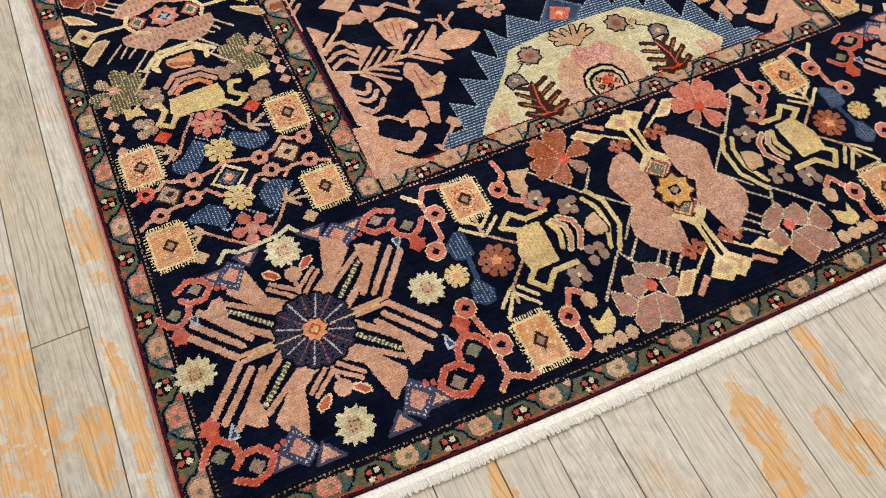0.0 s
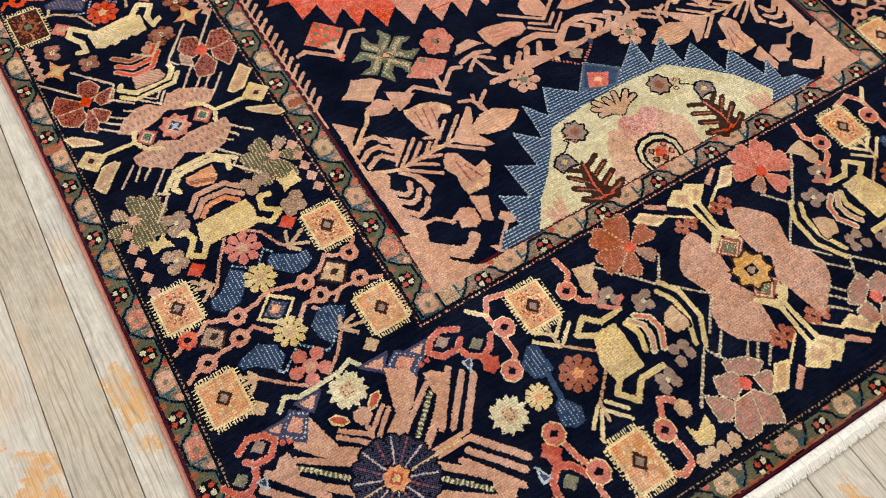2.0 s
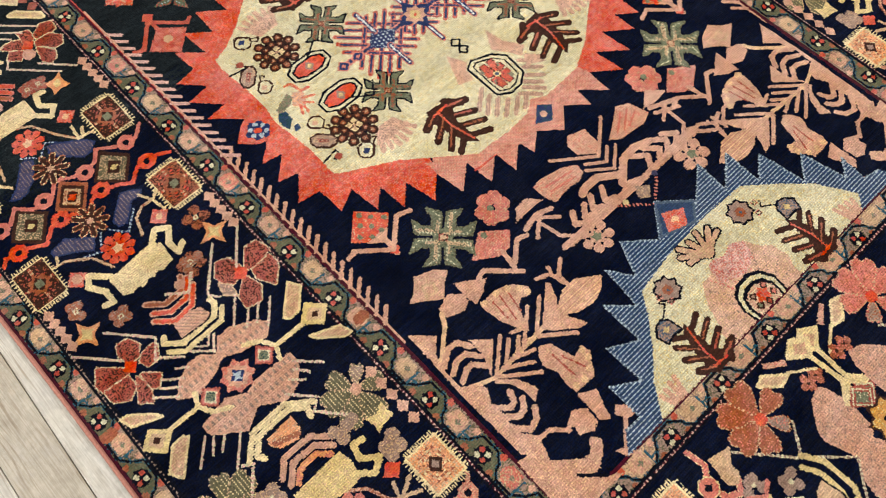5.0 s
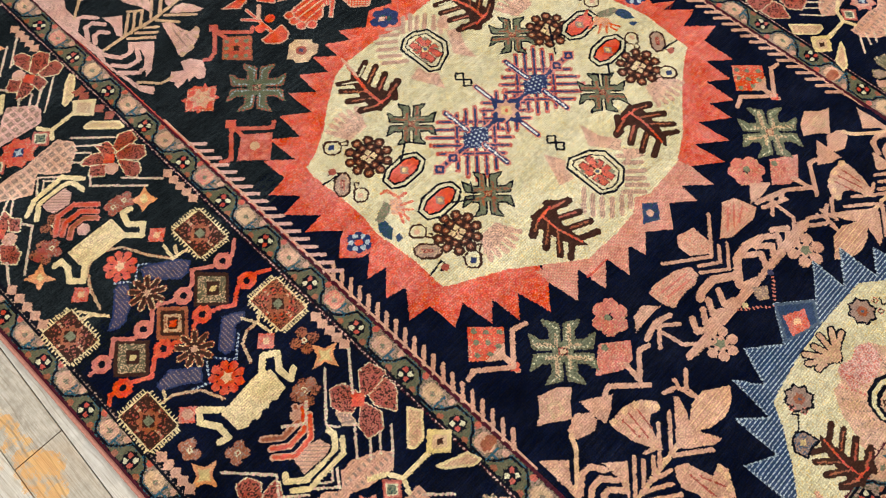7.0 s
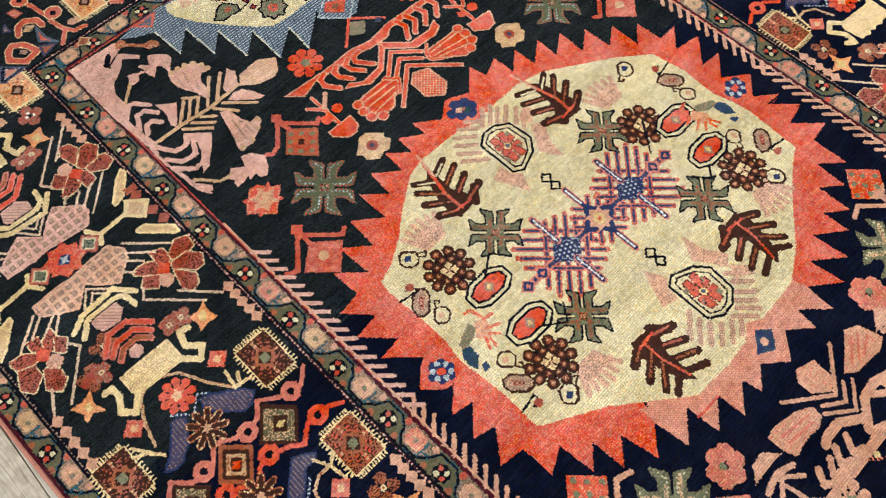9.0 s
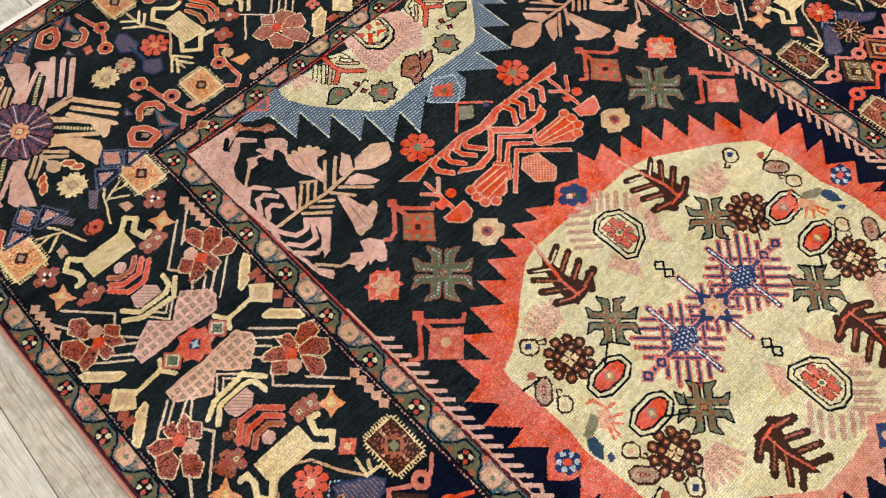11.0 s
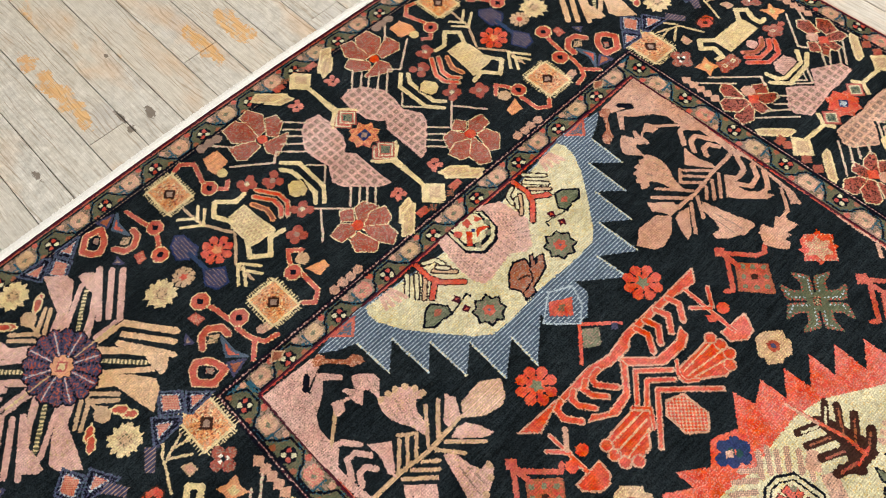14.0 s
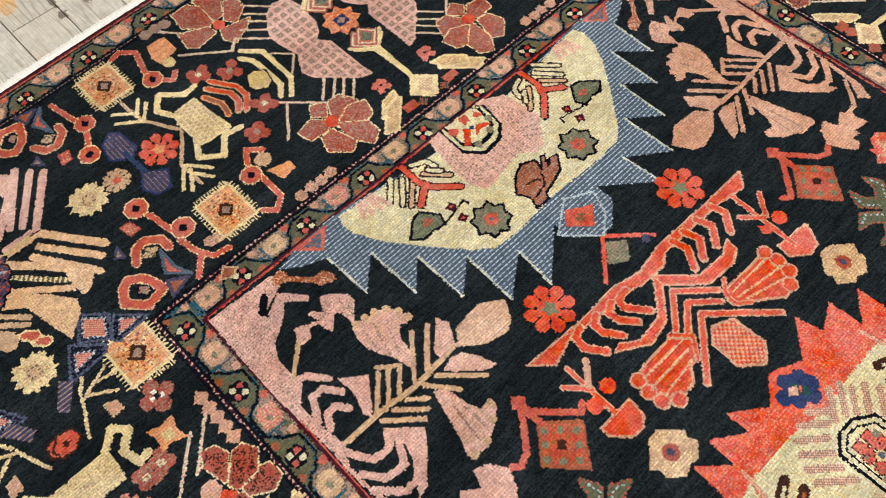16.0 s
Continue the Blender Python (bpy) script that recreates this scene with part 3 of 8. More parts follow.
    line([(-141, 58), (-113, 32), (-94, 46)], 3, "blue", "pale_blue")
    begin("speckled_panel", "slate and pale speckled panel")
    fill([(-206, 78), (-183, 84), (-165, 72), (-161, 53), (-175, 40), (-199, 60), (-214, 63), (-216, 73)], ("blue", "pale_blue", "dots"))
    line([(-146, 55), (-171, 34), (-179, 42)], 3, "blue", "pale_blue")
    begin("blossom")
    put(-141, 165)
    blossom(24, "gold", "tan", 9)
    put(-142, 79)
    blossom(24, "gold", "tan", 9)
    put(-141, 216)
    blossom(27, "rose", "tan", 8)
    put(-142, 26)
    blossom(27, "rose", "salmon", 5)
    put(0, 0)
    begin("spot")
    lozenge(-74, 221, 27, 24, "coral")
    begin("spot")
    lozenge(-206, 217, 27, 24, "coral")
    begin("spot")
    lozenge(-65, 12, 24, 22, "tan")
    begin("spot")
    lozenge(-217, 10, 24, 22, "tan")
    begin("leaf_twig")
    line([(-64, 201), (-90, 186), (-79, 176)], 5.4, "tan")
    line([(-83, 209), (-89, 190)], 5, "tan")
    line([(-85, 189), (-64, 179)], 5, "tan")
    line([(-135, 244), (-110, 225), (-99, 198), (-89, 187)], 4.4, ("salmon", "rust", "speck"))
    begin("leaf_twig")
    line([(-217, 204), (-201, 184), (-215, 172)], 5.4, "tan")
    line([(-218, 191), (-200, 187)], 5, "tan")
    line([(-206, 200), (-195, 185)], 5, "tan")
    line([(-156, 240), (-178, 209), (-193, 182), (-204, 173)], 4.4, ("salmon", "rust", "speck"))
    begin("leaf_twig")
    line([(-65, 57), (-88, 51), (-71, 35)], 5.4, "tan")
    line([(-80, 65), (-87, 50)], 5, "tan")
    line([(-83, 49), (-56, 43)], 5, "tan")
    line([(-87, 48), (-106, 23), (-128, 4)], 4.4, ("salmon", "rust", "speck"))
    begin("leaf_twig")
    line([(-222, 57), (-203, 46), (-218, 32)], 5.4, "tan")
    line([(-209, 57), (-201, 44)], 5, "tan")
    line([(-225, 46), (-206, 44)], 5, "tan")
    line([(-203, 45), (-174, 19), (-151, 1)], 4.4, ("salmon", "rust", "speck"))
    begin("pale_hook", "cream hooked line")
    line([(-199, -6), (-187, 7), (-171, -2), (-145, -1), (-115, 1), (-98, 8), (-90, -5)], 6, "cream")


def wide_square(warm):
    # a tan square with finely toothed pale edges and a dark ring
    begin("toothed_square")
    for i in range(12):
        f = (i + 0.5) / 12 - 0.5
        line([(f * 46, -35), (f * 46, 35)], 2.0, "straw")
        line([(-29, f * 58), (29, f * 58)], 2.0, "straw")
    rect(0, 0, 50, 60, "straw")
    rect(0, 0, 43, 53, ("orange", "tan", "speck"))
    for a in range(14):
        k = math.pi * a / 7
        line([(10 * math.cos(k), 12 * math.sin(k)), (18 * math.cos(k), 23 * math.sin(k))], 3.2, "rust" if warm else "tan", "straw" if a % 2 else "orange")
    lozenge(0, 0, 22, 24, "brown")
    lozenge(0, 0, 12, 13, "taupe")


def unit_half(c):
    # half of a butterfly unit: wing, two flowers, rungs, bracket, block, stripes and the hooked bar beyond
    begin("waisted_wing")
    shape([(73, 29), (58, 16), (22, 23), (2, 33), (-5, 31), (-18, 23), (-52, 14), (-73, 28), (-56, 45), (-35, 55), (-20, 55), (-2, 40), (13, 58), (30, 59), (63, 42)], (c["wing"], c["wing_mark"], c["wing_pattern"]), c["wing"], 3)
    begin("five_petal_flower")
    petal([(74, 144), (89, 138), (94, 119), (83, 108), (73, 105), (64, 115), (62, 128)], c)
    petal([(117, 135), (132, 134), (138, 113), (116, 105), (97, 110)], c)
    petal([(104, 102), (133, 104), (133, 87), (114, 67), (102, 89)], c)
    petal([(90, 102), (97, 78), (85, 62), (66, 66), (68, 83)], c)
    shape([(58, 119), (70, 106), (67, 86), (53, 100)], ("taupe", "salmon", "speck"), c["petal_edge"], 2)
    lozenge(89, 110, 24, 24, "coral")
    begin("five_petal_flower")
    petal([(-89, 138), (-75, 136), (-68, 121), (-78, 108), (-90, 109), (-95, 124)], c)
    petal([(-70, 107), (-54, 108), (-51, 105), (-60, 90), (-74, 89), (-78, 100)], c)
    petal([(-128, 130), (-99, 104), (-102, 97), (-138, 99), (-141, 110)], c)
    petal([(-137, 96), (-103, 94), (-103, 78), (-119, 69), (-136, 80)], c)
    petal([(-87, 85), (-70, 69), (-81, 58), (-90, 63)], c)
    petal([(-94, 85), (-92, 61), (-98, 47), (-111, 57)], c)
    lozenge(-93, 103, 22, 22, "coral")
    begin("dotted_rung")
    line([(64, 90), (37, 56)], 3.4, c["dots"], c["cord"])
    begin("dotted_rung")
    line([(66, 63), (49, 44)], 3.4, c["dots"], c["cord"])
    begin("dotted_rung")
    line([(80, 60), (62, 40)], 3.4, c["dots"], c["cord"])
    begin("dotted_rung")
    line([(96, 56), (71, 27)], 3.4, c["dots"], c["cord"])
    begin("dotted_rung")
    line([(-61, 90), (-34, 67)], 3.4, c["dots"], c["cord"])
    begin("dotted_rung")
    line([(-51, 61), (-38, 52)], 3.4, c["dots"], c["cord"])
    begin("dotted_rung")
    line([(-72, 61), (-51, 44)], 3.4, c["dots"], c["cord"])
    begin("dotted_rung")
    line([(-80, 53), (-60, 37)], 3.4, c["dots"], c["cord"])
    begin("dotted_rung")
    line([(-95, 50), (-70, 29)], 3.4, c["dots"], c["cord"])
    begin("dotted_stem")
    line([(88, 172), (38, 115), (48, 102)], 3.6, c["dots"], c["cord"])
    begin("dotted_stem")
    line([(130, 172), (90, 121)], 3.6, c["dots"], c["cord"])
    begin("dotted_stem")
    line([(-92, 165), (-46, 114), (-65, 87)], 3.6, c["dots"], c["cord"])
    begin("dotted_stem")
    line([(-142, 165), (-96, 117)], 3.6, c["dots"], c["cord"])
    begin("dotted_stem")
    line([(11, 65), (-2, 47), (-26, 69)], 3.4, c["dots"], c["cord"])
    line([(8, 71), (-3, 58), (-15, 67)], 3, c["dots"], c["cord"])
    begin("double_bracket")
    line([(36, 109), (38, 100), (27, 85), (-25, 83), (-43, 99), (-38, 106)], 8, c["bar"])
    line([(42, 89), (30, 74), (-29, 72), (-45, 85)], 7, c["bar"])
    begin("tinted_block")
    shape([(-20, 112), (8, 114), (22, 109), (26, 91), (16, 87), (-23, 88)], (c["lid"], "taupe", "slant"), "dusk", 2)
    begin("curved_stripe")
    line([(-30, 160), (-10, 143), (19, 144), (27, 162)], 9, c["stripe_edge"])
    line([(-29, 159), (-10, 143), (19, 144), (27, 161)], 5, c["stripes"][1])
    begin("curved_stripe")
    line([(-30, 143), (-11, 129), (16, 131), (33, 155)], 9, c["stripe_edge"])
    line([(-29, 142), (-11, 129), (16, 131), (32, 154)], 5.4, c["stripes"][0])
    begin("curved_stripe")
    line([(-35, 133), (-14, 114), (15, 118), (33, 141)], 9, c["stripe_edge"])
    line([(-34, 132), (-14, 114), (15, 118), (33, 140)], 5.4, c["stripes"][0])
    begin("hooked_bar", "pale yellow bar with hooked ends")
    fill([(-45, 223), (27, 231), (38, 221), (35, 189), (22, 187), (15, 185), (11, 190), (2, 185), (-4, 189), (-15, 183), (-22, 188), (-32, 185), (-43, 192)], (c["bar"], "tan", "salt"))
    line([(24, 224), (43, 244), (59, 233), (45, 213), (48, 193), (59, 202)], 9, c["bar"])
    line([(-29, 214), (-61, 247), (-71, 233), (-57, 212), (-58, 193), (-69, 196)], 9, c["bar"])
    begin("small_cross_flower")
    round_(44, 176, 7.4, (c["cross"], "taupe", "speck"), sides=8)
    round_(54, 170, 7.4, (c["cross"], "taupe", "speck"), sides=8)
    round_(63, 171, 7.4, (c["cross"], "taupe", "speck"), sides=8)
    round_(42, 164, 7.4, (c["cross"], "taupe", "speck"), sides=8)
    rect(50, 170, 7, 7, "cream")
    rect(50, 170, 3, 3, "rust")
    begin("small_cross_flower")
    round_(-68, 176, 7.4, (c["cross"], "taupe", "speck"), sides=8)
    round_(-55, 175, 7.4, (c["cross"], "taupe", "speck"), sides=8)
    round_(-56, 164, 7.4, (c["cross"], "taupe", "speck"), sides=8)
    round_(-69, 164, 7.4, (c["cross"], "taupe", "speck"), sides=8)
    rect(-62, 169, 7, 7, "cream")
    rect(-62, 169, 3, 3, "rust")
    begin("small_cross_flower")
    round_(-106, 224, 7.4, (c["cross"], "taupe", "speck"), sides=8)
    round_(-96, 221, 7.4, (c["cross"], "taupe", "speck"), sides=8)
    round_(-101, 206, 7.4, (c["cross"], "taupe", "speck"), sides=8)
    round_(-109, 212, 7.4, (c["cross"], "taupe", "speck"), sides=8)
    rect(-103, 215, 7, 7, "cream")
    rect(-103, 215, 3, 3, "rust")
    begin("spot")
    round_(20, 153, 8, "salmon", sides=8)
    begin("spot")
    round_(-75, 253, 8, "salmon", sides=8)
    begin("leaf_stem")
    line([(41, 156), (22, 135), (-2, 154)], 4, c["dots"], c["cord"])
    begin("four_point_star")
    star(*STARS[0], 4, 24, 10, c["point"], 0.1)
    star(*STARS[0], 4, 13, 6, c["point_heart"], 0.1)
    begin("four_point_star")
    star(*STARS[1], 4, 24, 10, c["point"], 0.1)
    star(*STARS[1], 4, 13, 6, c["point_heart"], 0.1)


def unit_middle(c, s):
    # star, stalk with its box, pale lozenges and inner diamond on one side
    begin("forked_stalk")
    line([(109, -3), (60, -2), (50, 16), (30, 27)], 6.6, ("straw", "gold", "salt"))
    line([(60, -2), (53, -19)], 6.6, ("straw", "gold", "salt"))
    shape([(124, 18), (144, -4), (124, -21), (102, -1)], c["stalk"], c["stalk"], 2)
    fill([(124, 10), (136, -4), (125, -14), (110, -2)], c["box"])
    lozenge(124, -3, 12, 10, "brown")
    begin("pale_lozenge")
    shape([(126, 57), (136, 41), (112, 15), (97, 14), (91, 20)], ("tan", "salmon", "speck"), "straw", 3.4)
    begin("pale_lozenge")
    shape([(100, -22), (138, -38), (144, -55), (133, -54), (105, -31)], ("tan", "salmon", "speck"), "straw", 3.4)
    begin("outlined_diamond")
    for k, d in ((1.0, "brick"), (0.82, "rose"), (0.64, "cream"), (0.48, ("sage", "teal", "speck"))):
        fill([(41 + k * (x - 41), -1 + k * (y + 1)) for x, y in ((41, 16), (57, -2), (42, -18), (25, -3))], d)
    begin("bud")
    round_(161, -48, 8, "rust", sides=8)
    round_(169, -48, 8, "rust", sides=8)


def near_unit_half(c):
    # the half of the near unit that faces the corner
    begin("waisted_wing")
    shape([(-64, -18), (-23, -10), (2, -23), (20, -17), (72, -18), (73, -35), (53, -57), (32, -63), (2, -43), (-12, -51), (-26, -60), (-63, -33)], (c["wing"], c["wing_mark"], c["wing_pattern"]), c["wing"], 3)
    for s in (1, -1):
        here.sx = s * here.sx
        near_unit_flower(c)
        here.sx = s * here.sx
    begin("double_bracket")
    line([(54, -87), (25, -65), (-25, -67), (-49, -92)], 8, c["bar"])
    line([(41, -99), (44, -88), (27, -74), (-22, -75), (-38, -94), (-33, -101)], 8, c["bar"])
    begin("tinted_block")
    shape([(-18, -84), (24, -81), (23, -103), (13, -113), (-13, -106), (-20, -93)], ("orange", "tan", "salt"), "dusk", 2)
    line([(-12, -96), (14, -105)], 8, ("rust", "tan", "salt"))
    begin("curved_stripe")
    line([(44, -137), (24, -118), (-16, -117), (-32, -135)], 8, "salmon")
    begin("curved_stripe")
    line([(38, -146), (21, -130), (-12, -129), (-29, -148)], 8, "salmon")
    begin("curved_stripe")
    line([(29, -152), (15, -139), (-10, -141), (-21, -152)], 8, ("orange", "rose", "speck"))
    begin("hooked_bar", "pale yellow bar with hooked ends")
    fill([(-34, -159), (38, -156), (42, -174), (38, -198), (20, -200), (-7, -195), (-34, -197), (-40, -183)], ("gold", "tan", "salt"))
    line([(33, -188), (53, -206), (70, -195), (51, -181), (55, -162), (69, -165)], 8.4, "gold")
    line([(-34, -193), (-45, -208), (-61, -197), (-46, -178), (-50, -163), (-61, -162)], 8.4, "gold")
    begin("small_cross_flower")
    round_(-64, -135, 9, ("taupe", "tan", "speck"), sides=8)
    round_(-49, -136, 9, ("taupe", "tan", "speck"), sides=8)
    round_(-48, -151, 9, ("taupe", "tan", "speck"), sides=8)
    round_(-64, -154, 9, ("taupe", "tan", "speck"), sides=8)
    rect(-56, -144, 6, 6, "cream")
    begin("small_cross_flower")
    round_(49, -135, 9, ("taupe", "tan", "speck"), sides=8)
    round_(52, -148, 9, ("taupe", "tan", "speck"), sides=8)
    round_(65, -139, 9, ("taupe", "tan", "speck"), sides=8)
    round_(75, -137, 9, ("taupe", "tan", "speck"), sides=8)
    begin("small_cross_flower")
    round_(-86, -186, 9, ("taupe", "tan", "speck"), sides=8)
    round_(-74, -189, 9, ("taupe", "tan", "speck"), sides=8)
    round_(-72, -203, 9, ("taupe", "tan", "speck"), sides=8)
    round_(-86, -206, 9, ("taupe", "tan", "speck"), sides=8)
    rect(-79, -196, 6, 6, "cream")
    begin("small_cross_flower")
    round_(83, -192, 10, ("taupe", "tan", "speck"), sides=8)
    round_(98, -186, 10, ("taupe", "tan", "speck"), sides=8)
    round_(97, -201, 10, ("taupe", "tan", "speck"), sides=8)
    round_(83, -203, 10, ("taupe", "tan", "speck"), sides=8)
    begin("four_point_star")
    fill([(87, -148), (102, -154), (116, -144), (114, -157), (118, -168), (100, -169), (88, -174), (90, -164)], ("gold", "tan", "salt"))
    begin("four_point_star")
    fill([(-102, -150), (-87, -157), (-79, -150), (-76, -161), (-71, -175), (-86, -170), (-101, -173), (-100, -163)], ("gold", "tan", "salt"))


def near_unit_flower(c):
    x, y, sx, sy = here.x, here.y, here.sx, here.sy
    put(x - 103 * sx, y - 112 * sy, 48 * sx + 180, sx, sy)
    five_petals("olive", "tan", "salmon", "straw", 40)
    put(x, y, 0, sx, sy)
    begin("dotted_rung")
    line([(-70, -30), (-97, -57)], 3.4, c["dots"], c["cord"])
    begin("dotted_rung")
    line([(-63, -38), (-76, -55)], 3.4, c["dots"], c["cord"])
    begin("dotted_rung")
    line([(-51, -45), (-65, -59)], 3.4, c["dots"], c["cord"])
    begin("dotted_rung")
    line([(-35, -56), (-63, -87)], 3.4, c["dots"], c["cord"])
    begin("dotted_stem")
    line([(-58, -90), (-47, -97), (-76, -131)], 3.6, c["dots"], c["cord"])


def far_unit_half(c):
    # half of the far butterfly unit: wing, flowers, rungs, bracket, block, stripes, hooked bar and orange stars
    begin("waisted_wing")
    shape([(53, -23), (67, -43), (63, -57), (33, -81), (14, -66), (-1, -49), (-27, -75), (-70, -48), (-69, -30), (-31, -27), (-8, -30), (15, -26)], (c["wing_other"], c["wing_mark"], c["wing_pattern"]), c["wing_other"], 3)
    begin("five_petal_flower")
    petal([(56, -82), (72, -82), (83, -89), (84, -113), (55, -87)], c)
    petal([(89, -75), (102, -80), (102, -96), (93, -105), (87, -96)], c)
    petal([(106, -94), (124, -82), (138, -89), (136, -104), (121, -109), (105, -107)], c)
    petal([(101, -107), (123, -108), (136, -124), (128, -137), (119, -137), (98, -114)], c)
    petal([(96, -120), (112, -142), (107, -154), (96, -157), (90, -146)], c)
    petal([(61, -99), (75, -110), (66, -122), (51, -110)], c)
    round_(80, -122, 11, ("salmon", "mauve", "speck"), sides=8)
    lozenge(88, -105, 22, 22, "coral")
    begin("five_petal_flower")
    petal([(-100, -70), (-89, -71), (-87, -87), (-92, -92), (-101, -84)], c)
    petal([(-85, -81), (-71, -73), (-70, -90), (-79, -101), (-88, -96)], c)
    petal([(-129, -77), (-114, -78), (-99, -92), (-111, -100), (-128, -89)], c)
    petal([(-128, -95), (-111, -102), (-113, -119), (-129, -131), (-138, -117)], c)
    petal([(-104, -115), (-92, -122), (-92, -143), (-104, -152), (-115, -139)], c)
    petal([(-71, -87), (-62, -98), (-73, -111), (-80, -103)], c)
    round_(-89, -114, 11, ("salmon", "mauve", "speck"), sides=8)
    lozenge(-95, -97, 22, 22, "coral")
    begin("dotted_rung")
    line([(64, -50), (94, -77)], 3.4, c["dots"], c["cord"])
    begin("dotted_rung")
    line([(57, -59), (75, -77)], 3.4, c["dots"], c["cord"])
    begin("dotted_rung")
    line([(42, -68), (57, -83)], 3.4, c["dots"], c["cord"])
    begin("dotted_rung")
    line([(69, -34), (116, -80)], 3.4, c["dots"], c["cord"])
    begin("dotted_rung")
    line([(-75, -41), (-113, -73)], 3.4, c["dots"], c["cord"])
    begin("dotted_rung")
    line([(-67, -46), (-92, -67)], 3.4, c["dots"], c["cord"])
    begin("dotted_rung")
    line([(-54, -57), (-76, -73)], 3.4, c["dots"], c["cord"])
    begin("dotted_rung")
    line([(-49, -62), (-67, -82)], 3.4, c["dots"], c["cord"])
    begin("dotted_stem")
    line([(51, -110), (41, -124), (99, -183)], 3.6, c["dots"], c["cord"])
    begin("dotted_stem")
    line([(81, -145), (122, -190)], 3.6, c["dots"], c["cord"])
    begin("dotted_stem")
    line([(-64, -105), (-55, -119), (-105, -176)], 3.6, c["dots"], c["cord"])
    begin("dotted_stem")
    line([(-112, -143), (-130, -176)], 3.6, c["dots"], c["cord"])
    begin("dotted_stem")
    line([(19, -80), (-4, -57), (-24, -83)], 3.4, c["dots"], c["cord"])
    line([(10, -80), (-2, -68), (-12, -81)], 3, c["dots"], c["cord"])
    begin("double_bracket")
    line([(41, -106), (21, -82), (-30, -86), (-51, -100)], 8, c["bar"])
    line([(30, -121), (27, -102), (17, -95), (-28, -96), (-45, -115)], 8, c["bar"])
    begin("tinted_block")
    shape([(-27, -100), (14, -99), (16, -115), (3, -128), (-23, -126), (-29, -110)], (c["lid"], "taupe", "slant"), "dusk", 2)
    begin("curved_stripe")
    line([(30, -157), (6, -133), (-21, -133), (-40, -155)], 9, c["stripe_edge"])
    line([(29, -156), (6, -133), (-21, -133), (-39, -153)], 5.4, c["stripes"][0])
    begin("curved_stripe")
    line([(23, -166), (7, -149), (-20, -149), (-34, -162)], 9, c["stripe_edge"])
    line([(22, -165), (7, -149), (-20, -149), (-34, -161)], 5.4, c["stripes"][0])
    begin("curved_stripe")
    line([(17, -175), (3, -161), (-18, -162), (-29, -173)], 9, c["stripe_edge"])
    line([(16, -174), (3, -161), (-18, -162), (-28, -171)], 5.4, c["stripes"][1])
    begin("hooked_bar", "pale yellow bar with hooked ends")
    fill([(-45, -190), (30, -190), (30, -225), (22, -228), (-41, -227), (-45, -216)], (c["bar"], "tan", "salt"))
    line([(25, -224), (44, -243), (57, -230), (41, -215), (47, -194), (58, -197)], 9, c["bar"])
    line([(-38, -223), (-55, -242), (-68, -229), (-58, -210), (-59, -195), (-69, -195)], 9, c["bar"])
    begin("small_cross_flower")
    round_(39, -172, 7.4, (c["cross"], "taupe", "speck"), sides=8)
    round_(48, -171, 7.4, (c["cross"], "taupe", "speck"), sides=8)
    round_(47, -183, 7.4, (c["cross"], "taupe", "speck"), sides=8)
    round_(38, -183, 7.4, (c["cross"], "taupe", "speck"), sides=8)
    rect(43, -177, 7, 7, "cream")
    rect(43, -177, 3, 3, "rust")
    begin("small_cross_flower")
    round_(56, -172, 7.4, (c["cross"], "taupe", "speck"), sides=8)
    round_(68, -175, 7.4, (c["cross"], "taupe", "speck"), sides=8)
    round_(65, -187, 7.4, (c["cross"], "taupe", "speck"), sides=8)
    round_(56, -183, 7.4, (c["cross"], "taupe", "speck"), sides=8)
    rect(61, -179, 7, 7, "cream")
    rect(61, -179, 3, 3, "rust")
    begin("small_cross_flower")
    round_(-59, -160, 7.4, (c["cross"], "taupe", "speck"), sides=8)
    round_(-49, -165, 7.4, (c["cross"], "taupe", "speck"), sides=8)
    round_(-54, -179, 7.4, (c["cross"], "taupe", "speck"), sides=8)
    round_(-65, -172, 7.4, (c["cross"], "taupe", "speck"), sides=8)
    rect(-56, -169, 7, 7, "cream")
    rect(-56, -169, 3, 3, "rust")
    begin("small_cross_flower")
    round_(-69, -163, 6.4, c["cross"], sides=8)
    round_(-79, -168, 6.4, c["cross"], sides=8)
    begin("spot")
    round_(-8, -176, 10, "mauve", sides=8)
    begin("four_point_star")
    fill([(96, -181), (92, -196), (97, -213), (81, -210), (68, -215), (71, -201), (68, -186), (81, -188)], c["point"])
    fill([(88, -191), (87, -203), (77, -204), (77, -193)], ("gold", "straw", "salt"))
    begin("four_point_star")
    fill([(-80, -178), (-85, -196), (-80, -214), (-94, -205), (-107, -212), (-103, -198), (-111, -181), (-94, -184)], c["point"])
    fill([(-89, -189), (-90, -200), (-99, -202), (-97, -192)], ("gold", "straw", "salt"))


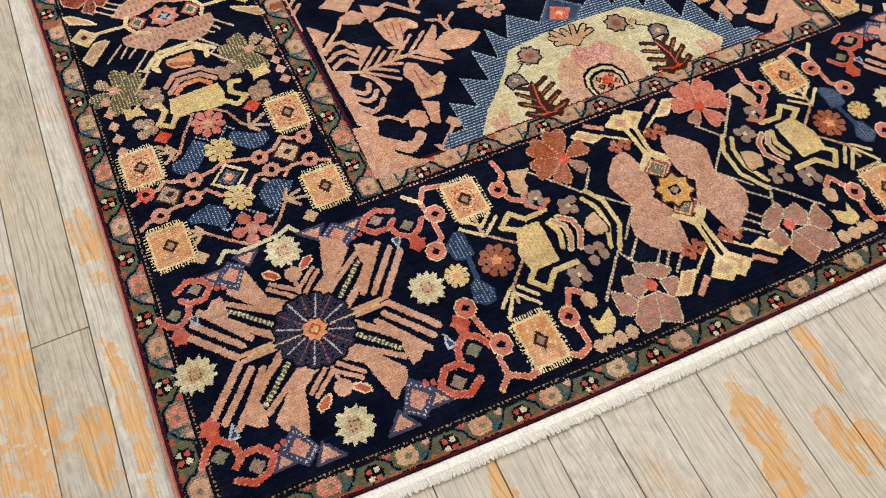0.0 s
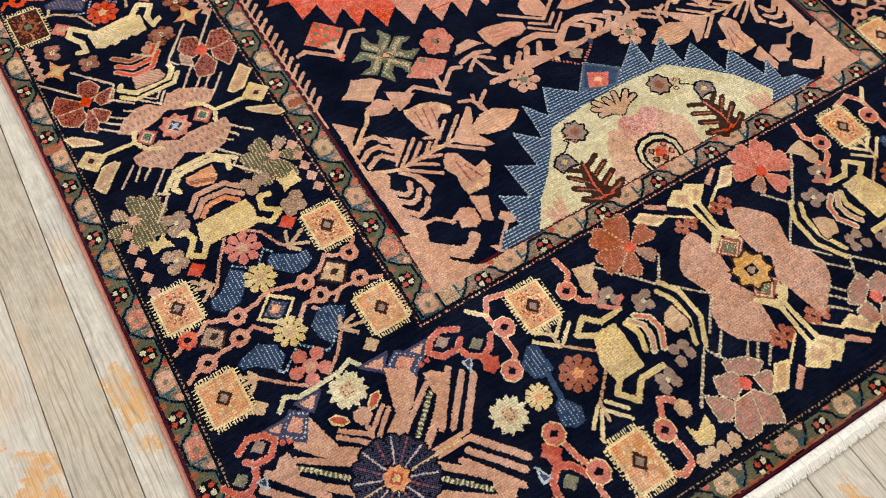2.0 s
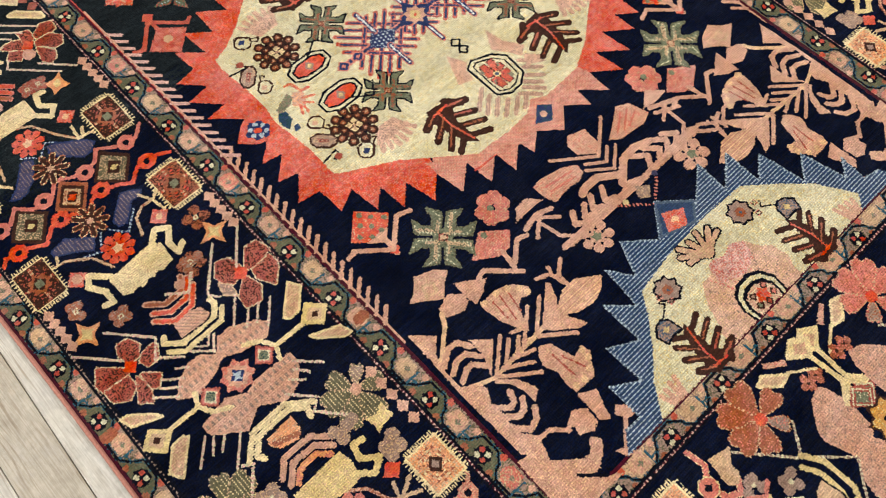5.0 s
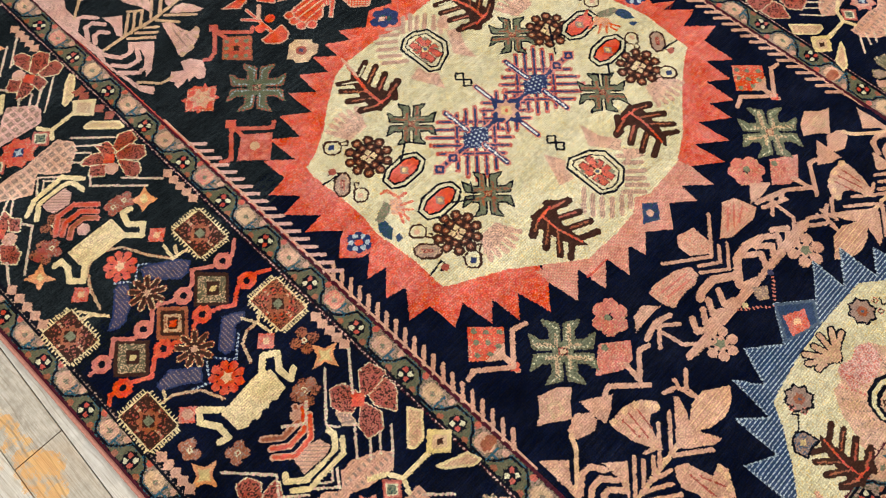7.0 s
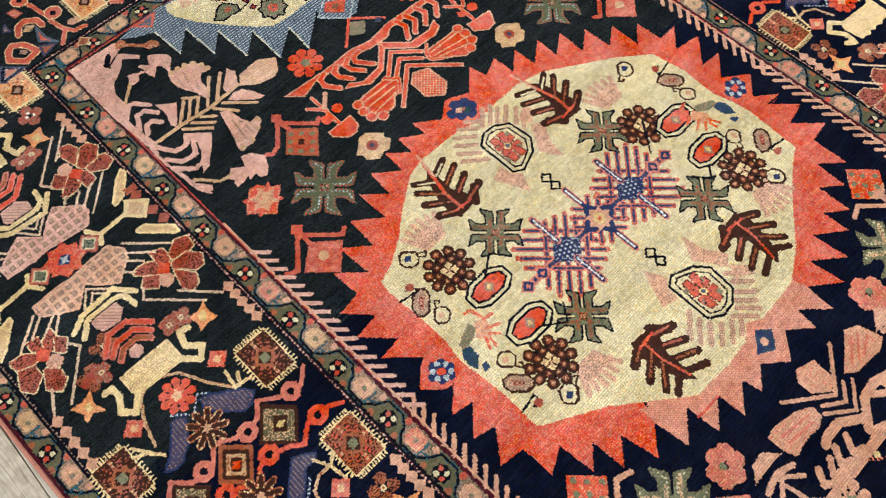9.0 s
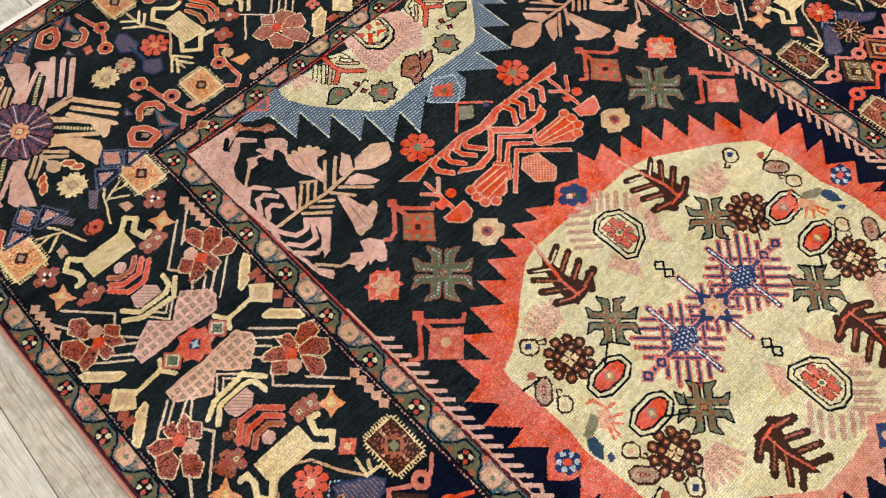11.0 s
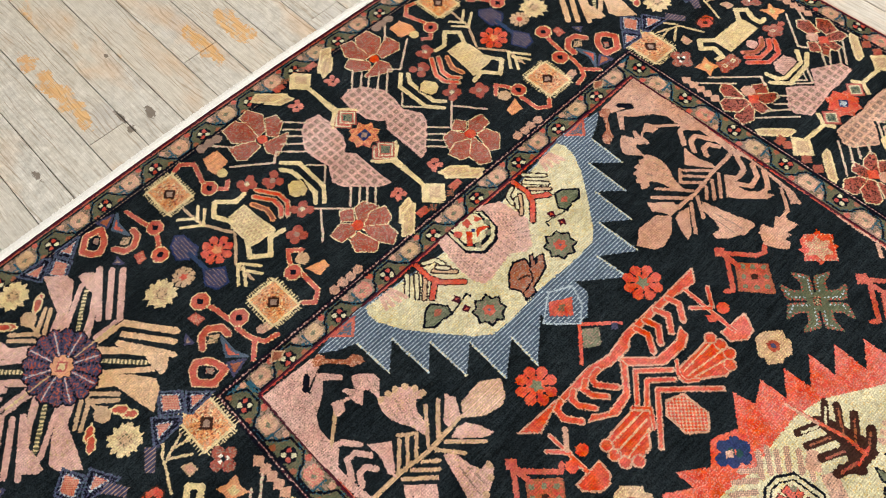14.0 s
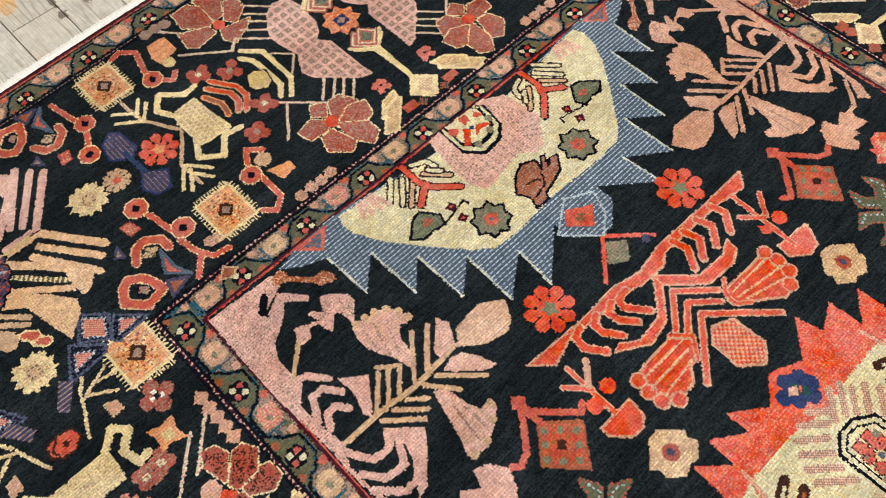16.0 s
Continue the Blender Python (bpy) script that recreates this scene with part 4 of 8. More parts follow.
def far_unit_middle(c, s):
    begin("forked_stalk")
    line([(107, 2), (57, -2), (45, 16)], 7, ("straw", "gold", "salt"))
    line([(57, -2), (49, -15)], 7, ("straw", "gold", "salt"))
    shape([(111, 20), (137, -2), (117, -24), (97, -3)], c["stalk"], c["stalk"], 2)
    fill([(113, 12), (130, -3), (116, -17), (102, -2)], (c["box"], "straw", "salt"))
    begin("pale_lozenge")
    shape([(137, 67), (140, 57), (114, 26), (98, 21), (97, 27), (122, 55)], ("tan", "gold", "speck"), "straw", 3.4)
    begin("pale_lozenge")
    shape([(95, -31), (108, -32), (138, -62), (138, -74), (131, -72), (95, -36)], ("tan", "gold", "speck"), "straw", 3.4)
    begin("outlined_diamond")
    for k, d in ((1.0, "brick"), (0.84, "rose"), (0.68, "cream"), (0.52, ("sage", "teal", "speck"))):
        fill([(37 + k * (x - 37), -2 + k * (y + 2)) for x, y in ((36, 16), (55, -2), (38, -21), (19, -2))], d)
    begin("bud")
    rect(128, 29, 18, 12, ("brick", "rust", "speck"))
    lozenge(131, -20, 20, 20, ("brick", "rust", "speck"))
    lozenge(128, 16, 20, 20, ("brick", "rust", "speck"))
    lozenge(134, -42, 20, 20, ("brick", "rust", "speck"))


def rosette_quarter(c, hue):
    begin("striped_fan", "pink fan of stripes round the corner rosette")
    fill([(-79, 104), (-54, 123), (-45, 93), (-38, 66), (-11, 48), (-10, 36), (-23, 35), (-61, 65), (-83, 91)], (hue, "tan", "salt"))
    line([(-87, 78), (-24, 33)], 7.4, hue)
    line([(-87, 67), (-46, 29)], 6, "olive", c["pale"])
    fill([(-120, 73), (-102, 90), (-91, 92), (-89, 70), (-91, 59), (-70, 37), (-41, 14), (-47, 5), (-73, 27), (-95, 49)], (hue, "tan", "salt"))
    line([(-120, 81), (-75, 22)], 8.4, hue)
    line([(-132, 68), (-87, 16)], 8.4, hue)
    line([(-143, 58), (-98, 5)], 9.4, hue)
    line([(-98, 4), (-46, 4)], 6, hue)
    begin("small_bar")
    line([(-29, 82), (1, 59)], 6, c["fan2"])
    begin("small_bar")
    line([(-34, 76), (-3, 49)], 6, c["fan2"])
    begin("small_dash")
    shape([(-33, 101), (-24, 101), (-15, 92), (-14, 85), (-23, 86), (-33, 94)], c["ring"], "straw", 2.2)


def rosette_corner(c):
    begin("blue_edged_box")
    fill([(55, 121), (77, 136), (107, 111), (77, 89)], "purple")
    ring([(59, 120), (77, 131), (101, 112), (77, 95)], 2.2, "pale_blue", "purple")
    fill([(66, 117), (77, 126), (93, 114), (77, 102)], ("salmon", "rose", "speck"))
    begin("blue_edged_triangle")
    shape([(29, 138), (66, 138), (51, 118)], c["fan2"], "purple", 4)
    begin("blue_edged_triangle")
    shape([(87, 127), (117, 127), (102, 112)], c["fan2"], "purple", 4)
    begin("red_ring")
    line([(158, 119), (139, 129), (121, 124), (110, 111), (124, 97), (144, 97), (154, 106)], 8.6, c["ring_edge"], c["ring"])
    line([(157, 120), (139, 129), (121, 124), (110, 111), (124, 97), (144, 97), (154, 105)], 5.8, c["ring"])
    lozenge(132, 114, 22, 18, "taupe")
    begin("red_crescent")
    line([(147, 93), (150, 82), (166, 72), (180, 78), (190, 92)], 8.6, c["ring_edge"], c["ring"])
    line([(147, 92), (150, 82), (166, 72), (180, 78), (189, 91)], 5.8, c["ring"])
    lozenge(168, 90, 22, 18, ("sage", "taupe", "speck"))
    begin("spot")
    star(169, 59, 6, 14, 10, c["ring"], 0.2)
    begin("blue_fleck")
    shape([(140, 79), (152, 78), (143, 63)], "purple", "pale_blue", 2.4)
    begin("small_dash")
    round_(95, 102, 4, c["ring"], sides=8)
    round_(104, 104, 4, c["ring"], sides=8)


def far_rosette_corner(c):
    begin("red_ring")
    hook = [(154, -148), (148, -137), (135, -128), (125, -134), (117, -150), (135, -170), (158, -164), (155, -153)]
    line(hook, 12.4, c["ring_edge"], "salmon")
    line(hook, 9, c["ring"])
    shape([(134, -150), (140, -142), (149, -152), (142, -160)], ("taupe", "brick", "speck"), "dusk", 2)
    begin("red_crescent")
    bow = [(154, -116), (163, -101), (176, -98), (191, -110), (192, -124)]
    line(bow, 12, c["ring_edge"], "salmon")
    line(bow, 8.6, c["ring"])
    lozenge(173, -116, 22, 17, ("tan", "olive", "speck"))
    begin("small_box")
    shape([(166, -65), (178, -65), (182, -81), (169, -83)], ("tile", "salmon", "speck"), "brick", 2)
    begin("blue_edged_triangle")
    shape([(150, -83), (149, -100), (139, -95)], "taupe", "purple", 3)
    begin("blue_edged_triangle")
    shape([(183, -121), (182, -150), (191, -170), (170, -150)], "tile", "slate", 4)
    begin("blue_edged_triangle")
    shape([(166, -159), (186, -172), (160, -180)], "rust", "purple", 4)
    for outer, inner in (([(73, -125), (98, -147), (84, -175), (57, -154)], [(74, -132), (92, -148), (82, -168), (63, -153)]),
                         ([(101, -152), (128, -179), (89, -183), (84, -176)], [(103, -160), (119, -175), (93, -177)]),
                         ([(47, -150), (77, -176), (71, -184), (26, -188)], [(47, -161), (65, -175), (37, -181)])):
        begin("blue_edged_box")
        fill(outer, ("dusk", "purple", "speck"))
        ring(outer, 3.0, "purple", "slate")
        fill(inner, ("tile", "salmon", "weave"))
        ring(inner, 2.0, "pale_blue", "purple")
    begin("red_dash")
    shape([(21, -114), (28, -114), (39, -126), (38, -133), (29, -132), (21, -122)], "tile", "straw", 2.2)


def far_corner_growth():
    """What stands between the far rosette and the side border, on one side of the corner."""
    begin("purple_bar")
    fill([(18, -177), (30, -187), (10, -214), (0, -206)], ("purple", "taupe", "rows"))
    begin("red_oval")
    shape([(-26, -229), (-12, -226), (0, -238), (-4, -250), (-18, -252), (-29, -242)], ("tile", "coral", "speck"), "brown", 2.4)
    lozenge(-14, -240, 10, 9, "brown")
    begin("leaf_twig")
    for p in ([(10, -250), (22, -222), (26, -210)], [(26, -213), (48, -202), (62, -196)], [(46, -205), (68, -209)], [(33, -212), (58, -228)], [(27, -206), (38, -190)]):
        line(p, 3.8, ("straw", "tan", "speck"))
    begin("small_box")
    shape([(39, -232), (50, -236), (52, -249), (39, -249)], "salmon", "tan", 2)
    begin("small_cross_flower")
    for a, b in ((-11, 0), (11, 0), (0, -12), (0, 12)):
        round_(83 + a, -262 + b, 9, ("brick", "taupe", "speck"), sides=7)
    for a, b in ((-5, 0), (5, -2), (0, 6)):
        rect(83 + a, -262 + b, 4.4, 4.4, "white")


def corner_rosette(c):
    """A scalloped disc with striped fans: the bars run on the diagonals and meet along the x axis."""
    x, y, sx, sy = here.x, here.y, here.sx, here.sy
    for s in (1, -1):
        for e in (1, -1):
            put(x, y, 0, s * sx, e * sy)
            rosette_quarter(c, c["fan"] if e > 0 or s > 0 else c["fan3"])
            if c["far"]:
                put(x, y, 0, s, 1 if e < 0 else -0.93)
                far_rosette_corner(c)
            else:
                put(x, y, 0, sx if s > 0 else -0.88 * sx, sy if e > 0 else -1.15 * sy)
                rosette_corner(c)
    put(x, y, 0, sx, sy)
    for s in (-1, 1):
        begin("fan_stem")
        line([(s * 40, 0), (s * 86, 0)], 3, "gold")
        begin("stem_bud")
        line([(0, s * 48), (2, s * 76)], 5, c["fan2"])
        round_(3, s * 84, 12, c["fan2"], sides=7)
    begin("scalloped_rosette")
    for i in range(16):
        a = 2 * math.pi * i / 16
        round_(43 * math.cos(a), 43 * math.sin(a), 11.5, "dusk", sides=8)
        round_(42 * math.cos(a), 42 * math.sin(a), 10, c["disc"], sides=8)
    round_(0, 0, 42, c["disc"])
    for i in range(16):
        a = math.pi * (i + 0.5) / 8
        line([(15 * math.cos(a), 15 * math.sin(a)), (47 * math.cos(a), 47 * math.sin(a))], 2.4, "dusk", "purple")
        b = math.pi * i / 8
        line([(16 * math.cos(b), 16 * math.sin(b)), (48 * math.cos(b), 48 * math.sin(b))], 2.0, "pale_blue" if i % 2 else "brick", "mauve" if i % 2 else "purple")
    line([(-52, 0), (52, 0)], 2.4, "gold", "tan")
    lozenge(0, 0, 40, 36, "dusk")
    star(0, 0, 8, 17, 13, c["heart"])
    lozenge(0, 0, 20, 18, "madder")
    star(0, 0, 4, 6, 4, "gold")
    for dx, dy in ((6, 150), (161, -4), (-154, -2), (6, -150)) if c["far"] else ((3, 121), (152, -6), (-146, 4), (-2, -131)):
        put(x + dx, y + dy)
        pale_star(c["pale"], "tan", 26)
    put(x, y)


def end_half(c):
    x, y, sx, sy = here.x, here.y, here.sx, here.sy
    # one half of the near border's middle: wing, flowers, brackets, stripes, hooked bar, dumbbell and chains
    begin("waisted_wing")
    shape([(-78, 47), (-52, 74), (-34, 80), (-26, 64), (-23, 32), (-27, 4), (-38, -3), (-32, -15), (-22, -33), (-29, -69), (-35, -95), (-56, -84), (-82, -66), (-91, -45), (-85, -23), (-68, -7), (-74, 11), (-82, 34)], (c["wing"], c["wing_mark"], "salt"), c["wing"], 3)
    begin("five_petal_flower")
    petal([(-118, -81), (-90, -90), (-79, -101), (-92, -107), (-120, -93)], c)
    petal([(-142, -91), (-119, -95), (-115, -108), (-137, -116), (-148, -105)], c)
    petal([(-167, -102), (-149, -113), (-142, -123), (-162, -131), (-171, -126)], c)
    petal([(-139, -122), (-116, -122), (-115, -135), (-138, -155), (-156, -155), (-159, -141)], c)
    petal([(-98, -111), (-79, -113), (-81, -129), (-98, -130)], c)
    petal([(-113, -121), (-96, -137), (-106, -161), (-126, -151)], c)
    round_(-114, -110, 8, "coral", sides=8)
    begin("dotted_rung")
    line([(-91, -49), (-116, -71)], 3.4, c["dots"], c["cord"])
    begin("dotted_rung")
    line([(-70, -73), (-91, -92)], 3.4, c["dots"], c["cord"])
    begin("dotted_rung")
    line([(-61, -80), (-80, -98)], 3.4, c["dots"], c["cord"])
    begin("dotted_rung")
    line([(-46, -88), (-71, -107)], 3.4, c["dots"], c["cord"])
    begin("dotted_stem")
    line([(-128, -57), (-180, -106)], 3.6, c["dots"], c["cord"])
    begin("dotted_stem")
    line([(-128, -57), (-110, -86)], 3.6, c["dots"], c["cord"])
    begin("dotted_stem")
    line([(-175, 103), (-120, 41), (-92, 75)], 3.6, c["dots"], c["cord"])
    begin("dotted_stem")
    line([(-115, 39), (-70, -5), (-107, -45)], 3.2, c["dots"], c["cord"])
    begin("double_bracket")
    line([(-129, 35), (-118, 16), (-117, -14), (-132, -47)], 7, c["bar"])
    line([(-118, 44), (-103, 19), (-102, -22), (-123, -55)], 7, c["bar"])
    begin("tinted_block")
    shape([(-140, 6), (-124, 11), (-118, -17), (-121, -26), (-143, -26), (-152, -7)], (c["block"], "tan", "salt"), "dusk", 2)
    begin("curved_stripe")
    line([(-175, 23), (-160, 11), (-157, -9), (-170, -31)], 9, c["stripe_edge"])
    line([(-174, 22), (-160, 11), (-157, -9), (-169, -30)], 5, c["stripes"][0])
    begin("curved_stripe")
    line([(-185, 21), (-173, 6), (-174, -12), (-183, -28)], 9, c["stripe_edge"])
    line([(-184, 20), (-173, 6), (-174, -12), (-182, -27)], 5, c["stripes"][1])
    begin("curved_stripe")
    line([(-191, 20), (-184, 1), (-192, -21)], 8, c["lid"])
    begin("hooked_bar", "pale yellow bar with hooked ends")
    fill([(-235, 28), (-204, 27), (-204, 9), (-207, -35), (-246, -36), (-250, -6)], (c["bar"], "tan", "pin"))
    ring([(-235, 28), (-204, 27), (-204, 9), (-207, -35), (-246, -36), (-250, -6)], 3, c["bar"])
    line([(-231, 24), (-254, 39), (-234, 55), (-217, 38), (-186, 40)], 8, c["bar"])
    line([(-236, -29), (-257, -47), (-240, -66), (-219, -47), (-186, -48)], 8, c["bar"])
    put(x + -283 * sx, y + -2 * sy)
    blossom(29, c["flower"], "orange", 10)
    put(x + -341 * sx, y + -1 * sy)
    blossom(20, "gold", "orange", 10)
    put(x, y, 0, sx, sy)
    begin("dumbbell", "dark blue dumbbell figure")
    shape([(-336, 42), (-316, 59), (-306, 55), (-306, 31), (-305, 19), (-317, 16), (-331, 20)], ("blue", "pale_blue", "dots"), "blue", 2.4)
    line([(-315, 17), (-319, -20)], 7, "blue")
    shape([(-331, -23), (-320, -14), (-305, -38), (-310, -51), (-323, -55), (-337, -45)], ("blue", "pale_blue", "dots"), "blue", 2.4)
    begin("ring_chain")
    line([(-295, 133), (-324, 140), (-337, 121), (-336, 106), (-326, 96), (-334, 82), (-334, 60), (-352, 42)], 8, c["link_edge"], c["link"])
    line([(-295, 133), (-324, 140), (-337, 121), (-336, 106), (-326, 96), (-334, 82), (-334, 60), (-352, 42)], 5.4, c["link"])
    line([(-355, 138), (-337, 120)], 7, c["link_edge"])
    round_(-326, 96, 15.4, c["link_edge"], sides=8)
    round_(-350, 43, 15.4, c["link_edge"], sides=8)
    round_(-326, 96, 13.6, c["link"], sides=8)
    round_(-350, 43, 13.6, c["link"], sides=8)
    lozenge(-326, 96, 13, 11, "dusk")
    lozenge(-350, 43, 13, 11, "dusk")
    begin("ring_chain")
    line([(-216, 140), (-212, 116), (-229, 96), (-221, 75), (-206, 65), (-192, 84)], 8, c["link_edge"], c["link"])
    line([(-216, 140), (-212, 116), (-229, 96), (-221, 75), (-206, 65), (-192, 84)], 5.4, c["link"])
    round_(-229, 96, 14.4, c["link_edge"], sides=8)
    round_(-229, 96, 12.6, c["link"], sides=8)
    lozenge(-229, 96, 13, 11, "dusk")
    begin("ring_chain")
    line([(-351, -45), (-344, -82), (-333, -105), (-344, -119), (-344, -140), (-321, -151), (-308, -150)], 8, c["link_edge"], c["link"])
    line([(-344, -140), (-359, -153)], 8, c["link_edge"], c["link"])
    line([(-351, -45), (-344, -82), (-333, -105), (-344, -119), (-344, -140), (-321, -151), (-308, -150)], 5.4, c["link"])
    line([(-344, -140), (-358, -151)], 5.4, c["link"])
    round_(-352, -47, 15.4, c["link_edge"], sides=8)
    round_(-333, -105, 15.4, c["link_edge"], sides=8)
    round_(-352, -47, 13.6, c["link"], sides=8)
    round_(-333, -105, 13.6, c["link"], sides=8)
    lozenge(-352, -47, 13, 11, "dusk")
    lozenge(-333, -105, 13, 11, "dusk")
    begin("ring_chain")
    line([(-204, -85), (-218, -76), (-236, -106), (-231, -130), (-232, -145), (-249, -152), (-258, -147)], 8, c["link_edge"], c["link"])
    line([(-204, -85), (-218, -76), (-236, -106), (-231, -130), (-232, -145), (-249, -152), (-258, -147)], 5.4, c["link"])
    round_(-236, -106, 14.4, c["link_edge"], sides=8)
    round_(-236, -106, 12.6, c["link"], sides=8)
    lozenge(-236, -106, 13, 11, "dusk")
    begin("leaf_twig")
    line([(-280, 75), (-281, 37)], 5, "tan")
    line([(-280, 38), (-244, 9)], 4, ("tan", "rust", "speck"))
    line([(-300, 71), (-280, 56)], 5, c["pale"])
    line([(-306, 60), (-282, 39)], 5, c["pale"])
    line([(-259, 68), (-277, 52)], 5, c["pale"])
    line([(-252, 58), (-276, 39)], 5, c["pale"])
    begin("leaf_twig")
    line([(-248, -14), (-282, -46)], 4, ("tan", "rust", "speck"))
    line([(-282, -46), (-285, -66)], 5, "tan")
    line([(-287, -47), (-308, -65)], 5, c["pale"])
    line([(-286, -54), (-307, -81)], 5, c["pale"])
    line([(-275, -47), (-257, -67)], 5, c["pale"])
    line([(-282, -56), (-260, -78)], 5, c["pale"])
    begin("gold_block")
    fill([(-204, 118), (-171, 110), (-189, 93), (-200, 96), (-210, 88)], c["block"])
    begin("gold_block")
    round_(-199, 87, 12, c["block"], sides=8)
    begin("gold_block")
    fill([(-213, -113), (-203, -124), (-183, -114), (-183, -132), (-196, -142), (-214, -137)], "gold")
    begin("gold_block")
    round_(-200, -97, 11, "tan", sides=8)
    begin("small_cross_flower")
    round_(-200, 59, 7.6, c["cross"], sides=8)
    round_(-183, 67, 7.6, c["cross"], sides=8)
    round_(-182, 53, 7.6, c["cross"], sides=8)
    round_(-190, 67, 7.6, c["cross"], sides=8)
    rect(-188, 61, 6, 6, "cream")
    begin("red_hook")
    line([(-206, 57), (-188, 43), (-172, 53)], 6, c["link"])
    begin("small_cross_flower")
    round_(-158, 40, 7.6, c["cross"], sides=8)
    round_(-144, 40, 7.6, c["cross"], sides=8)
    round_(-148, 25, 7.6, c["cross"], sides=8)
    round_(-161, 29, 7.6, c["cross"], sides=8)
    rect(-152, 33, 6, 6, "cream")
    begin("small_cross_flower")
    round_(-161, -39, 7.6, c["cross"], sides=8)
    round_(-147, -40, 7.6, c["cross"], sides=8)
    round_(-146, -52, 7.6, c["cross"], sides=8)
    round_(-163, -55, 7.6, c["cross"], sides=8)
    begin("small_cross_flower")
    round_(-200, -59, 7.6, c["cross"], sides=8)
    round_(-186, -59, 7.6, c["cross"], sides=8)
    round_(-185, -70, 7.6, c["cross"], sides=8)
    round_(-202, -71, 7.6, c["cross"], sides=8)
    rect(-193, -64, 6, 6, "cream")
    begin("edge_bud")
    round_(-220, -151, 9, c["edge_bud"], sides=8)
    begin("edge_bud")
    round_(-206, -150, 9, c["edge_bud"], sides=8)
    begin("edge_bud")
    round_(-190, -151, 9, c["edge_bud"], sides=8)
    begin("edge_bud")
    round_(-173, -150, 9, c["edge_bud"], sides=8)


def end_middle(c):
    begin("forked_stalk")
    line([(7, 109), (4, 64), (-15, 44)], 7, ("straw", "gold", "salt"))
    line([(4, 64), (25, 42)], 7, ("straw", "gold", "salt"))
    line([(46, 117), (15, 96)], 3.6, "straw")
    shape([(-12, 128), (10, 143), (33, 129), (6, 107)], ("straw", "gold", "salt"), "straw", 2)
    fill([(-2, 127), (11, 135), (21, 125), (7, 115)], ("tan", "salmon", "speck"))
    begin("pale_lozenge")
    shape([(47, 115), (74, 137), (89, 132), (65, 111)], ("tan", "salmon", "salt"), "straw", 4)
    begin("outlined_diamond")
    for k, d in ((1.0, "brick"), (0.84, "cream"), (0.7, "brick"), (0.56, ("sage", "cream", "salt"))):
        fill([(4 + k * (x - 4), 33 + k * (y - 33)) for x, y in ((-15, 34), (4, 53), (25, 37), (3, 16))], d)
    for x in (38, -23):
        begin("bud")
        for a, b in ((-7, 0), (7, 0), (0, -7), (0, 7)):
            round_(x + a, 91 + b, 5.6, ("rust", "rose", "speck"), sides=7)
        rect(x, 91, 4, 4, "brown")
    begin("edge_box")
    fill([(35, 130), (60, 146), (65, 141), (39, 123)], ("salmon", "rose", "salt"))


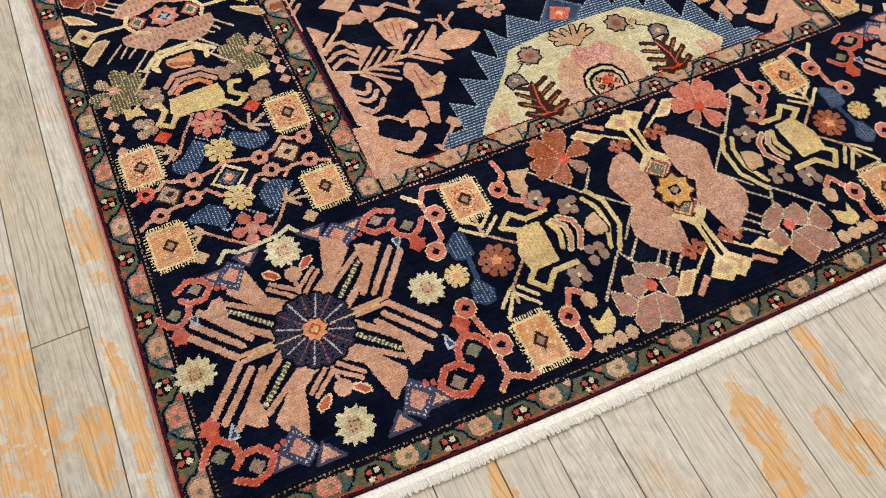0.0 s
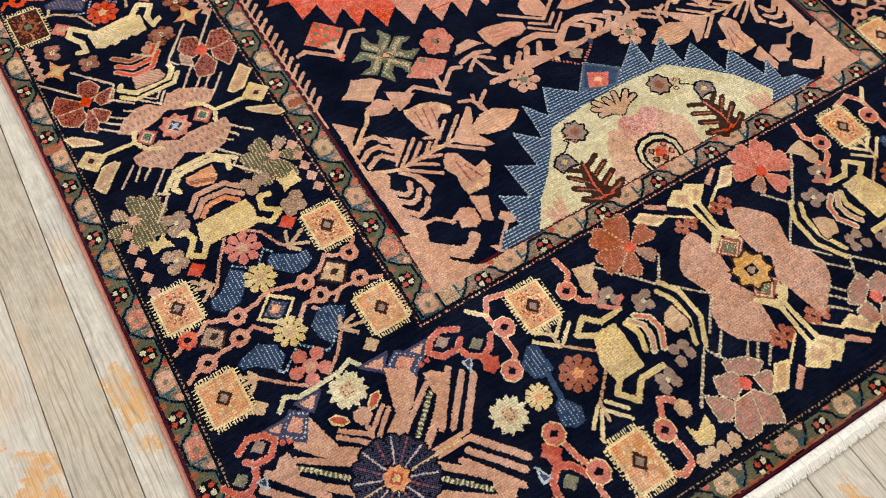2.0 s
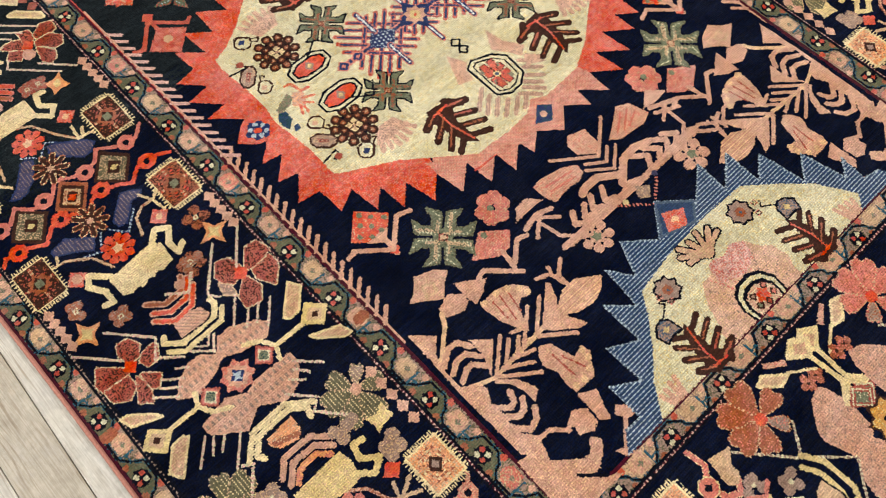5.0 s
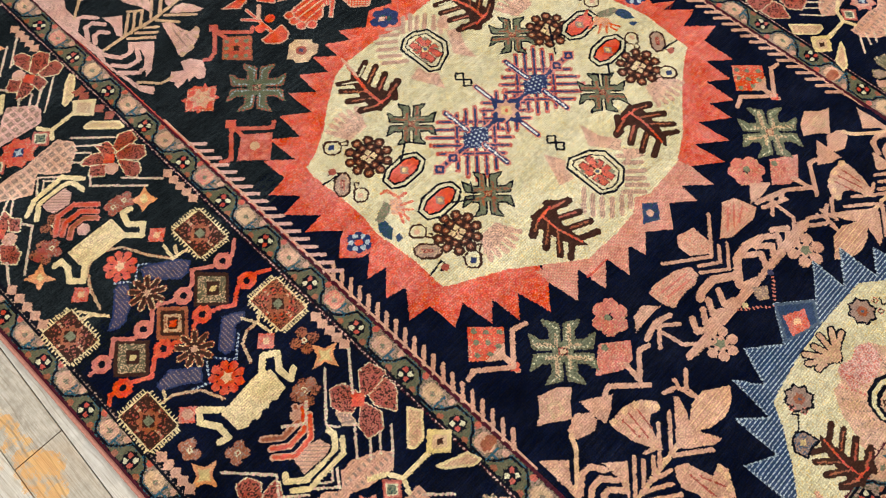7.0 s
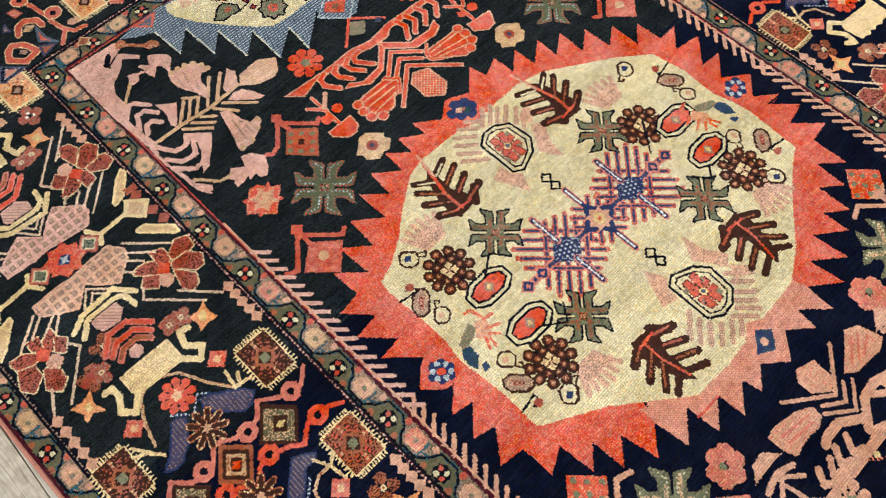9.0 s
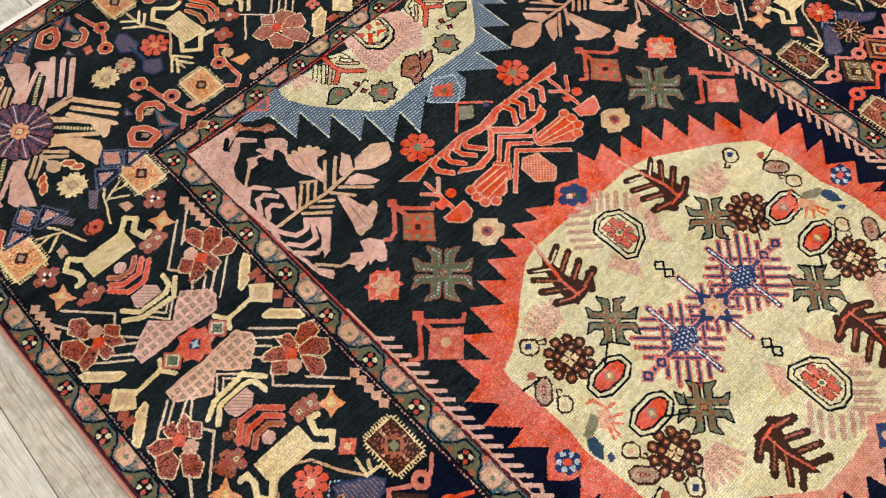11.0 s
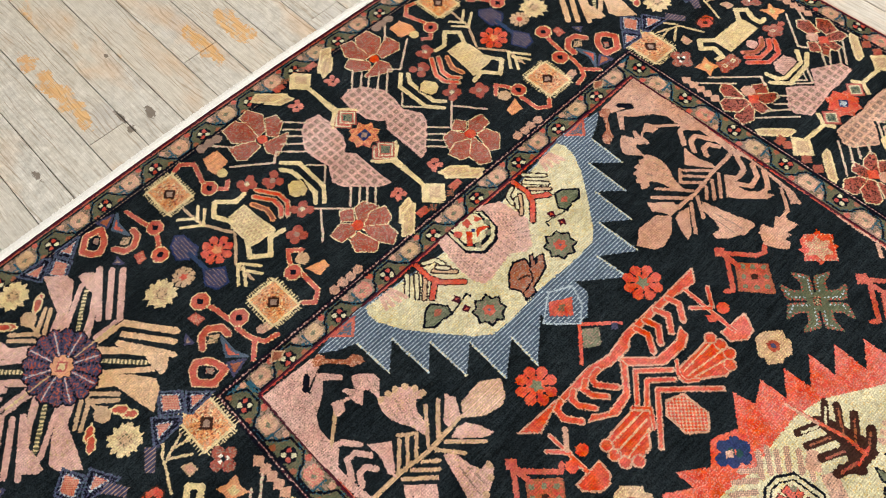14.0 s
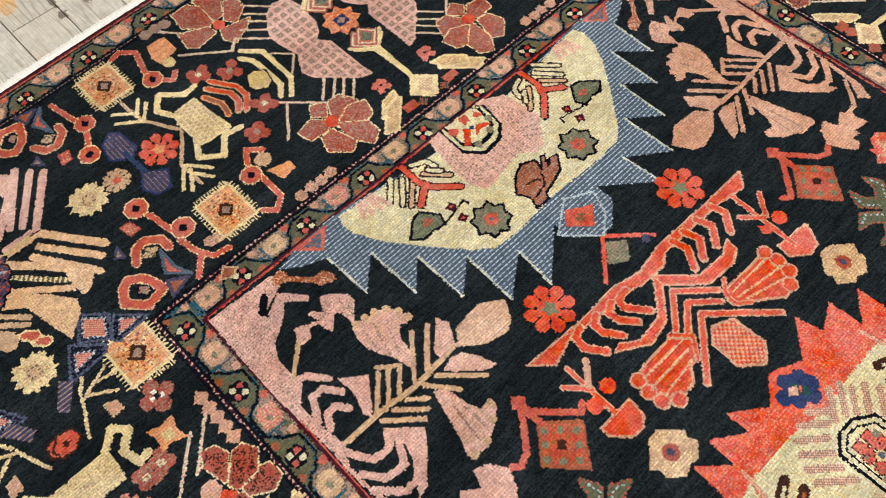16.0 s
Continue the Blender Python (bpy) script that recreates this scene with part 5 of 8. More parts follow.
def far_end_half(c):
    x, y, sx, sy = here.x, here.y, here.sx, here.sy
    # one half of the far border's middle, in redder dyes
    begin("waisted_wing")
    shape([(-63, 77), (-45, 88), (-25, 83), (-22, 59), (-26, 22), (-36, 5), (-46, -3), (-34, -19), (-34, -68), (-33, -97), (-46, -93), (-87, -51), (-93, -34), (-77, -5), (-82, 17), (-84, 45)], (c["wing"], c["wing_mark"], c["wing_pattern"]), c["wing"], 3)
    begin("five_petal_flower")
    petal([(-118, 166), (-101, 171), (-90, 147), (-107, 121), (-118, 120)], c)
    petal([(-152, 165), (-130, 167), (-120, 153), (-122, 121), (-132, 116), (-156, 138)], c)
    petal([(-166, 131), (-133, 114), (-131, 102), (-161, 97), (-170, 106)], c)
    petal([(-88, 136), (-75, 130), (-77, 113), (-99, 98), (-107, 110)], c)
    petal([(-121, 99), (-84, 90), (-97, 81), (-121, 70), (-128, 84)], c)
    round_(-119, 109, 9, "coral", sides=8)
    begin("five_petal_flower")
    petal([(-100, -95), (-85, -96), (-76, -117), (-95, -126), (-113, -118)], c)
    petal([(-88, -118), (-69, -125), (-74, -144), (-90, -150), (-109, -128)], c)
    petal([(-115, -129), (-88, -152), (-88, -171), (-102, -180), (-115, -160)], c)
    petal([(-126, -131), (-118, -164), (-129, -171), (-148, -152), (-141, -133)], c)
    petal([(-156, -106), (-135, -102), (-121, -116), (-131, -126), (-153, -124)], c)
    petal([(-121, -85), (-106, -93), (-117, -108), (-129, -97)], c)
    round_(-118, -120, 9, "coral", sides=8)
    begin("dotted_rung")
    line([(-76, 115), (-50, 87)], 3.4, c["dots"], c["cord"])
    begin("dotted_rung")
    line([(-83, 100), (-61, 78)], 3.4, c["dots"], c["cord"])
    begin("dotted_rung")
    line([(-87, 86), (-69, 68)], 3.4, c["dots"], c["cord"])
    begin("dotted_rung")
    line([(-105, 81), (-76, 54)], 3.4, c["dots"], c["cord"])
    begin("dotted_rung")
    line([(-119, 75), (-84, 40)], 3.4, c["dots"], c["cord"])
    begin("dotted_rung")
    line([(-80, -60), (-103, -86)], 3.4, c["dots"], c["cord"])
    begin("dotted_rung")
    line([(-70, -70), (-92, -93)], 3.4, c["dots"], c["cord"])
    begin("dotted_rung")
    line([(-62, -78), (-82, -101)], 3.4, c["dots"], c["cord"])
    begin("dotted_rung")
    line([(-53, -87), (-76, -113)], 3.4, c["dots"], c["cord"])
    begin("dotted_stem")
    line([(-139, -59), (-172, -104)], 3.6, c["dots"], c["cord"])
    begin("dotted_stem")
    line([(-166, -29), (-104, -92)], 3.6, c["dots"], c["cord"])
    begin("dotted_stem")
    line([(-185, 157), (-161, 129)], 3.6, c["dots"], c["cord"])
    begin("dotted_stem")
    line([(-188, 103), (-134, 60), (-119, 75)], 3.6, c["dots"], c["cord"])
    begin("dotted_stem")
    line([(-101, 20), (-81, -1), (-103, -25)], 3.2, c["dots"], c["cord"])
    begin("double_bracket")
    line([(-127, 52), (-107, 32), (-108, 2), (-108, -28), (-126, -52)], 7.4, c["bar"])
    line([(-135, 43), (-125, 27), (-124, -3), (-125, -29), (-137, -44)], 7.4, c["bar"])
    begin("tinted_block")
    shape([(-146, 14), (-136, 14), (-123, 4), (-129, -17), (-139, -22), (-153, -14), (-156, -3)], ("gold", "tan", "salt"), "dusk", 2)
    begin("curved_stripe")
    line([(-186, 40), (-166, 8), (-166, -12), (-180, -31)], 9, c["stripe_edge"])
    line([(-185, 39), (-166, 8), (-166, -12), (-179, -29)], 5.6, c["stripes"][0])
    begin("curved_stripe")
    line([(-196, 33), (-178, 5), (-179, -13), (-189, -25)], 9, c["stripe_edge"])
    line([(-195, 32), (-178, 5), (-179, -13), (-187, -23)], 5.6, c["stripes"][0])
    begin("curved_stripe")
    line([(-206, 23), (-196, 0), (-200, -20)], 9, "orange")
    line([(-205, 22), (-196, 0), (-199, -19)], 5, "rust")
    begin("hooked_bar", "pale yellow bar with hooked ends")
    fill([(-244, 30), (-216, 31), (-215, 6), (-209, -38), (-250, -35), (-253, 13)], (c["bar"], "tan", "pin"))
    ring([(-244, 30), (-216, 31), (-215, 6), (-209, -38), (-250, -35), (-253, 13)], 3, c["bar"])
    line([(-245, 18), (-261, 48), (-244, 68), (-221, 45), (-203, 48)], 8, c["bar"])
    line([(-250, -21), (-265, -48), (-241, -67), (-223, -42), (-201, -47)], 8, c["bar"])
    put(x + -292 * sx, y + -3 * sy)
    blossom(27, c["flower"], "orange", 8)
    put(x + -353 * sx, y + -5 * sy)
    blossom(20, "tan", "coral", 10)
    put(x, y, 0, sx, sy)
    begin("dumbbell", "dark blue dumbbell figure")
    shape([(-338, 51), (-321, 62), (-312, 53), (-309, 21), (-318, 12), (-330, 14), (-344, 26)], ("purple", "taupe", "dots"), "indigo", 2.4)
    line([(-324, 21), (-322, -22)], 7, ("blue", "indigo", "speck"))
    shape([(-326, -16), (-301, -35), (-312, -59), (-330, -57), (-339, -39)], ("purple", "taupe", "dots"), "indigo", 2.4)
    for bx, by in ((-212, -178), (-196, -177), (-182, -178), (-167, -176), (-323, -152), (-313, -154)):
        begin("bead")
        star(bx, by, 6, 8.6, 7, ("salmon", "taupe", "speck"))
    begin("edge_box")
    shape([(-345, -200), (-333, -190), (-321, -201), (-333, -206)], "rust", "tan", 2)
    begin("ring_chain")
    line([(-350, 150), (-342, 111), (-335, 95), (-342, 79), (-356, 51)], 8, c["link_edge"], c["link"])
    line([(-350, 150), (-342, 111), (-335, 95), (-342, 79), (-356, 51)], 5.4, c["link"])
    round_(-335, 95, 14.4, c["link_edge"], sides=8)
    round_(-356, 51, 14.4, c["link_edge"], sides=8)
    round_(-335, 95, 13, c["link"], sides=8)
    round_(-356, 51, 13, c["link"], sides=8)
    lozenge(-335, 95, 11, 13, "dusk")
    lozenge(-356, 51, 11, 13, "dusk")
    begin("ring_chain")
    line([(-359, -55), (-351, -81), (-347, -107), (-332, -117), (-347, -127), (-342, -151), (-332, -170), (-313, -174)], 8, c["link_edge"], c["link"])
    line([(-341, -159), (-359, -180)], 8, c["link_edge"], c["link"])
    line([(-359, -55), (-351, -81), (-347, -107), (-332, -117), (-347, -127), (-342, -151), (-332, -170), (-313, -174)], 5.4, c["link"])
    line([(-341, -159), (-359, -179)], 5.4, c["link"])
    round_(-359, -55, 15.4, c["link_edge"], sides=8)
    round_(-335, -115, 15.4, c["link_edge"], sides=8)
    round_(-359, -55, 13.6, c["link"], sides=8)
    round_(-335, -115, 13.6, c["link"], sides=8)
    lozenge(-359, -55, 11, 13, "dusk")
    lozenge(-335, -115, 11, 13, "dusk")
    begin("ring_chain")
    line([(-256, 158), (-241, 163), (-225, 147), (-235, 112), (-235, 94), (-217, 74), (-207, 84)], 8, c["link_edge"], c["link"])
    line([(-256, 158), (-241, 163), (-225, 147), (-235, 112), (-235, 94), (-217, 74), (-207, 84)], 5.4, c["link"])
    round_(-235, 94, 14.4, c["link_edge"], sides=8)
    round_(-235, 94, 12.6, c["link"], sides=8)
    lozenge(-235, 94, 11, 13, "dusk")
    begin("ring_chain")
    line([(-204, -93), (-218, -79), (-227, -93), (-235, -114), (-228, -127), (-229, -161), (-245, -173), (-256, -162)], 8, c["link_edge"], c["link"])
    line([(-204, -93), (-218, -79), (-227, -93), (-235, -114), (-228, -127), (-229, -161), (-245, -173), (-256, -162)], 5.4, c["link"])
    round_(-236, -113, 14.4, c["link_edge"], sides=8)
    round_(-236, -113, 12.6, c["link"], sides=8)
    lozenge(-236, -113, 11, 13, "dusk")
    begin("leaf_twig")
    line([(-285, 91), (-282, 50), (-257, 4)], 4.6, "tan")
    line([(-308, 67), (-282, 48)], 5, c["pale"])
    line([(-303, 82), (-282, 64)], 5, c["pale"])
    line([(-267, 80), (-283, 58)], 5, c["pale"])
    line([(-263, 68), (-281, 46)], 5, c["pale"])
    begin("leaf_twig")
    line([(-257, -1), (-286, -42), (-284, -81)], 4.6, "tan")
    line([(-284, -44), (-305, -73)], 5, c["pale"])
    line([(-282, -55), (-297, -81)], 5, c["pale"])
    line([(-284, -44), (-262, -71)], 5, c["pale"])
    line([(-283, -61), (-269, -82)], 5, c["pale"])
    begin("gold_block")
    fill([(-208, 146), (-183, 143), (-183, 114), (-191, 111), (-213, 108), (-216, 124)], c["block"])
    begin("gold_block")
    round_(-204, 102, 9, "gold", sides=8)
    begin("gold_block")
    fill([(-219, -121), (-191, -129), (-191, -142), (-212, -145)], c["block"])
    begin("gold_block")
    round_(-212, -105, 11, "tan", sides=8)
    begin("small_cross_flower")
    round_(-196, 65, 7.6, c["cross"], sides=8)
    round_(-180, 63, 7.6, c["cross"], sides=8)
    round_(-184, 51, 7.6, c["cross"], sides=8)
    round_(-196, 55, 7.6, c["cross"], sides=8)
    round_(-189, 60, 5, "taupe", sides=8)
    rect(-189, 58, 6, 6, "cream")
    begin("small_cross_flower")
    round_(-165, 41, 7.6, c["cross"], sides=8)
    round_(-148, 44, 7.6, c["cross"], sides=8)
    round_(-151, 27, 7.6, c["cross"], sides=8)
    round_(-165, 32, 7.6, c["cross"], sides=8)
    round_(-157, 36, 5, "taupe", sides=8)
    begin("small_cross_flower")
    round_(-167, -30, 7.6, c["cross"], sides=8)
    round_(-152, -32, 7.6, c["cross"], sides=8)
    round_(-151, -47, 7.6, c["cross"], sides=8)
    round_(-164, -44, 7.6, c["cross"], sides=8)
    round_(-159, -37, 5, "taupe", sides=8)
    rect(-158, -38, 6, 6, "cream")
    begin("small_cross_flower")
    round_(-199, -61, 7.6, c["cross"], sides=8)
    round_(-185, -61, 7.6, c["cross"], sides=8)
    round_(-186, -75, 7.6, c["cross"], sides=8)
    round_(-200, -72, 7.6, c["cross"], sides=8)
    round_(-192, -67, 5, "taupe", sides=8)
    begin("edge_bud")
    round_(-170, 161, 9, c["edge_bud"], sides=8)
    begin("edge_bud")
    round_(-183, 163, 9, c["edge_bud"], sides=8)
    begin("edge_bud")
    round_(-198, 163, 9, c["edge_bud"], sides=8)


def far_end_middle(c):
    begin("forked_stalk")
    line([(0, -138), (2, -70), (-24, -47)], 7, ("straw", "gold", "salt"))
    line([(2, -70), (21, -54)], 7, ("straw", "gold", "salt"))
    shape([(-4, -139), (17, -160), (-3, -182), (-22, -159)], c["stalk"], c["stalk"], 2)
    fill([(-4, -147), (10, -161), (-2, -174), (-15, -158)], (c["box"], "straw", "salt"))
    begin("pale_lozenge")
    shape([(36, -149), (58, -154), (85, -182), (69, -189), (33, -153)], ("tan", "gold", "speck"), "straw", 3.4)
    begin("pale_lozenge")
    shape([(-53, -142), (-32, -138), (-39, -157), (-66, -173), (-71, -162)], ("tan", "gold", "speck"), "straw", 3.4)
    begin("outlined_diamond")
    for k, d in ((1.0, "brick"), (0.84, "cream"), (0.68, "tile"), (0.52, ("sage", "teal", "speck"))):
        fill([(-4 + k * (x + 4), -45 + k * (y + 45)) for x, y in ((-5, -24), (15, -47), (-4, -67), (-24, -46))], d)
    begin("bud")
    round_(32, -119, 4.6, c["bud"], sides=8)
    round_(41, -126, 4.6, c["bud"], sides=8)
    round_(42, -116, 4.6, c["bud"], sides=8)
    round_(31, -129, 4.6, c["bud"], sides=8)
    begin("bud")
    round_(-45, -118, 4.6, c["bud"], sides=8)
    round_(-34, -126, 4.6, c["bud"], sides=8)
    round_(-34, -115, 4.6, c["bud"], sides=8)
    round_(-44, -129, 4.6, c["bud"], sides=8)
    begin("edge_box")
    rect(34, -172, 20, 12, ("tile", "rust", "speck"))
    begin("edge_box")
    lozenge(18, -178, 15, 14, ("rust", "teal", "speck"))


def guard_stripe(x0, y0, x1, y1, wide, start, step, side, tints):
    """A narrow stripe: a dark vine that passes small red and white rosettes on one side and salmon blocks on the other.
    start, step: where along it the rosettes stand; side: on which side of its middle the vine passes them; tints: the grounds on the two sides."""
    begin("guard_stripe", "narrow border stripe with a teal vine and small rosettes")
    long = math.hypot(x1 - x0, y1 - y0)
    put(x0, y0, math.degrees(math.atan2(y1 - y0, x1 - x0)), 1, side)
    h = wide / 2
    rect(long / 2, 0, long, wide, tints[0])
    vary = random.Random(int(long))
    first = start - step * math.ceil(start / step)
    for k in range(int(long / step) + 3):
        c = first + step * k

        def at(points):
            return [(min(max(c + u * step, 2), long - 2), v * h) for u, v in points]

        def blob(u, v, r, d):
            if 6 < c + u * step < long - 6:
                round_(c + u * step, v * h, r, d, sides=7)

        fill(at([(0.2, 1.0), (0.2, 0.1), (0.32, -0.7), (0.62, -0.74), (0.8, 0.1), (0.8, 1.0)]), tints[1])
        if 14 < c + 0.47 * step < long - 14:
            fill(at([(0.31, -0.2), (0.38, -0.6), (0.56, -0.56), (0.6, 0.1), (0.56, 0.8), (0.36, 0.86), (0.31, 0.4)]), (vary.choice(("salmon", "salmon", "tan", "rose")), "tan", "speck"))
            lozenge(c + 0.47 * step, 0.1 * h, 10, 8, ("sage", "taupe", "speck"))
        vine = at([(-0.26, -0.15), (-0.17, 0.74), (0.1, 0.8), (0.24, 0.1), (0.25, -0.3), (0.34, -0.86), (0.6, -0.86), (0.74, -0.15)])
        line(vine, 4.6, ("petrol", "olive", "speck"))
        line(vine, 2.8, "dusk")
        line(at([(0.61, -0.7), (0.62, 0.55)]), 2.6, "petrol")
        line(at([(0.62, -0.2), (0.72, -0.1)]), 2.6, "petrol")
        for u, v, d in ((0.22, -0.86, "rust"), (0.22, 0.76, "tile"), (0.76, -0.84, "rust"), (0.74, 0.66, "salmon")):
            blob(u, v, 5.0, d)
        if 10 < c < long - 10:
            star(c, -0.28 * h, 8, 12.6, 10.6, "dusk", 0.2)
            for a, b, d in ((4.6, 4.6, "cream"), (-4.6, -4.6, "cream"), (-4.6, 4.6, "madder"), (4.6, -4.6, "madder")):
                round_(c + a, -0.28 * h + b, 3.8, d, sides=7)
            lozenge(c, -0.28 * h, 5, 5, "dusk")


def dotted_frame(x0, y0, x1, y1, dot, gap):
    begin("dotted_frame")
    put(0, 0)

    def frame_at(k):
        return [(x0 - k, y0 - k), (x1 + k, y0 - k), (x1 + k, y1 + k), (x0 - k, y1 + k)]

    ring(frame_at(0), 10, "dusk")
    ring(frame_at(0.5), 1.9, dot, gap)


def fork_cross(dye, second, bar, glint=None, rim="dusk"):
    """Four arms, each split into two flaring prongs; bar: the stripe along a prong; glint: pale dots along the splits."""
    begin("forked_cross")

    def turned(points, a):
        c, s = math.cos(math.pi * a / 2), math.sin(math.pi * a / 2)
        return [(x * c - y * s, x * s + y * c) for x, y in points]

    prong = [(0, 0), (17, 3.4), (36, 3.6), (45, 5), (51, 29), (43, 25), (35, 18.6), (19, 18.4)]
    for a in range(4):
        for e in (1, -1):
            p = turned([(x, e * y) for x, y in prong], a)
            fill(p, (dye, second, "speck"))
            line(p[1:], 3.2, rim, None if rim == "dusk" else dye)
    rect(0, 0, 33, 33, (dye, second, "speck"))
    for a in range(4):
        line(turned([(8, -10), (42, -12)], a), 6, (bar, second, "speck"))
        line(turned([(8, 10), (26, 10)], a), 5, (bar, dye, "speck"))
        if glint:
            for e in (1, -1):
                line(turned([(14, e * 6.4), (38, e * 7.4), (46, e * 20)], a), 2.4, glint, dye)
    rect(0, 0, 15, 15, (bar, "tan", "speck"))
    ring([(-5, -6), (5, -6), (5, 6), (-5, 6)], 2.2, "brick", "brown")


def dark_leaf(pale=True):
    begin("serrated_leaf", "dark brown serrated leaf with a red midrib")
    line([(2, 19), (-26, 39)], 9.7, "brown")
    line([(-3, -3), (-33, 26)], 10.1, "brown")
    line([(-6, -20), (-38, 4)], 11.5, "brown")
    line([(-10, -37), (-36, -22)], 12.7, "brown")
    line([(2, 27), (32, 40)], 10.1, "brown")
    line([(4, 6), (38, 22)], 10.1, "brown")
    line([(5, -16), (38, 1)], 11.5, "brown")
    line([(4, -35), (41, -23)], 12.7, "brown")
    line([(33, -23), (16, -42)], 12, "brown")
    fill([(6, 44), (7, 27), (7, -4), (22, -32), (16, -42), (-17, -45), (-22, -22), (-16, 7), (-8, 32)], "brown")
    for_tip = "cream" if pale else "brown"
    line([(-2, 21), (-22, 35)], 3, for_tip)
    line([(7, 27), (27, 36)], 3.4, for_tip)
    for ax, ay, bx, by in ((-7, -18, -33, 0), (-4, -4, -30, 22), (-11, -34, -32, -23), (8, 8, 35, 20)):
        line([(ax, ay), (bx, by)], 3.0, ("rust", "brown", "salt"))
    line([(11, -14), (34, -3)], 3.6, ("brick", "rust", "speck"))
    line([(13, -32), (36, -26)], 4, ("brick", "rust", "speck"))
    line([(9, 61) if pale else (4, 34), (-5, -5), (-4, -35)], 5 if pale else 3.4, ("coral", "rust", "speck"))
    line([(-14, -32), (14, -35)], 3.4, "coral")
    if pale:
        line([(11, 71), (4, 29)], 4, "salmon")


def pod_octagon():
    begin("ringed_octagon")
    ring([(25, 33), (42, 13), (38, -29), (16, -44), (-5, -45), (-26, -31), (-25, 2), (-25, 37), (-9, 46)], 3.6, "dusk")
    fill([(23, 30), (38, 12), (35, -28), (15, -40), (-4, -42), (-22, -30), (-21, 0), (-21, 36), (-8, 43)], ("cream", "gold", "salt"))
    ring([(20, 26), (33, 10), (30, -25), (13, -36), (-2, -38), (-17, -29), (-17, 0), (-16, 33), (-6, 38)], 2.6, "dusk")
    for i in range(4):
        a = math.pi * i / 2
        c, s = math.cos(a), math.sin(a)
        reach = (20, 29, 17, 26)[i]
        for e in (1, -1):
            p = [(3, e * 1.2), (reach * 0.6, e * 1.2), (reach, e * 2.6), (reach * 0.98, e * 13.5), (reach * 0.6, e * 14.5), (4, e * 6)]
            fill([(4 + x * c - y * s, -2 + x * s + y * c) for x, y in p], ("coral", "brick", "speck"))
            ring([(4 + x * c - y * s, -2 + x * s + y * c) for x, y in p], 1.8, "brown", "brick")
        rect(4 + reach * 0.62 * (c - s), -2 + reach * 0.62 * (s + c), 8, 8, ("sage", "taupe", "speck"))
    round_(4, -2, 6.4, "gold", sides=8)
    round_(4, -2, 4, "slate", sides=8)


def ghost_fronds():
    begin("faint_fronds")
    line([(45, -7), (72, -31)], 7.4, ("ghost", "taupe", "weave"))
    line([(42, -21), (62, -39)], 7.4, ("ghost", "taupe", "weave"))
    line([(33, -33), (53, -51)], 7.4, ("ghost", "taupe", "weave"))
    line([(24, -41), (42, -58)], 7.4, ("ghost", "taupe", "weave"))
    line([(15, -47), (37, -69)], 7.4, ("ghost", "taupe", "weave"))
    line([(3, -51), (25, -73)], 7.4, ("ghost", "taupe", "weave"))
    line([(-33, -6), (-62, -30)], 7.4, ("ghost", "taupe", "weave"))
    line([(-33, -22), (-57, -43)], 7.4, ("ghost", "taupe", "weave"))
    line([(-27, -35), (-49, -54)], 7.4, ("ghost", "taupe", "weave"))
    line([(-17, -46), (-40, -64)], 7.4, ("ghost", "taupe", "weave"))
    line([(-5, -54), (-27, -72)], 7.4, ("ghost", "taupe", "weave"))
    line([(6, -61), (-10, -74)], 7.4, ("ghost", "taupe", "weave"))
    fill([(-29, 74), (-15, 45), (-27, 34), (-29, 15), (-53, 22), (-44, 41)], ("ghost", "taupe", "salt"))
    fill([(49, 70), (53, 39), (72, 8), (55, -4), (45, 13), (29, 36)], ("ghost", "taupe", "salt"))
    fill([(59, -3), (78, -22), (70, -32), (47, -21)], ("ghost", "taupe", "salt"))


def pear(heart="ghost"):
    begin("pear_drop")
    fill([(-7, 14), (3, 14), (17, 0), (14, -11), (5, -19), (-8, -17), (-16, -6), (-16, 3)], "brown")
    fill([(-6, 10), (1, 10), (13, -2), (12, -10), (4, -16), (-6, -14), (-13, -4), (-13, 2)], ("cream", "gold", "salt"))
    line([(16, -5), (28, -11), (21, -17), (17, -14)], 3, "brown")
    lozenge(-1, -1, 14, 13, heart)


def capsule():
    begin("capsule")
    fill([(9, 17), (18, 11), (16, -2), (-1, -19), (-12, -20), (-19, -12), (-17, 0), (-3, 15)], "brown")
    fill([(8, 13), (15, 9), (13, -1), (-2, -16), (-11, -17), (-16, -11), (-14, -1), (-2, 11)], ("taupe", "tan", "speck"))
    fill([(3, 6), (7, 2), (-5, -10), (-9, -6)], "brick")
    line([(5, 4), (-7, -8)], 2, "salmon", "brown")


def curl_line():
    begin("curl_line")
    line([(-14, -2), (13, -7), (12, 3), (2, 4)], 3, "dusk")
    round_(9, 4, 6, "brick", sides=8)


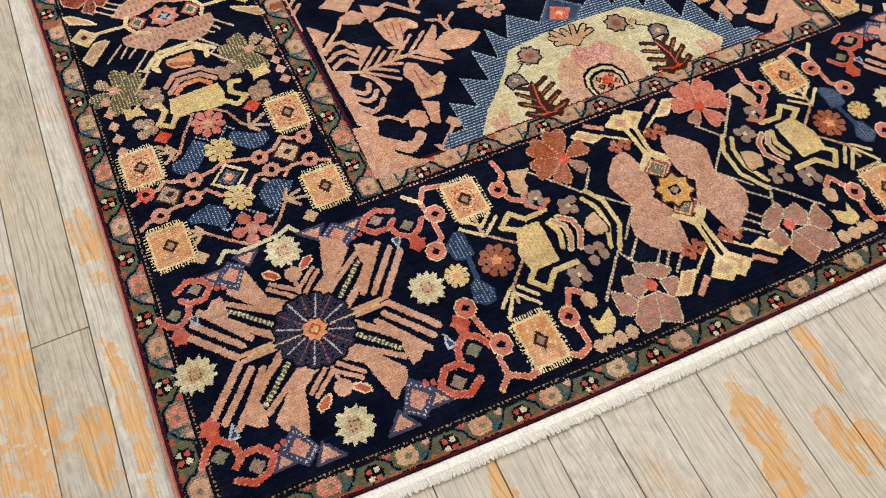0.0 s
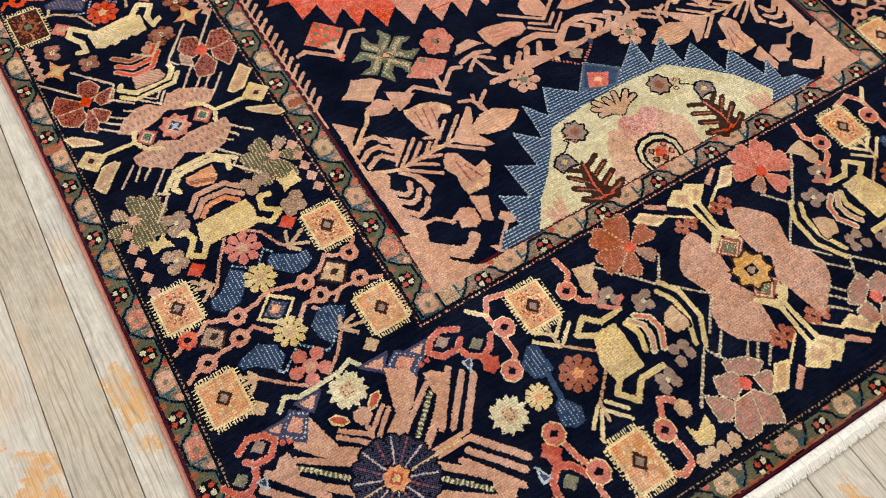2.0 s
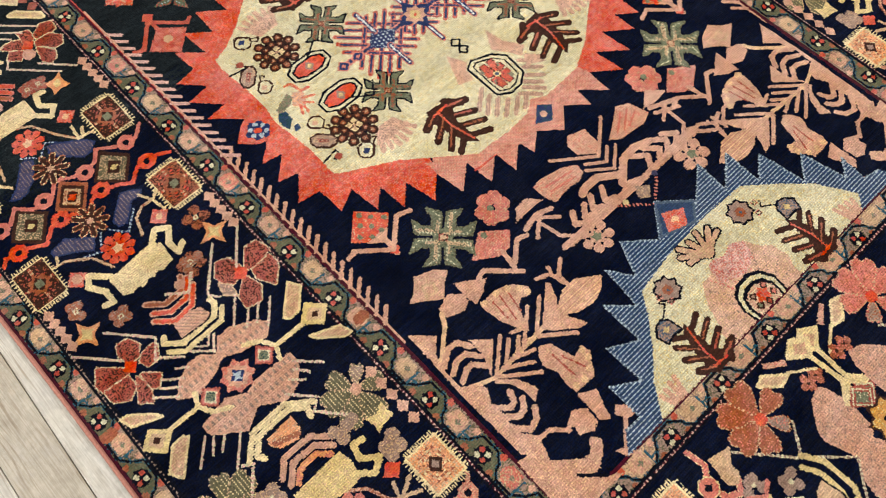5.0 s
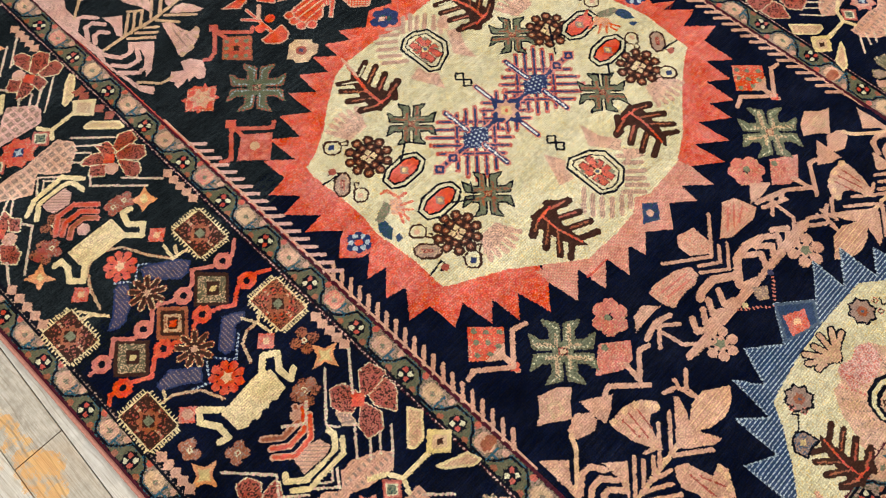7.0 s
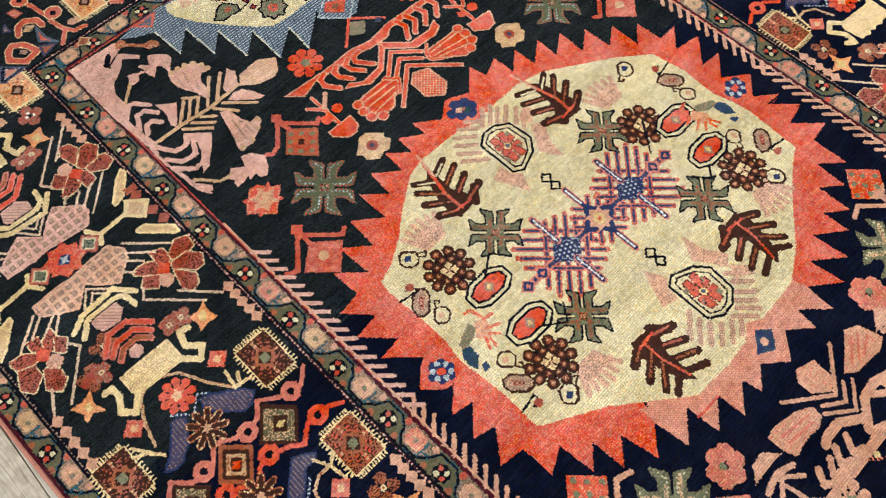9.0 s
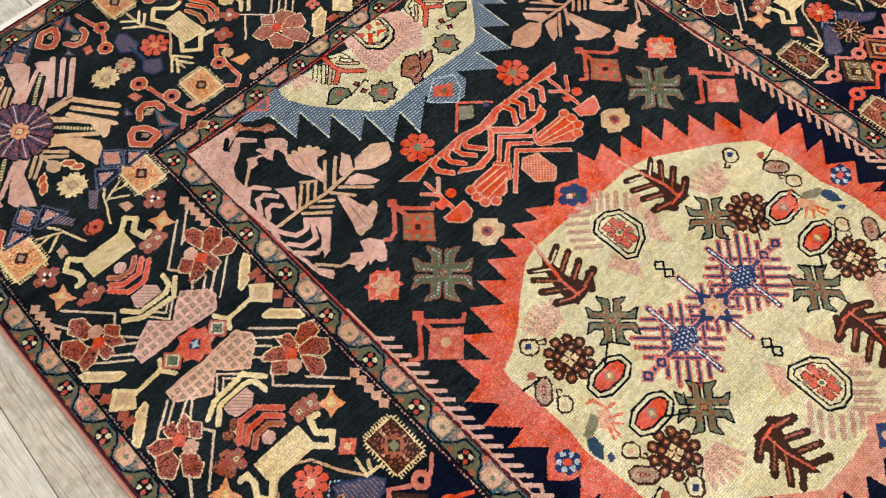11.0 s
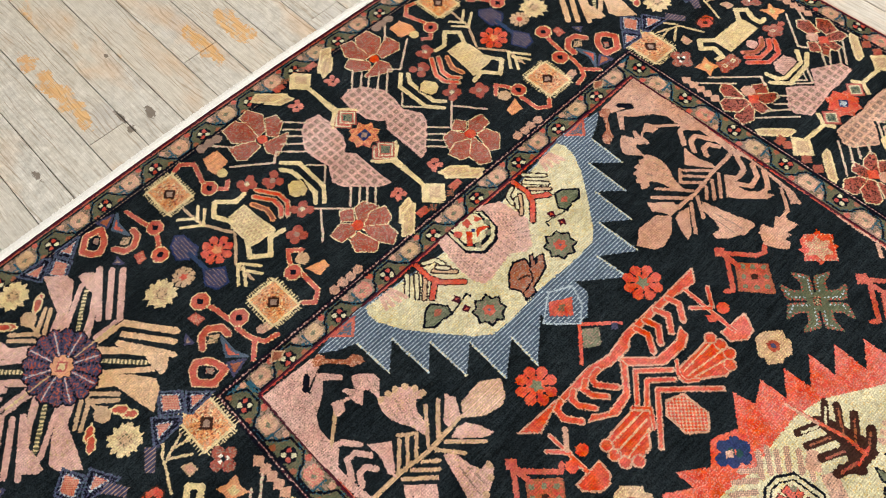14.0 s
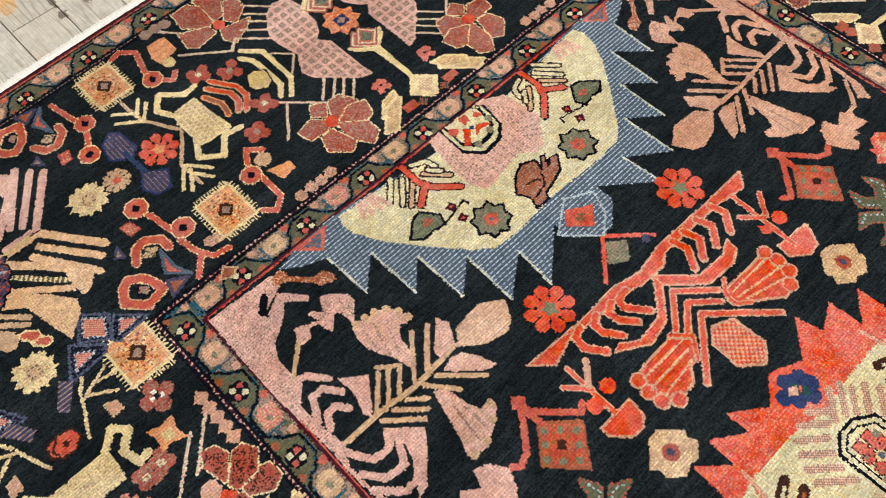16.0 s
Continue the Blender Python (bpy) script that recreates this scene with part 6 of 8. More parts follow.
def bird_figure():
    # A stylised orange bird with blue, reduced to plain woven shapes.
    begin("orange_bird")
    fill([(5, 17), (20, 11), (12, -11), (2, -15), (-8, -3)], ("salmon", "orange", "speck"))
    line([(17, 16), (14, 31), (5, 33)], 5, ("coral", "orange", "speck"))
    line([(17, 11), (30, 8)], 5, ("coral", "orange", "speck"))
    line([(12, -1), (28, -9)], 4, ("coral", "orange", "speck"))
    line([(8, -9), (18, -18)], 4, ("coral", "orange", "speck"))
    line([(1, -9), (-6, -24)], 4, ("coral", "orange", "speck"))
    line([(4, -15), (3, -26)], 4, ("coral", "orange", "speck"))
    begin("blue_drop")
    fill([(-31, 8), (-1, 21), (2, 10), (-11, 1), (-32, -3)], ("sage", "taupe", "speck"))
    fill([(-33, 1), (-22, -3), (-23, -20), (-37, -32), (-41, -21), (-40, -9)], ("blue", "teal", "speck"))
    fill([(-30, -32), (-22, -31), (-23, -41), (-34, -41)], "blue")


def ringed_octagon(w, h, outer, inner, heart):
    begin("ringed_octagon")

    def octa(k):
        return [(a * (w / 2 - k), b * (h / 2 - k)) for a, b in ((-0.45, -1), (0.45, -1), (1, -0.5), (1, 0.5), (0.45, 1), (-0.45, 1), (-1, 0.5), (-1, -0.5))]

    fill(octa(0), outer)
    fill(octa(3.2), "cream")
    fill(octa(7.5), outer)
    fill(octa(10.5), inner)
    if heart == "flower":
        for a in (-1, 1):
            for b in (-1, 1):
                round_(a * 10, b * 9, 10, "coral", sides=7)
                round_(a * 5, b * 20, 6.5, "coral", sides=6)
                line([(a * 3, b * 4), (a * 9, b * 16)], 2.6, "brick")
                line([(a * 16, b * 4), (a * 18, b * 20)], 4.4, "sage")
        line([(-16, 0), (16, 0)], 3, "cream")
        line([(0, -26), (0, 26)], 2.6, "cream")
        star(0, 0, 4, 9, 5, "taupe")
        round_(0, 0, 4, "blue", sides=7)
    else:
        lozenge(0, 0, 20, 16, "taupe")
        lozenge(0, 0, 10, 8, heart)


def ghost_bush():
    begin("faint_bush")
    for k in range(6):
        x = -25 + 10 * k
        line([(x * 0.6, -22), (x, 2), (x * 1.2, 20 - abs(x) * 0.4)], 8, ("ghost", "taupe", "salt"))
        line([(x * 0.5, -20), (x * 0.9, 0), (x * 1.1, 14 - abs(x) * 0.4)], 2.2, "ghost", "taupe")
    line([(-26, -4), (26, -2)], 7, ("ghost", "taupe", "salt"))


def bead_flower():
    begin("beaded_flower")
    round_(0, 0, 26, "dusk")
    for n, far, r in ((10, 31, 9.6), (8, 18.5, 7.6)):
        for i in range(n):
            a = 2 * math.pi * (i + 0.5 * (n == 8)) / n
            round_(far * math.cos(a), far * math.sin(a), r, "brown", sides=8)
            round_(far * math.cos(a), far * math.sin(a), r * 0.52, ("rust", "brown", "salt"), sides=7)
            round_(far * math.cos(a), far * math.sin(a), r * 0.22, "tan", sides=5)
    round_(0, 0, 12, "brown")
    for i in range(4):
        a = math.pi * (i + 0.5) / 2
        star(8 * math.cos(a), 8 * math.sin(a), 4, 6.4, 4.4, ("straw", "tan", "speck"), a)
    lozenge(0, 0, 6, 6, "salmon")


def snow_cluster():
    """Two feathered stars of blue and red barbs, joined across a small gold flower."""
    begin("feathered_star", "blue and red feathered star in the medallion's middle")

    def barb(a, b, c, d, w=8.0):
        line([(a, b), (c, d)], w, "rose", "madder")
        line([(a, b), (c * 0.95 + a * 0.05, d * 0.95 + b * 0.05)], w * 0.42, "indigo", "blue")

    for s in (-1, 0, 1):
        m = s * 68
        for ux in (-1, 1):
            for uy in (-1, 1):
                for k in (-2, -1, 0, 1, 2):
                    reach = (54 if ux == -s else 72) if s else 38
                    if reach < 50 and abs(k) > 1:
                        continue
                    px, py = -uy * k * 10, ux * k * 10
                    r = reach * (1.0, 0.92, 0.78)[abs(k)] * 0.72
                    barb(m + px, py, m + px + ux * r, py + uy * r)
    for s in (-1, 1):
        line([(s * 16, 0), (s * 140, 0)], 11, "rose")
        line([(s * 16, 0), (s * 140, 0)], 6, "indigo", "purple")
        lozenge(s * 68, 0, 54, 50, ("indigo", "pale_blue", "salt"))
        lozenge(s * 68, 0, 34, 32, ("indigo", "pale_blue", "pin"))
        for x in (s * 118, s * 146):
            lozenge(x, 0, 26, 24, "rose")
            lozenge(x, 0, 19, 18, "indigo")
            lozenge(x, 0, 8, 8, "rose")
        for e in (-1, 1):
            for x in (0, s * 68):
                line([(x, e * 18), (x, e * 64)], 10.4, "rose")
                line([(x, e * 18), (x, e * 63)], 7, "indigo")
                line([(x, e * 18), (x, e * 62)], 3, "white", "pale_blue")
    star(0, 0, 4, 34, 18, "indigo", 0.0)
    star(0, 0, 8, 20, 14, "salmon")
    star(0, 0, 4, 11, 8, "gold")
    rect(0, 0, 5, 5, "coral")


def near_half_field(pink, rib):
    # the left half of the near field: hooks, stars and buds on the navy ground
    begin("framed_square")
    fill([(121, 519), (155, 484), (123, 451), (87, 484)], ("coral", "tan", "salt"))
    fill([(140, 469), (123, 451), (101, 469)], ("salmon", "tan", "salt"))
    round_(122, 508, 4, "sage", sides=8)
    round_(133, 496, 4, "sage", sides=8)
    round_(146, 483, 4, "sage", sides=8)
    round_(113, 495, 4, "sage", sides=8)
    round_(124, 484, 4, "sage", sides=8)
    round_(130, 471, 4, "sage", sides=8)
    round_(114, 471, 4, "sage", sides=8)
    round_(101, 482, 4, "sage", sides=8)
    line([(125, 466), (123, 430)], 8, pink)
    lozenge(124, 436, 17, 17, "coral")
    line([(69, 468), (82, 471), (122, 438)], 7, pink)
    line([(123, 437), (160, 473), (179, 466)], 7, pink)
    begin("blossom")
    round_(264, 405, 12, ("rose", "tan", "salt"), sides=8)
    round_(277, 401, 12, ("rose", "tan", "salt"), sides=8)
    round_(279, 386, 12, ("rose", "tan", "salt"), sides=8)
    round_(266, 375, 12, ("rose", "tan", "salt"), sides=8)
    round_(252, 380, 12, ("rose", "tan", "salt"), sides=8)
    round_(250, 394, 12, ("rose", "tan", "salt"), sides=8)
    round_(262, 392, 5, "sage", sides=8)
    begin("tilted_square")
    fill([(224, 377), (259, 350), (239, 331), (220, 330), (188, 352)], ("rose", "salmon", "speck"))
    round_(226, 368, 5, "sage", sides=8)
    line([(228, 334), (223, 306)], 7, pink)
    line([(177, 328), (189, 331), (227, 294)], 7, pink)
    line([(220, 304), (255, 333), (269, 328)], 7, pink)
    begin("notched_star")
    fill([(115, 388), (140, 379), (155, 364), (137, 352), (123, 337), (103, 352), (85, 364), (101, 373)], ("salmon", "tan", "salt"))
    ring([(114, 371), (128, 364), (122, 352), (108, 355)], 4, "tan")
    begin("stemmed_bud")
    fill([(147, 346), (184, 321), (165, 308), (148, 303), (146, 320)], pink)
    fill([(130, 340), (146, 326), (145, 314), (131, 307), (108, 316), (108, 332)], pink)
    line([(106, 325), (99, 311), (61, 277)], 6, rib)
    begin("fluted_bud")
    fill([(150, 298), (172, 301), (186, 299), (204, 290), (217, 274), (210, 264), (197, 269), (185, 262), (177, 238), (172, 230), (164, 243), (156, 261), (152, 282)], (pink, "tan", "salt"))
    line([(166, 290), (165, 261)], 2.2, "brick")
    line([(179, 290), (172, 254)], 2.2, "brick")
    line([(191, 288), (184, 257)], 2.2, "brick")
    round_(178, 296, 5, rib, sides=8)
    round_(194, 291, 5, rib, sides=8)
    round_(205, 280, 5, rib, sides=8)
    round_(210, 270, 5, rib, sides=8)
    round_(157, 297, 5, rib, sides=8)
    begin("fluted_bud")
    fill([(165, 207), (180, 200), (184, 184), (190, 166), (207, 171), (210, 158), (196, 142), (190, 132), (173, 132), (158, 133), (155, 146), (159, 167), (151, 184), (157, 198)], (pink, "tan", "salt"))
    line([(171, 187), (172, 150)], 2.2, "brick")
    line([(178, 179), (190, 147)], 2.2, "brick")
    round_(203, 166, 5, rib, sides=8)
    round_(202, 154, 5, rib, sides=8)
    round_(192, 143, 5, rib, sides=8)
    round_(177, 138, 5, rib, sides=8)
    round_(163, 139, 5, rib, sides=8)
    begin("corner_branch", "branch with curls and feathered leaves growing from the field's edge")
    line([(73, 225), (97, 216), (148, 219), (188, 221), (217, 223)], 6, rib)
    line([(140, 251), (99, 216)], 5.4, (pink, rib, "salt"))
    line([(145, 240), (117, 217)], 5.4, (pink, rib, "salt"))
    line([(157, 234), (136, 217)], 5.4, (pink, rib, "salt"))
    line([(195, 255), (151, 219)], 5.4, (pink, rib, "salt"))
    line([(216, 254), (176, 220)], 5.4, (pink, rib, "salt"))
    line([(154, 244), (174, 236)], 5.4, (pink, rib, "salt"))
    line([(97, 216), (145, 181)], 5.4, (pink, rib, "salt"))
    line([(112, 218), (147, 197)], 5.4, (pink, rib, "salt"))
    line([(129, 219), (159, 208)], 5.4, (pink, rib, "salt"))
    line([(177, 216), (216, 186)], 6, (pink, rib, "salt"))
    fill([(237, 262), (240, 257), (233, 239), (219, 221), (226, 206), (236, 185), (222, 188), (197, 208), (185, 219)], (pink, rib, "salt"))
    fill([(107, 275), (131, 254), (92, 218), (101, 235), (107, 251)], (pink, rib, "salt"))
    fill([(95, 214), (116, 196), (126, 170), (111, 159), (111, 179), (104, 198), (91, 211)], (pink, rib, "salt"))
    line([(59, 270), (78, 284), (93, 283), (103, 267)], 8, (pink, rib, "salt"))
    line([(61, 256), (76, 265), (91, 264), (103, 249)], 8, (pink, rib, "salt"))
    line([(63, 240), (77, 248), (88, 248), (99, 235)], 8, (pink, rib, "salt"))
    line([(66, 193), (83, 176), (92, 178), (97, 191)], 8, (pink, rib, "salt"))
    line([(65, 177), (83, 161), (94, 163), (103, 174)], 8, (pink, rib, "salt"))
    line([(65, 160), (82, 140), (97, 144), (106, 156)], 8, (pink, rib, "salt"))
    begin("edge_growth")
    fill([(54, 334), (81, 307), (63, 290), (56, 263), (57, 236), (70, 230), (80, 214), (70, 196), (72, 179), (69, 162), (71, 145), (83, 128), (76, 105), (52, 127), (50, 230)], (pink, rib, "salt"))
    begin("long_leaf")
    fill([(216, 224), (246, 240), (268, 240), (299, 219), (286, 206), (263, 199), (239, 203), (219, 215)], (pink, rib, "rows"))
    begin("clover")
    fill([(155, 132), (179, 118), (170, 98), (164, 80), (153, 89), (155, 118)], pink)
    fill([(136, 122), (152, 111), (149, 90), (138, 85), (120, 94), (124, 105), (115, 111)], pink)
    line([(116, 107), (99, 124), (85, 124), (67, 140)], 6, pink)
    begin("stemmed_square")
    fill([(180, 89), (200, 73), (195, 64), (178, 68), (171, 82)], pink)
    line([(180, 72), (150, 44)], 6, pink)
    fill([(138, 52), (161, 42), (157, 29), (144, 37)], pink)
    begin("small_sprig")
    line([(232, 274), (250, 266), (256, 242)], 6, pink)
    line([(251, 263), (255, 275)], 5, pink)
    line([(256, 257), (276, 272)], 6, pink)
    round_(255, 249, 5, pink, sides=8)


def near_tree(d):
    # long bar with curls, nested angles, two cups, a leaf and berry stalks in plain salmon
    begin("long_bar")
    fill([(292, 285), (306, 285), (416, 285), (433, 290), (454, 282), (563, 289), (579, 281), (568, 273), (456, 273), (442, 272), (401, 272), (304, 273), (287, 277)], d)
    begin("curl")
    line([(340, 309), (329, 293), (348, 283)], 9, d)
    begin("curl")
    line([(361, 306), (347, 292), (366, 283)], 9, d)
    begin("curl")
    line([(377, 310), (365, 293), (384, 283)], 9, d)
    begin("curl")
    line([(399, 308), (387, 291), (402, 283)], 9, d)
    begin("curl")
    line([(467, 312), (486, 298), (475, 284)], 9, d)
    begin("curl")
    line([(489, 310), (507, 294), (489, 278)], 9, d)
    begin("curl")
    line([(509, 311), (525, 297), (511, 280)], 9, d)
    begin("curl")
    line([(527, 308), (545, 294), (528, 281)], 9, d)
    begin("angled_wing")
    line([(425, 292), (456, 318), (483, 320), (503, 313)], 12, d)
    begin("angled_wing")
    line([(371, 319), (382, 323), (405, 323), (434, 303)], 12, d)
    begin("nested_angle")
    line([(486, 388), (434, 345), (377, 387)], 5.4, d)
    begin("nested_angle")
    line([(455, 348), (435, 331), (409, 349)], 5, d)
    begin("nested_angle")
    line([(466, 342), (435, 316), (402, 342)], 5, d)
    begin("long_leaf")
    fill([(426, 399), (453, 390), (451, 362), (435, 350), (413, 367), (414, 388)], (d, "rose", "salt"))
    begin("fluted_cup")
    fill([(515, 385), (533, 377), (538, 363), (543, 344), (522, 337), (500, 340), (477, 342), (465, 353), (487, 366)], (d, "rose", "salt"))
    line([(513, 374), (484, 353)], 3, "rose")
    line([(524, 371), (494, 349)], 3, "rose")
    line([(529, 360), (505, 349)], 3, "rose")
    begin("fluted_cup")
    fill([(329, 374), (346, 376), (379, 369), (401, 357), (398, 342), (384, 336), (363, 339), (336, 335), (330, 347), (328, 366)], (d, "rose", "salt"))
    line([(341, 362), (387, 355)], 3, "rose")
    line([(342, 352), (383, 346)], 3, "rose")
    begin("berry_stalk")
    fill([(569, 375), (592, 353), (566, 350), (542, 354)], d)
    line([(550, 349), (591, 332)], 8, d)
    line([(550, 337), (583, 322)], 7, d)
    line([(571, 338), (549, 321)], 6, d)
    line([(566, 329), (565, 297), (549, 285)], 5.4, d)
    begin("berry_stalk")
    fill([(289, 368), (309, 369), (325, 351), (301, 352), (271, 351)], d)
    line([(275, 335), (300, 341), (323, 334)], 8, d)
    line([(297, 338), (322, 317)], 6, d)
    line([(301, 335), (277, 315)], 6, d)
    line([(296, 327), (302, 296), (320, 279)], 5.4, d)
    begin("end_sprig")
    line([(578, 282), (610, 259)], 6, d)
    line([(629, 275), (608, 258)], 5.4, d)
    line([(603, 276), (606, 251)], 5.4, d)
    begin("framed_box")
    fill([(434, 277), (451, 264), (437, 251), (425, 258), (426, 269)], ("taupe", "tan", "speck"))
    line([(394, 272), (433, 239), (469, 267)], 4, "rose", "dusk")
    lozenge(405, 269, 11, 11, "straw")
    lozenge(470, 272, 11, 11, "purple")
    begin("blossom")
    put(533, 256)
    blossom(27, "salmon", "sage", 6)
    put(337, 261)
    blossom(26, "salmon", "sage", 7)


def near_corner(pink, rib):
    begin("corner_spandrel")
    fill([(38, 31), (42, 124), (70, 119), (77, 108), (72, 98), (104, 71), (114, 71), (128, 84), (137, 74), (132, 65), (109, 50), (97, 51), (82, 59), (126, 27)], (pink, rib, "salt"))
    line([(84, 63), (110, 38)], 4, "dusk")

def far_half_field(pink, rib):
    # one half of the far field: hooks, stars, buds and the branch from the field's edge
    begin("framed_square")
    fill([(209, 1139), (243, 1108), (211, 1069), (179, 1105)], ("rust", "brick", "salt"))
    fill([(208, 1134), (239, 1106), (212, 1074), (183, 1106)], ("tile", "rust", "speck"))
    round_(207, 1127, 4, "sage", sides=8)
    round_(219, 1117, 4, "sage", sides=8)
    round_(230, 1106, 4, "sage", sides=8)
    round_(198, 1117, 4, "sage", sides=8)
    round_(221, 1094, 4, "sage", sides=8)
    round_(188, 1106, 4, "sage", sides=8)
    round_(198, 1094, 4, "sage", sides=8)
    round_(210, 1084, 4, "sage", sides=8)
    lozenge(209, 1106, 13, 13, "brown")
    line([(209, 1154), (211, 1131)], 7, "tile")
    line([(209, 1160), (179, 1124), (166, 1119), (159, 1125)], 7, "tile")
    line([(210, 1167), (211, 1151), (247, 1114), (255, 1120)], 7, "tile")
    lozenge(210, 1164, 20, 20, "tile")
    begin("framed_square")
    fill([(109, 974), (144, 943), (110, 909), (75, 943)], ("tile", "rose", "speck"))
    round_(106, 964, 5, "rose", sides=8)
    round_(122, 954, 5, "rose", sides=8)
    round_(131, 943, 5, "rose", sides=8)
    round_(97, 953, 5, "rose", sides=8)
    round_(118, 930, 5, "rose", sides=8)
    round_(89, 940, 5, "rose", sides=8)
    round_(107, 921, 5, "rose", sides=8)
    round_(110, 944, 8, "tan", sides=8)
    line([(109, 987), (109, 966)], 7, "tile")
    line([(109, 997), (70, 951), (57, 958)], 7, "tile")
    line([(109, 1001), (110, 988), (150, 950), (158, 956)], 7, "tile")
    lozenge(110, 1000, 22, 22, "tile")
    begin("blossom")
    fill([(271, 1050), (285, 1052), (305, 1032), (301, 1026), (305, 1017), (290, 1005), (282, 1008), (271, 1003), (255, 1016), (257, 1024), (250, 1032)], ("tan", "straw", "salt"))
    round_(278, 1028, 9, "brick", sides=8)
    round_(278, 1028, 4, "purple", sides=8)
    begin("notched_star")
    fill([(104, 1097), (116, 1096), (125, 1085), (132, 1089), (130, 1080), (141, 1071), (129, 1061), (130, 1051), (121, 1052), (107, 1038), (99, 1050), (87, 1052), (89, 1058), (76, 1068), (86, 1080), (85, 1089), (95, 1087)], "coral")
    ring([(104, 1095), (138, 1070), (107, 1040), (79, 1070)], 2.4, "salmon", "coral")
    star(109, 1069, 6, 22, 13, ("tan", "rose", "speck"), 0.2)


def far_growth(pink, rib):
    begin("fluted_bud")
    fill([(146, 1345), (157, 1344), (166, 1339), (173, 1342), (183, 1336), (192, 1328), (195, 1317), (200, 1312), (197, 1307), (189, 1306), (185, 1311), (177, 1304), (173, 1294), (171, 1277), (160, 1261), (158, 1272), (153, 1291), (146, 1302), (141, 1317), (141, 1331)], (pink, "tan", "salt"))
    for p in ([(152, 1331), (148, 1302)], [(164, 1330), (154, 1292)], [(176, 1324), (162, 1288)]):
        line(p, 2.4, "taupe", pink)
    for x, y in ((151, 1343), (163, 1342), (174, 1340), (185, 1334), (193, 1323), (196, 1311)):
        round_(x, y, 5, rib, sides=8)
    begin("fluted_bud")
    fill([(158, 1233), (170, 1224), (173, 1202), (179, 1186), (193, 1189), (195, 1180), (183, 1168), (171, 1162), (158, 1154), (147, 1156), (137, 1157), (138, 1166), (146, 1187), (152, 1211)], (pink, "tan", "salt"))
    line([(162, 1207), (156, 1165)], 2, "taupe")
    line([(170, 1199), (170, 1169)], 2, "taupe")
    round_(190, 1183, 5, rib, sides=8)
    round_(180, 1171, 5, rib, sides=8)
    round_(161, 1160, 5, rib, sides=8)
    round_(143, 1158, 5, rib, sides=8)
    begin("stemmed_bud")
    line([(96, 1372), (63, 1341), (52, 1330)], 5, rib)
    fill([(144, 1396), (154, 1392), (170, 1375), (168, 1366), (150, 1345), (148, 1364), (143, 1369), (128, 1354), (124, 1364), (124, 1372), (114, 1375), (107, 1365), (96, 1364), (95, 1373), (101, 1386), (117, 1379), (126, 1375), (122, 1388), (129, 1389), (135, 1378)], (pink, "taupe", "salt"))
    begin("clover")
    fill([(131, 1149), (146, 1143), (157, 1126), (149, 1108), (138, 1097), (128, 1102), (129, 1111), (116, 1109), (123, 1128)], pink)
    fill([(108, 1143), (126, 1131), (122, 1118), (110, 1113), (96, 1111), (96, 1118), (100, 1125), (95, 1132)], pink)
    line([(60, 1165), (85, 1136), (104, 1135)], 5, rib)
    begin("corner_branch", "branch with curls and feathered leaves growing from the field's edge")
    line([(59, 1255), (108, 1254), (151, 1249), (208, 1253)], 6, rib)
    line([(203, 1290), (166, 1249)], 6, (rib, pink, "salt"))
    line([(187, 1296), (152, 1254)], 5, (rib, pink, "salt"))
    line([(151, 1275), (132, 1255)], 5, (rib, pink, "salt"))
    line([(132, 1287), (101, 1254)], 5, (rib, pink, "salt"))
    line([(141, 1282), (116, 1253)], 5, (rib, pink, "salt"))
    line([(134, 1292), (153, 1277)], 5, rib)
    line([(101, 1246), (133, 1218)], 5.4, (rib, pink, "salt"))
    line([(117, 1246), (142, 1223)], 5.4, (rib, pink, "salt"))
    line([(133, 1245), (150, 1231)], 5.4, (rib, pink, "salt"))
    line([(172, 1243), (208, 1207)], 5.4, (rib, pink, "salt"))
    line([(156, 1244), (179, 1215)], 5.4, (rib, pink, "salt"))
    fill([(216, 1290), (222, 1275), (209, 1254), (188, 1253), (188, 1263)], (pink, "tan", "salt"))
    fill([(195, 1246), (208, 1243), (219, 1225), (225, 1207), (212, 1211), (180, 1241)], (pink, rib, "salt"))
    fill([(97, 1313), (123, 1292), (96, 1254), (92, 1265), (99, 1283), (99, 1299)], pink)
    fill([(97, 1240), (127, 1212), (117, 1198), (89, 1168), (75, 1165), (97, 1194), (101, 1214), (90, 1231)], pink)
    line([(51, 1318), (68, 1338), (77, 1336), (92, 1317)], 8, pink)
    line([(55, 1290), (67, 1314), (80, 1314), (92, 1298)], 8, pink)
    line([(60, 1276), (67, 1290), (78, 1291), (86, 1279)], 8, pink)
    line([(54, 1249), (69, 1224), (82, 1221), (91, 1223), (95, 1232)], 8, pink)
    line([(52, 1221), (66, 1202), (87, 1198), (98, 1217)], 8, pink)
    line([(50, 1201), (72, 1179), (88, 1180), (104, 1199)], 8, pink)
    begin("long_leaf")
    fill([(223, 1266), (259, 1270), (283, 1253), (271, 1232), (258, 1225), (231, 1232), (209, 1250)], (rib, pink, "rows"))
    begin("corner_spandrel")
    fill([(42, 1458), (124, 1454), (121, 1436), (98, 1426), (88, 1423), (88, 1415), (97, 1422), (115, 1432), (137, 1406), (133, 1400), (113, 1418), (100, 1403), (77, 1387), (67, 1370), (68, 1351), (53, 1322), (54, 1297), (56, 1276), (59, 1255), (46, 1251), (40, 1347)], (pink, "taupe", "salt"))
    line([(101, 1438), (89, 1425)], 9, "dusk")
    begin("edge_growth")
